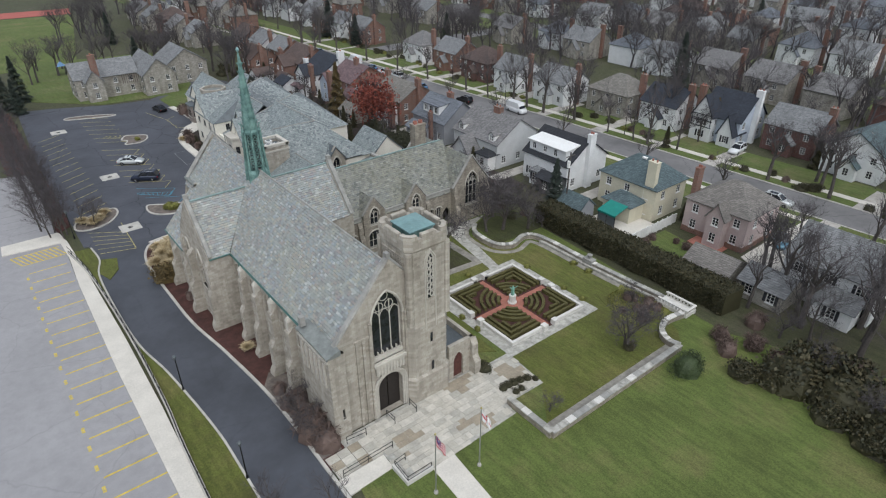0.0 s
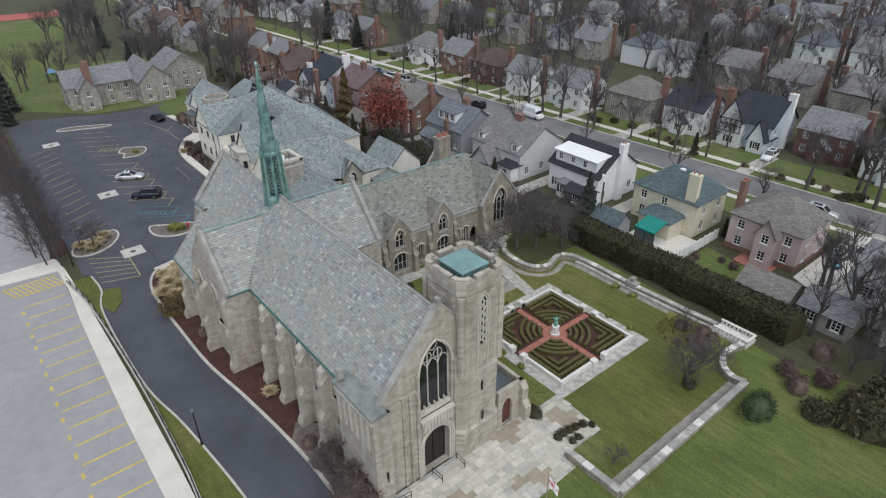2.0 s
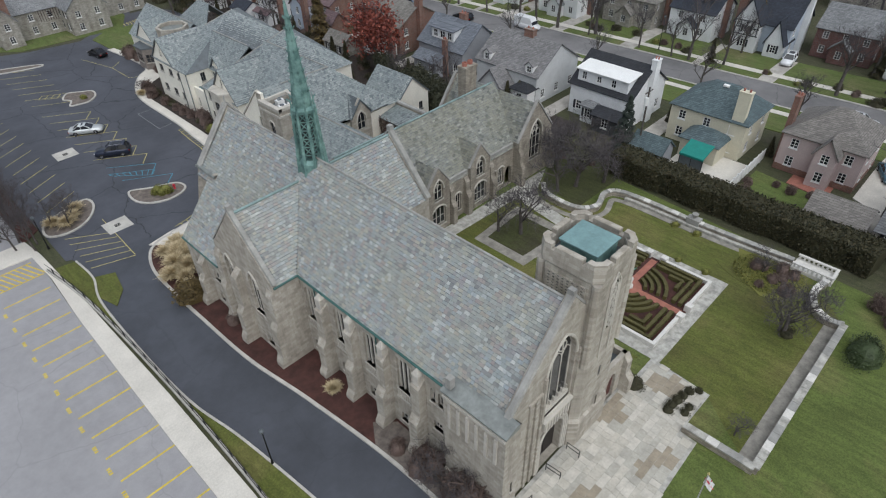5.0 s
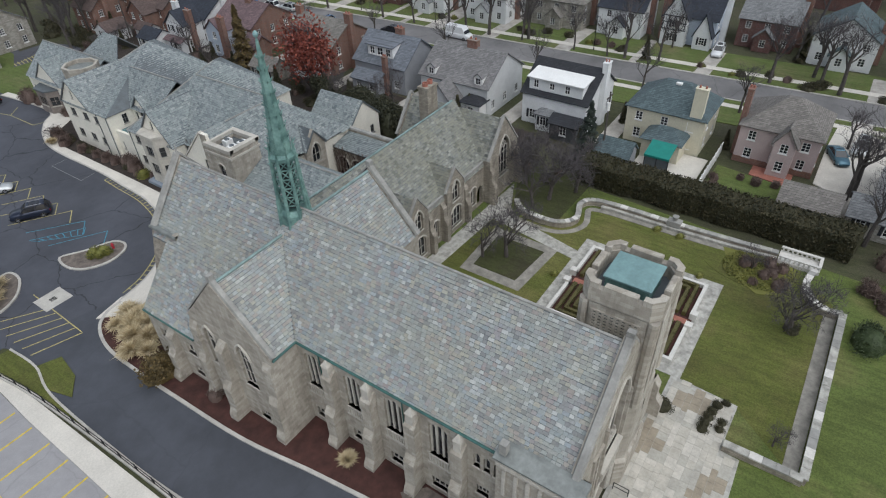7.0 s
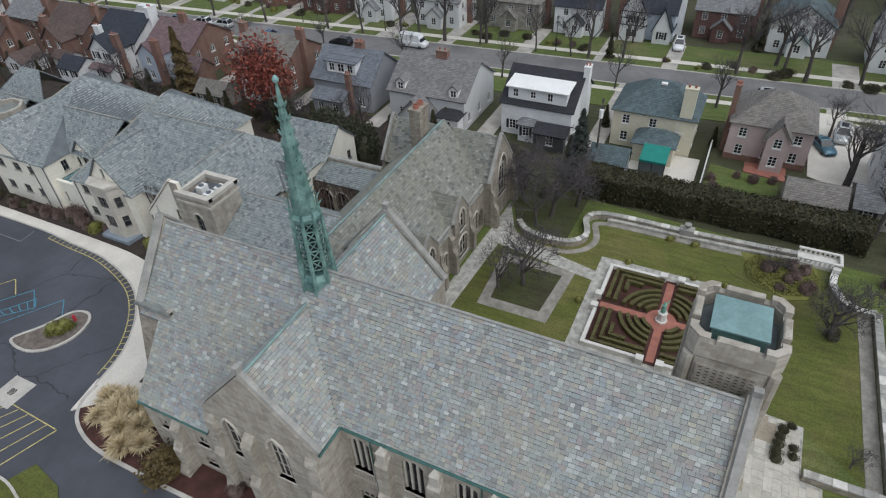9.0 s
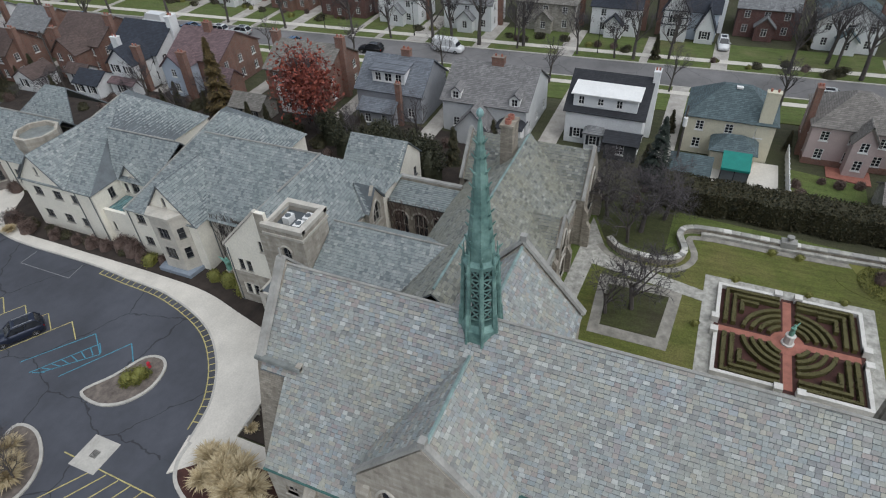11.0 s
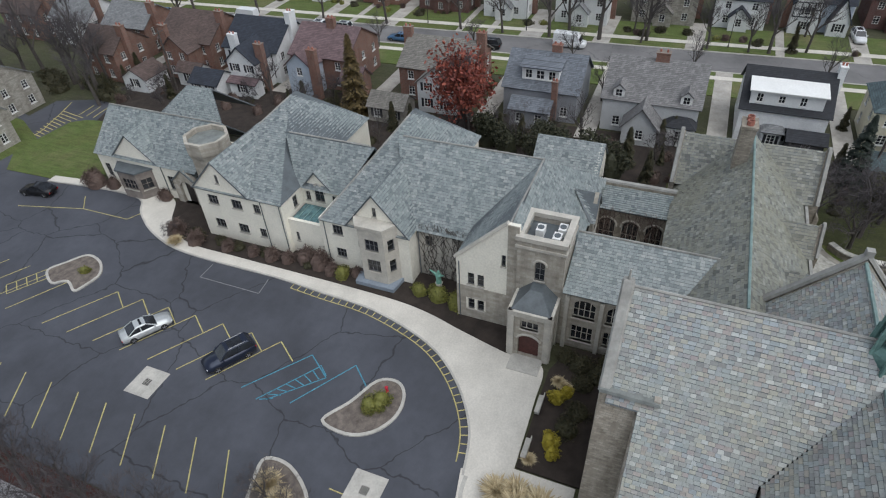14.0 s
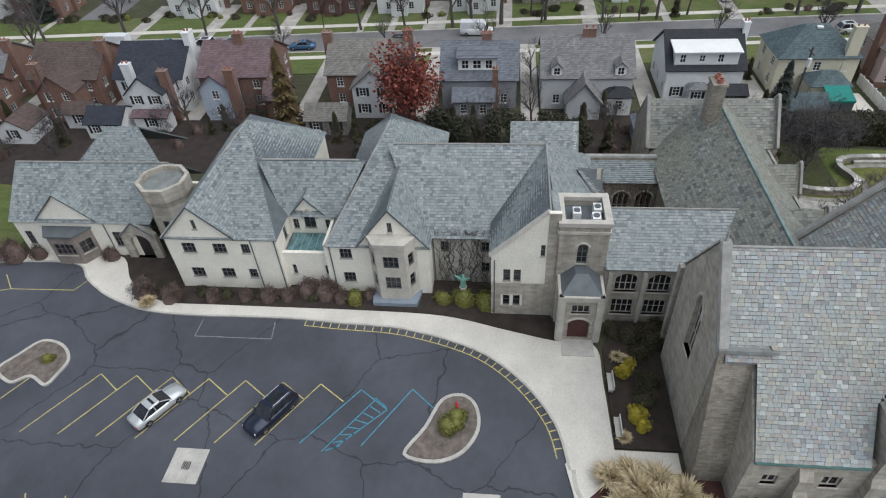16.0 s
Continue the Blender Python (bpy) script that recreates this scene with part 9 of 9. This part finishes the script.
bench(25.6, 87.1, 180), bench(21.2, 87.0, 180), bench(56.5, 90, 90)
hy = thing("fire_hydrant", "red fire hydrant on a planted island", "hydrant", (22.6, 100.0, 0.11))
Mesh().rings([[(22.6 + r * math.cos(a), 100.0 + r * math.sin(a), z) for a in [math.pi / 5 * k for k in range(10)]] for r, z in ((0.18, 0.1), (0.18, 0.18), (0.12, 0.2), (0.12, 0.62), (0.16, 0.64), (0.14, 0.74), (0.05, 0.82))]).ob("barrel", FR, hy)
for s in (-1, 1):
    Mesh().rod((22.6, 100.0, 0.5), (22.6 + 0.22 * s, 100.0, 0.5), 0.06, n=8).ob("outlet", FR, hy)
# bronze figure between the gables, one plain mesh
st = Mesh()
st.rings([[(35.6 + r * math.cos(a), 100.3 + r * math.sin(a), z) for a in [math.pi / 4 * k for k in range(8)]] for r, z in ((0.5, 0.1), (0.5, 0.3), (0.35, 0.4), (0.3, 1.5), (0.4, 1.6))])
tagged(st.ob("pedestal", TRIM), "pale stone pedestal in the hall bed", "pedestal")
st = Mesh()
st.rings([[(35.6 + r * math.cos(a), 100.3 + r * math.sin(a), z) for a in [math.pi / 4 * k for k in range(8)]] for r, z in ((0.3, 1.6), (0.28, 2.2), (0.33, 2.6), (0.15, 2.9), (0.16, 3.1), (0.05, 3.25))])
st.rod((35.6, 100.3, 2.5), (35.1, 99.5, 3.2), 0.22, 0.05, 6).rod((35.6, 100.3, 2.5), (35.5, 101.2, 3.2), 0.22, 0.05, 6)
tagged(st.ob("winged_statue", STATUE), "green bronze winged statue on a stone pedestal", "statue")
# climbing stems on the recessed wall and the cloister
rng = random.Random(12)
for lab, x, ya, yb, top, n, mat in (("bare climbing vine on the hall wall", 37.82, 98.0, 103.0, 6.6, 26, BARK), ("reddish bare vine on the cloister wall", 48.9, 80.3, 87.0, 4.7, 40, REDTWIG)):
    t = thing("climbing_vine", lab, "vine", (x, (ya + yb) / 2, 0))
    m = Mesh()
    for _ in range(n):
        y, z = rng.uniform(ya, yb), 0.05
        while z < top:
            y2, z2 = y + rng.uniform(-0.35, 0.35), z + rng.uniform(0.3, 0.7)
            m.rod((x - rng.uniform(0, 0.1), y, z), (x - rng.uniform(0, 0.1), y2, z2), 0.03, n=4)
            if rng.random() < 0.6:
                m.rod((x - 0.05, y2, z2), (x - 0.1, y2 + rng.uniform(-0.6, 0.6), z2 + rng.uniform(-0.1, 0.5)), 0.018, n=3)
            y, z = y2, z2
    m.ob("vine_growth", mat, t)


def street_light(x, y, h=5.5):
    t = thing("lamp_post", "dark slim lamp post with a lantern head", "lamp post", (x, y, 0), "lamp posts")
    Mesh().rod((x, y, 0), (x, y, h), 0.07, 0.05, 8).ob("post", IRON, t)
    Mesh().rod((x, y, 0), (x, y, 0.5), 0.14, 0.1, 8).ob("base", IRON, t)
    Mesh().rings([[(x + r * math.cos(a), y + r * math.sin(a), z) for a in [math.pi / 4 * k for k in range(8)]] for r, z in ((0.1, h), (0.22, h + 0.35), (0.05, h + 0.55))]).ob("lantern", LEAD, t)


for x, y in ((9.0, 40.0), (8.2, 55), (6.0, 99), (108, 112), (106.8, 132), (109.5, 76)):
    street_light(x, y, 4.2 if x < 20 else 6)
# utility pole with a drum behind the hedge
t = thing("utility_pole", "wooden utility pole with a grey transformer drum", "utility pole", (71.0, 58.4, 0))
Mesh().rod((71.0, 58.4, 0), (71.0, 58.4, 10.5), 0.16, 0.11, 8).ob("pole", BARK, t)
Mesh().rod((70.75, 58.4, 8.0), (70.75, 58.4, 9.1), 0.26, n=10).ob("transformer", WHITE, t)
Mesh().box(70.0, 72.0, 58.33, 58.45, 9.8, 9.92).ob("crossarm", BARK, t)
t = thing("utility_pole", "tall wooden utility pole behind the houses", "utility pole", (66.5, 161, 0))
Mesh().rod((66.5, 161, 0), (66.5, 161, 10.5), 0.15, 0.1, 8).ob("pole", BARK, t)
Mesh().box(65.5, 67.5, 160.95, 161.05, 9.8, 9.92).ob("crossarm", BARK, t)
# white garden fence by the pink house
fe = thing("garden_fence", "white wooden garden fence between two houses", "fence", (75, 45.2, 0))
for i in range(9):
    x = 70.5 + i * 1.3
    Mesh().box(x, x + 1.22, 45.1, 45.18, 0.1, 1.7).ob("panel", WHITE, fe)
    Mesh().box(x - 0.07, x + 0.05, 45.05, 45.23, 0, 1.85).ob("post", WHITE, fe)
# garden urn on its plinth
ur = thing("stone_urn", "dark stone plinth with an urn against the garden wall", "urn", (62.0, 45.0, 0))
Mesh().box(60.7, 61.7, 44.3, 45.9, 0.05, 1.15).ob("plinth", COPING, ur)
Mesh().rings([[(61.2 + r * math.cos(a), 45.1 + r * math.sin(a), z) for a in [math.pi / 5 * k for k in range(10)]] for r, z in ((0.2, 1.1), (0.12, 1.25), (0.34, 1.5), (0.4, 1.75), (0.3, 1.78))]).ob("bowl", COPING, ur)
# play frame on the manor lawn
pl = thing("play_frame", "blue and yellow play frame on the grass", "playground", (24, 212, 0))
for x, y in ((23, 211), (25, 211), (23, 213), (25, 213)):
    Mesh().rod((x, y, 0), (x, y, 2.6), 0.08, n=6).ob("post", BARK, pl)
Mesh().rings([[(22.8, 210.8, 2.6), (25.2, 210.8, 2.6), (25.2, 213.2, 2.6), (22.8, 213.2, 2.6)], [(24, 212, 3.8), (24.05, 212, 3.8), (24.05, 212.05, 3.8), (24, 212.05, 3.8)]]).ob("canopy", BLUEP, pl)
Mesh().extrude([(25, 211.5, 1.5), (28.2, 211.5, 0.15), (28.2, 211.5, 0.25), (25, 211.5, 1.65)], (0, 0.7, 0)).ob("slide", YELLOWWEST, pl)
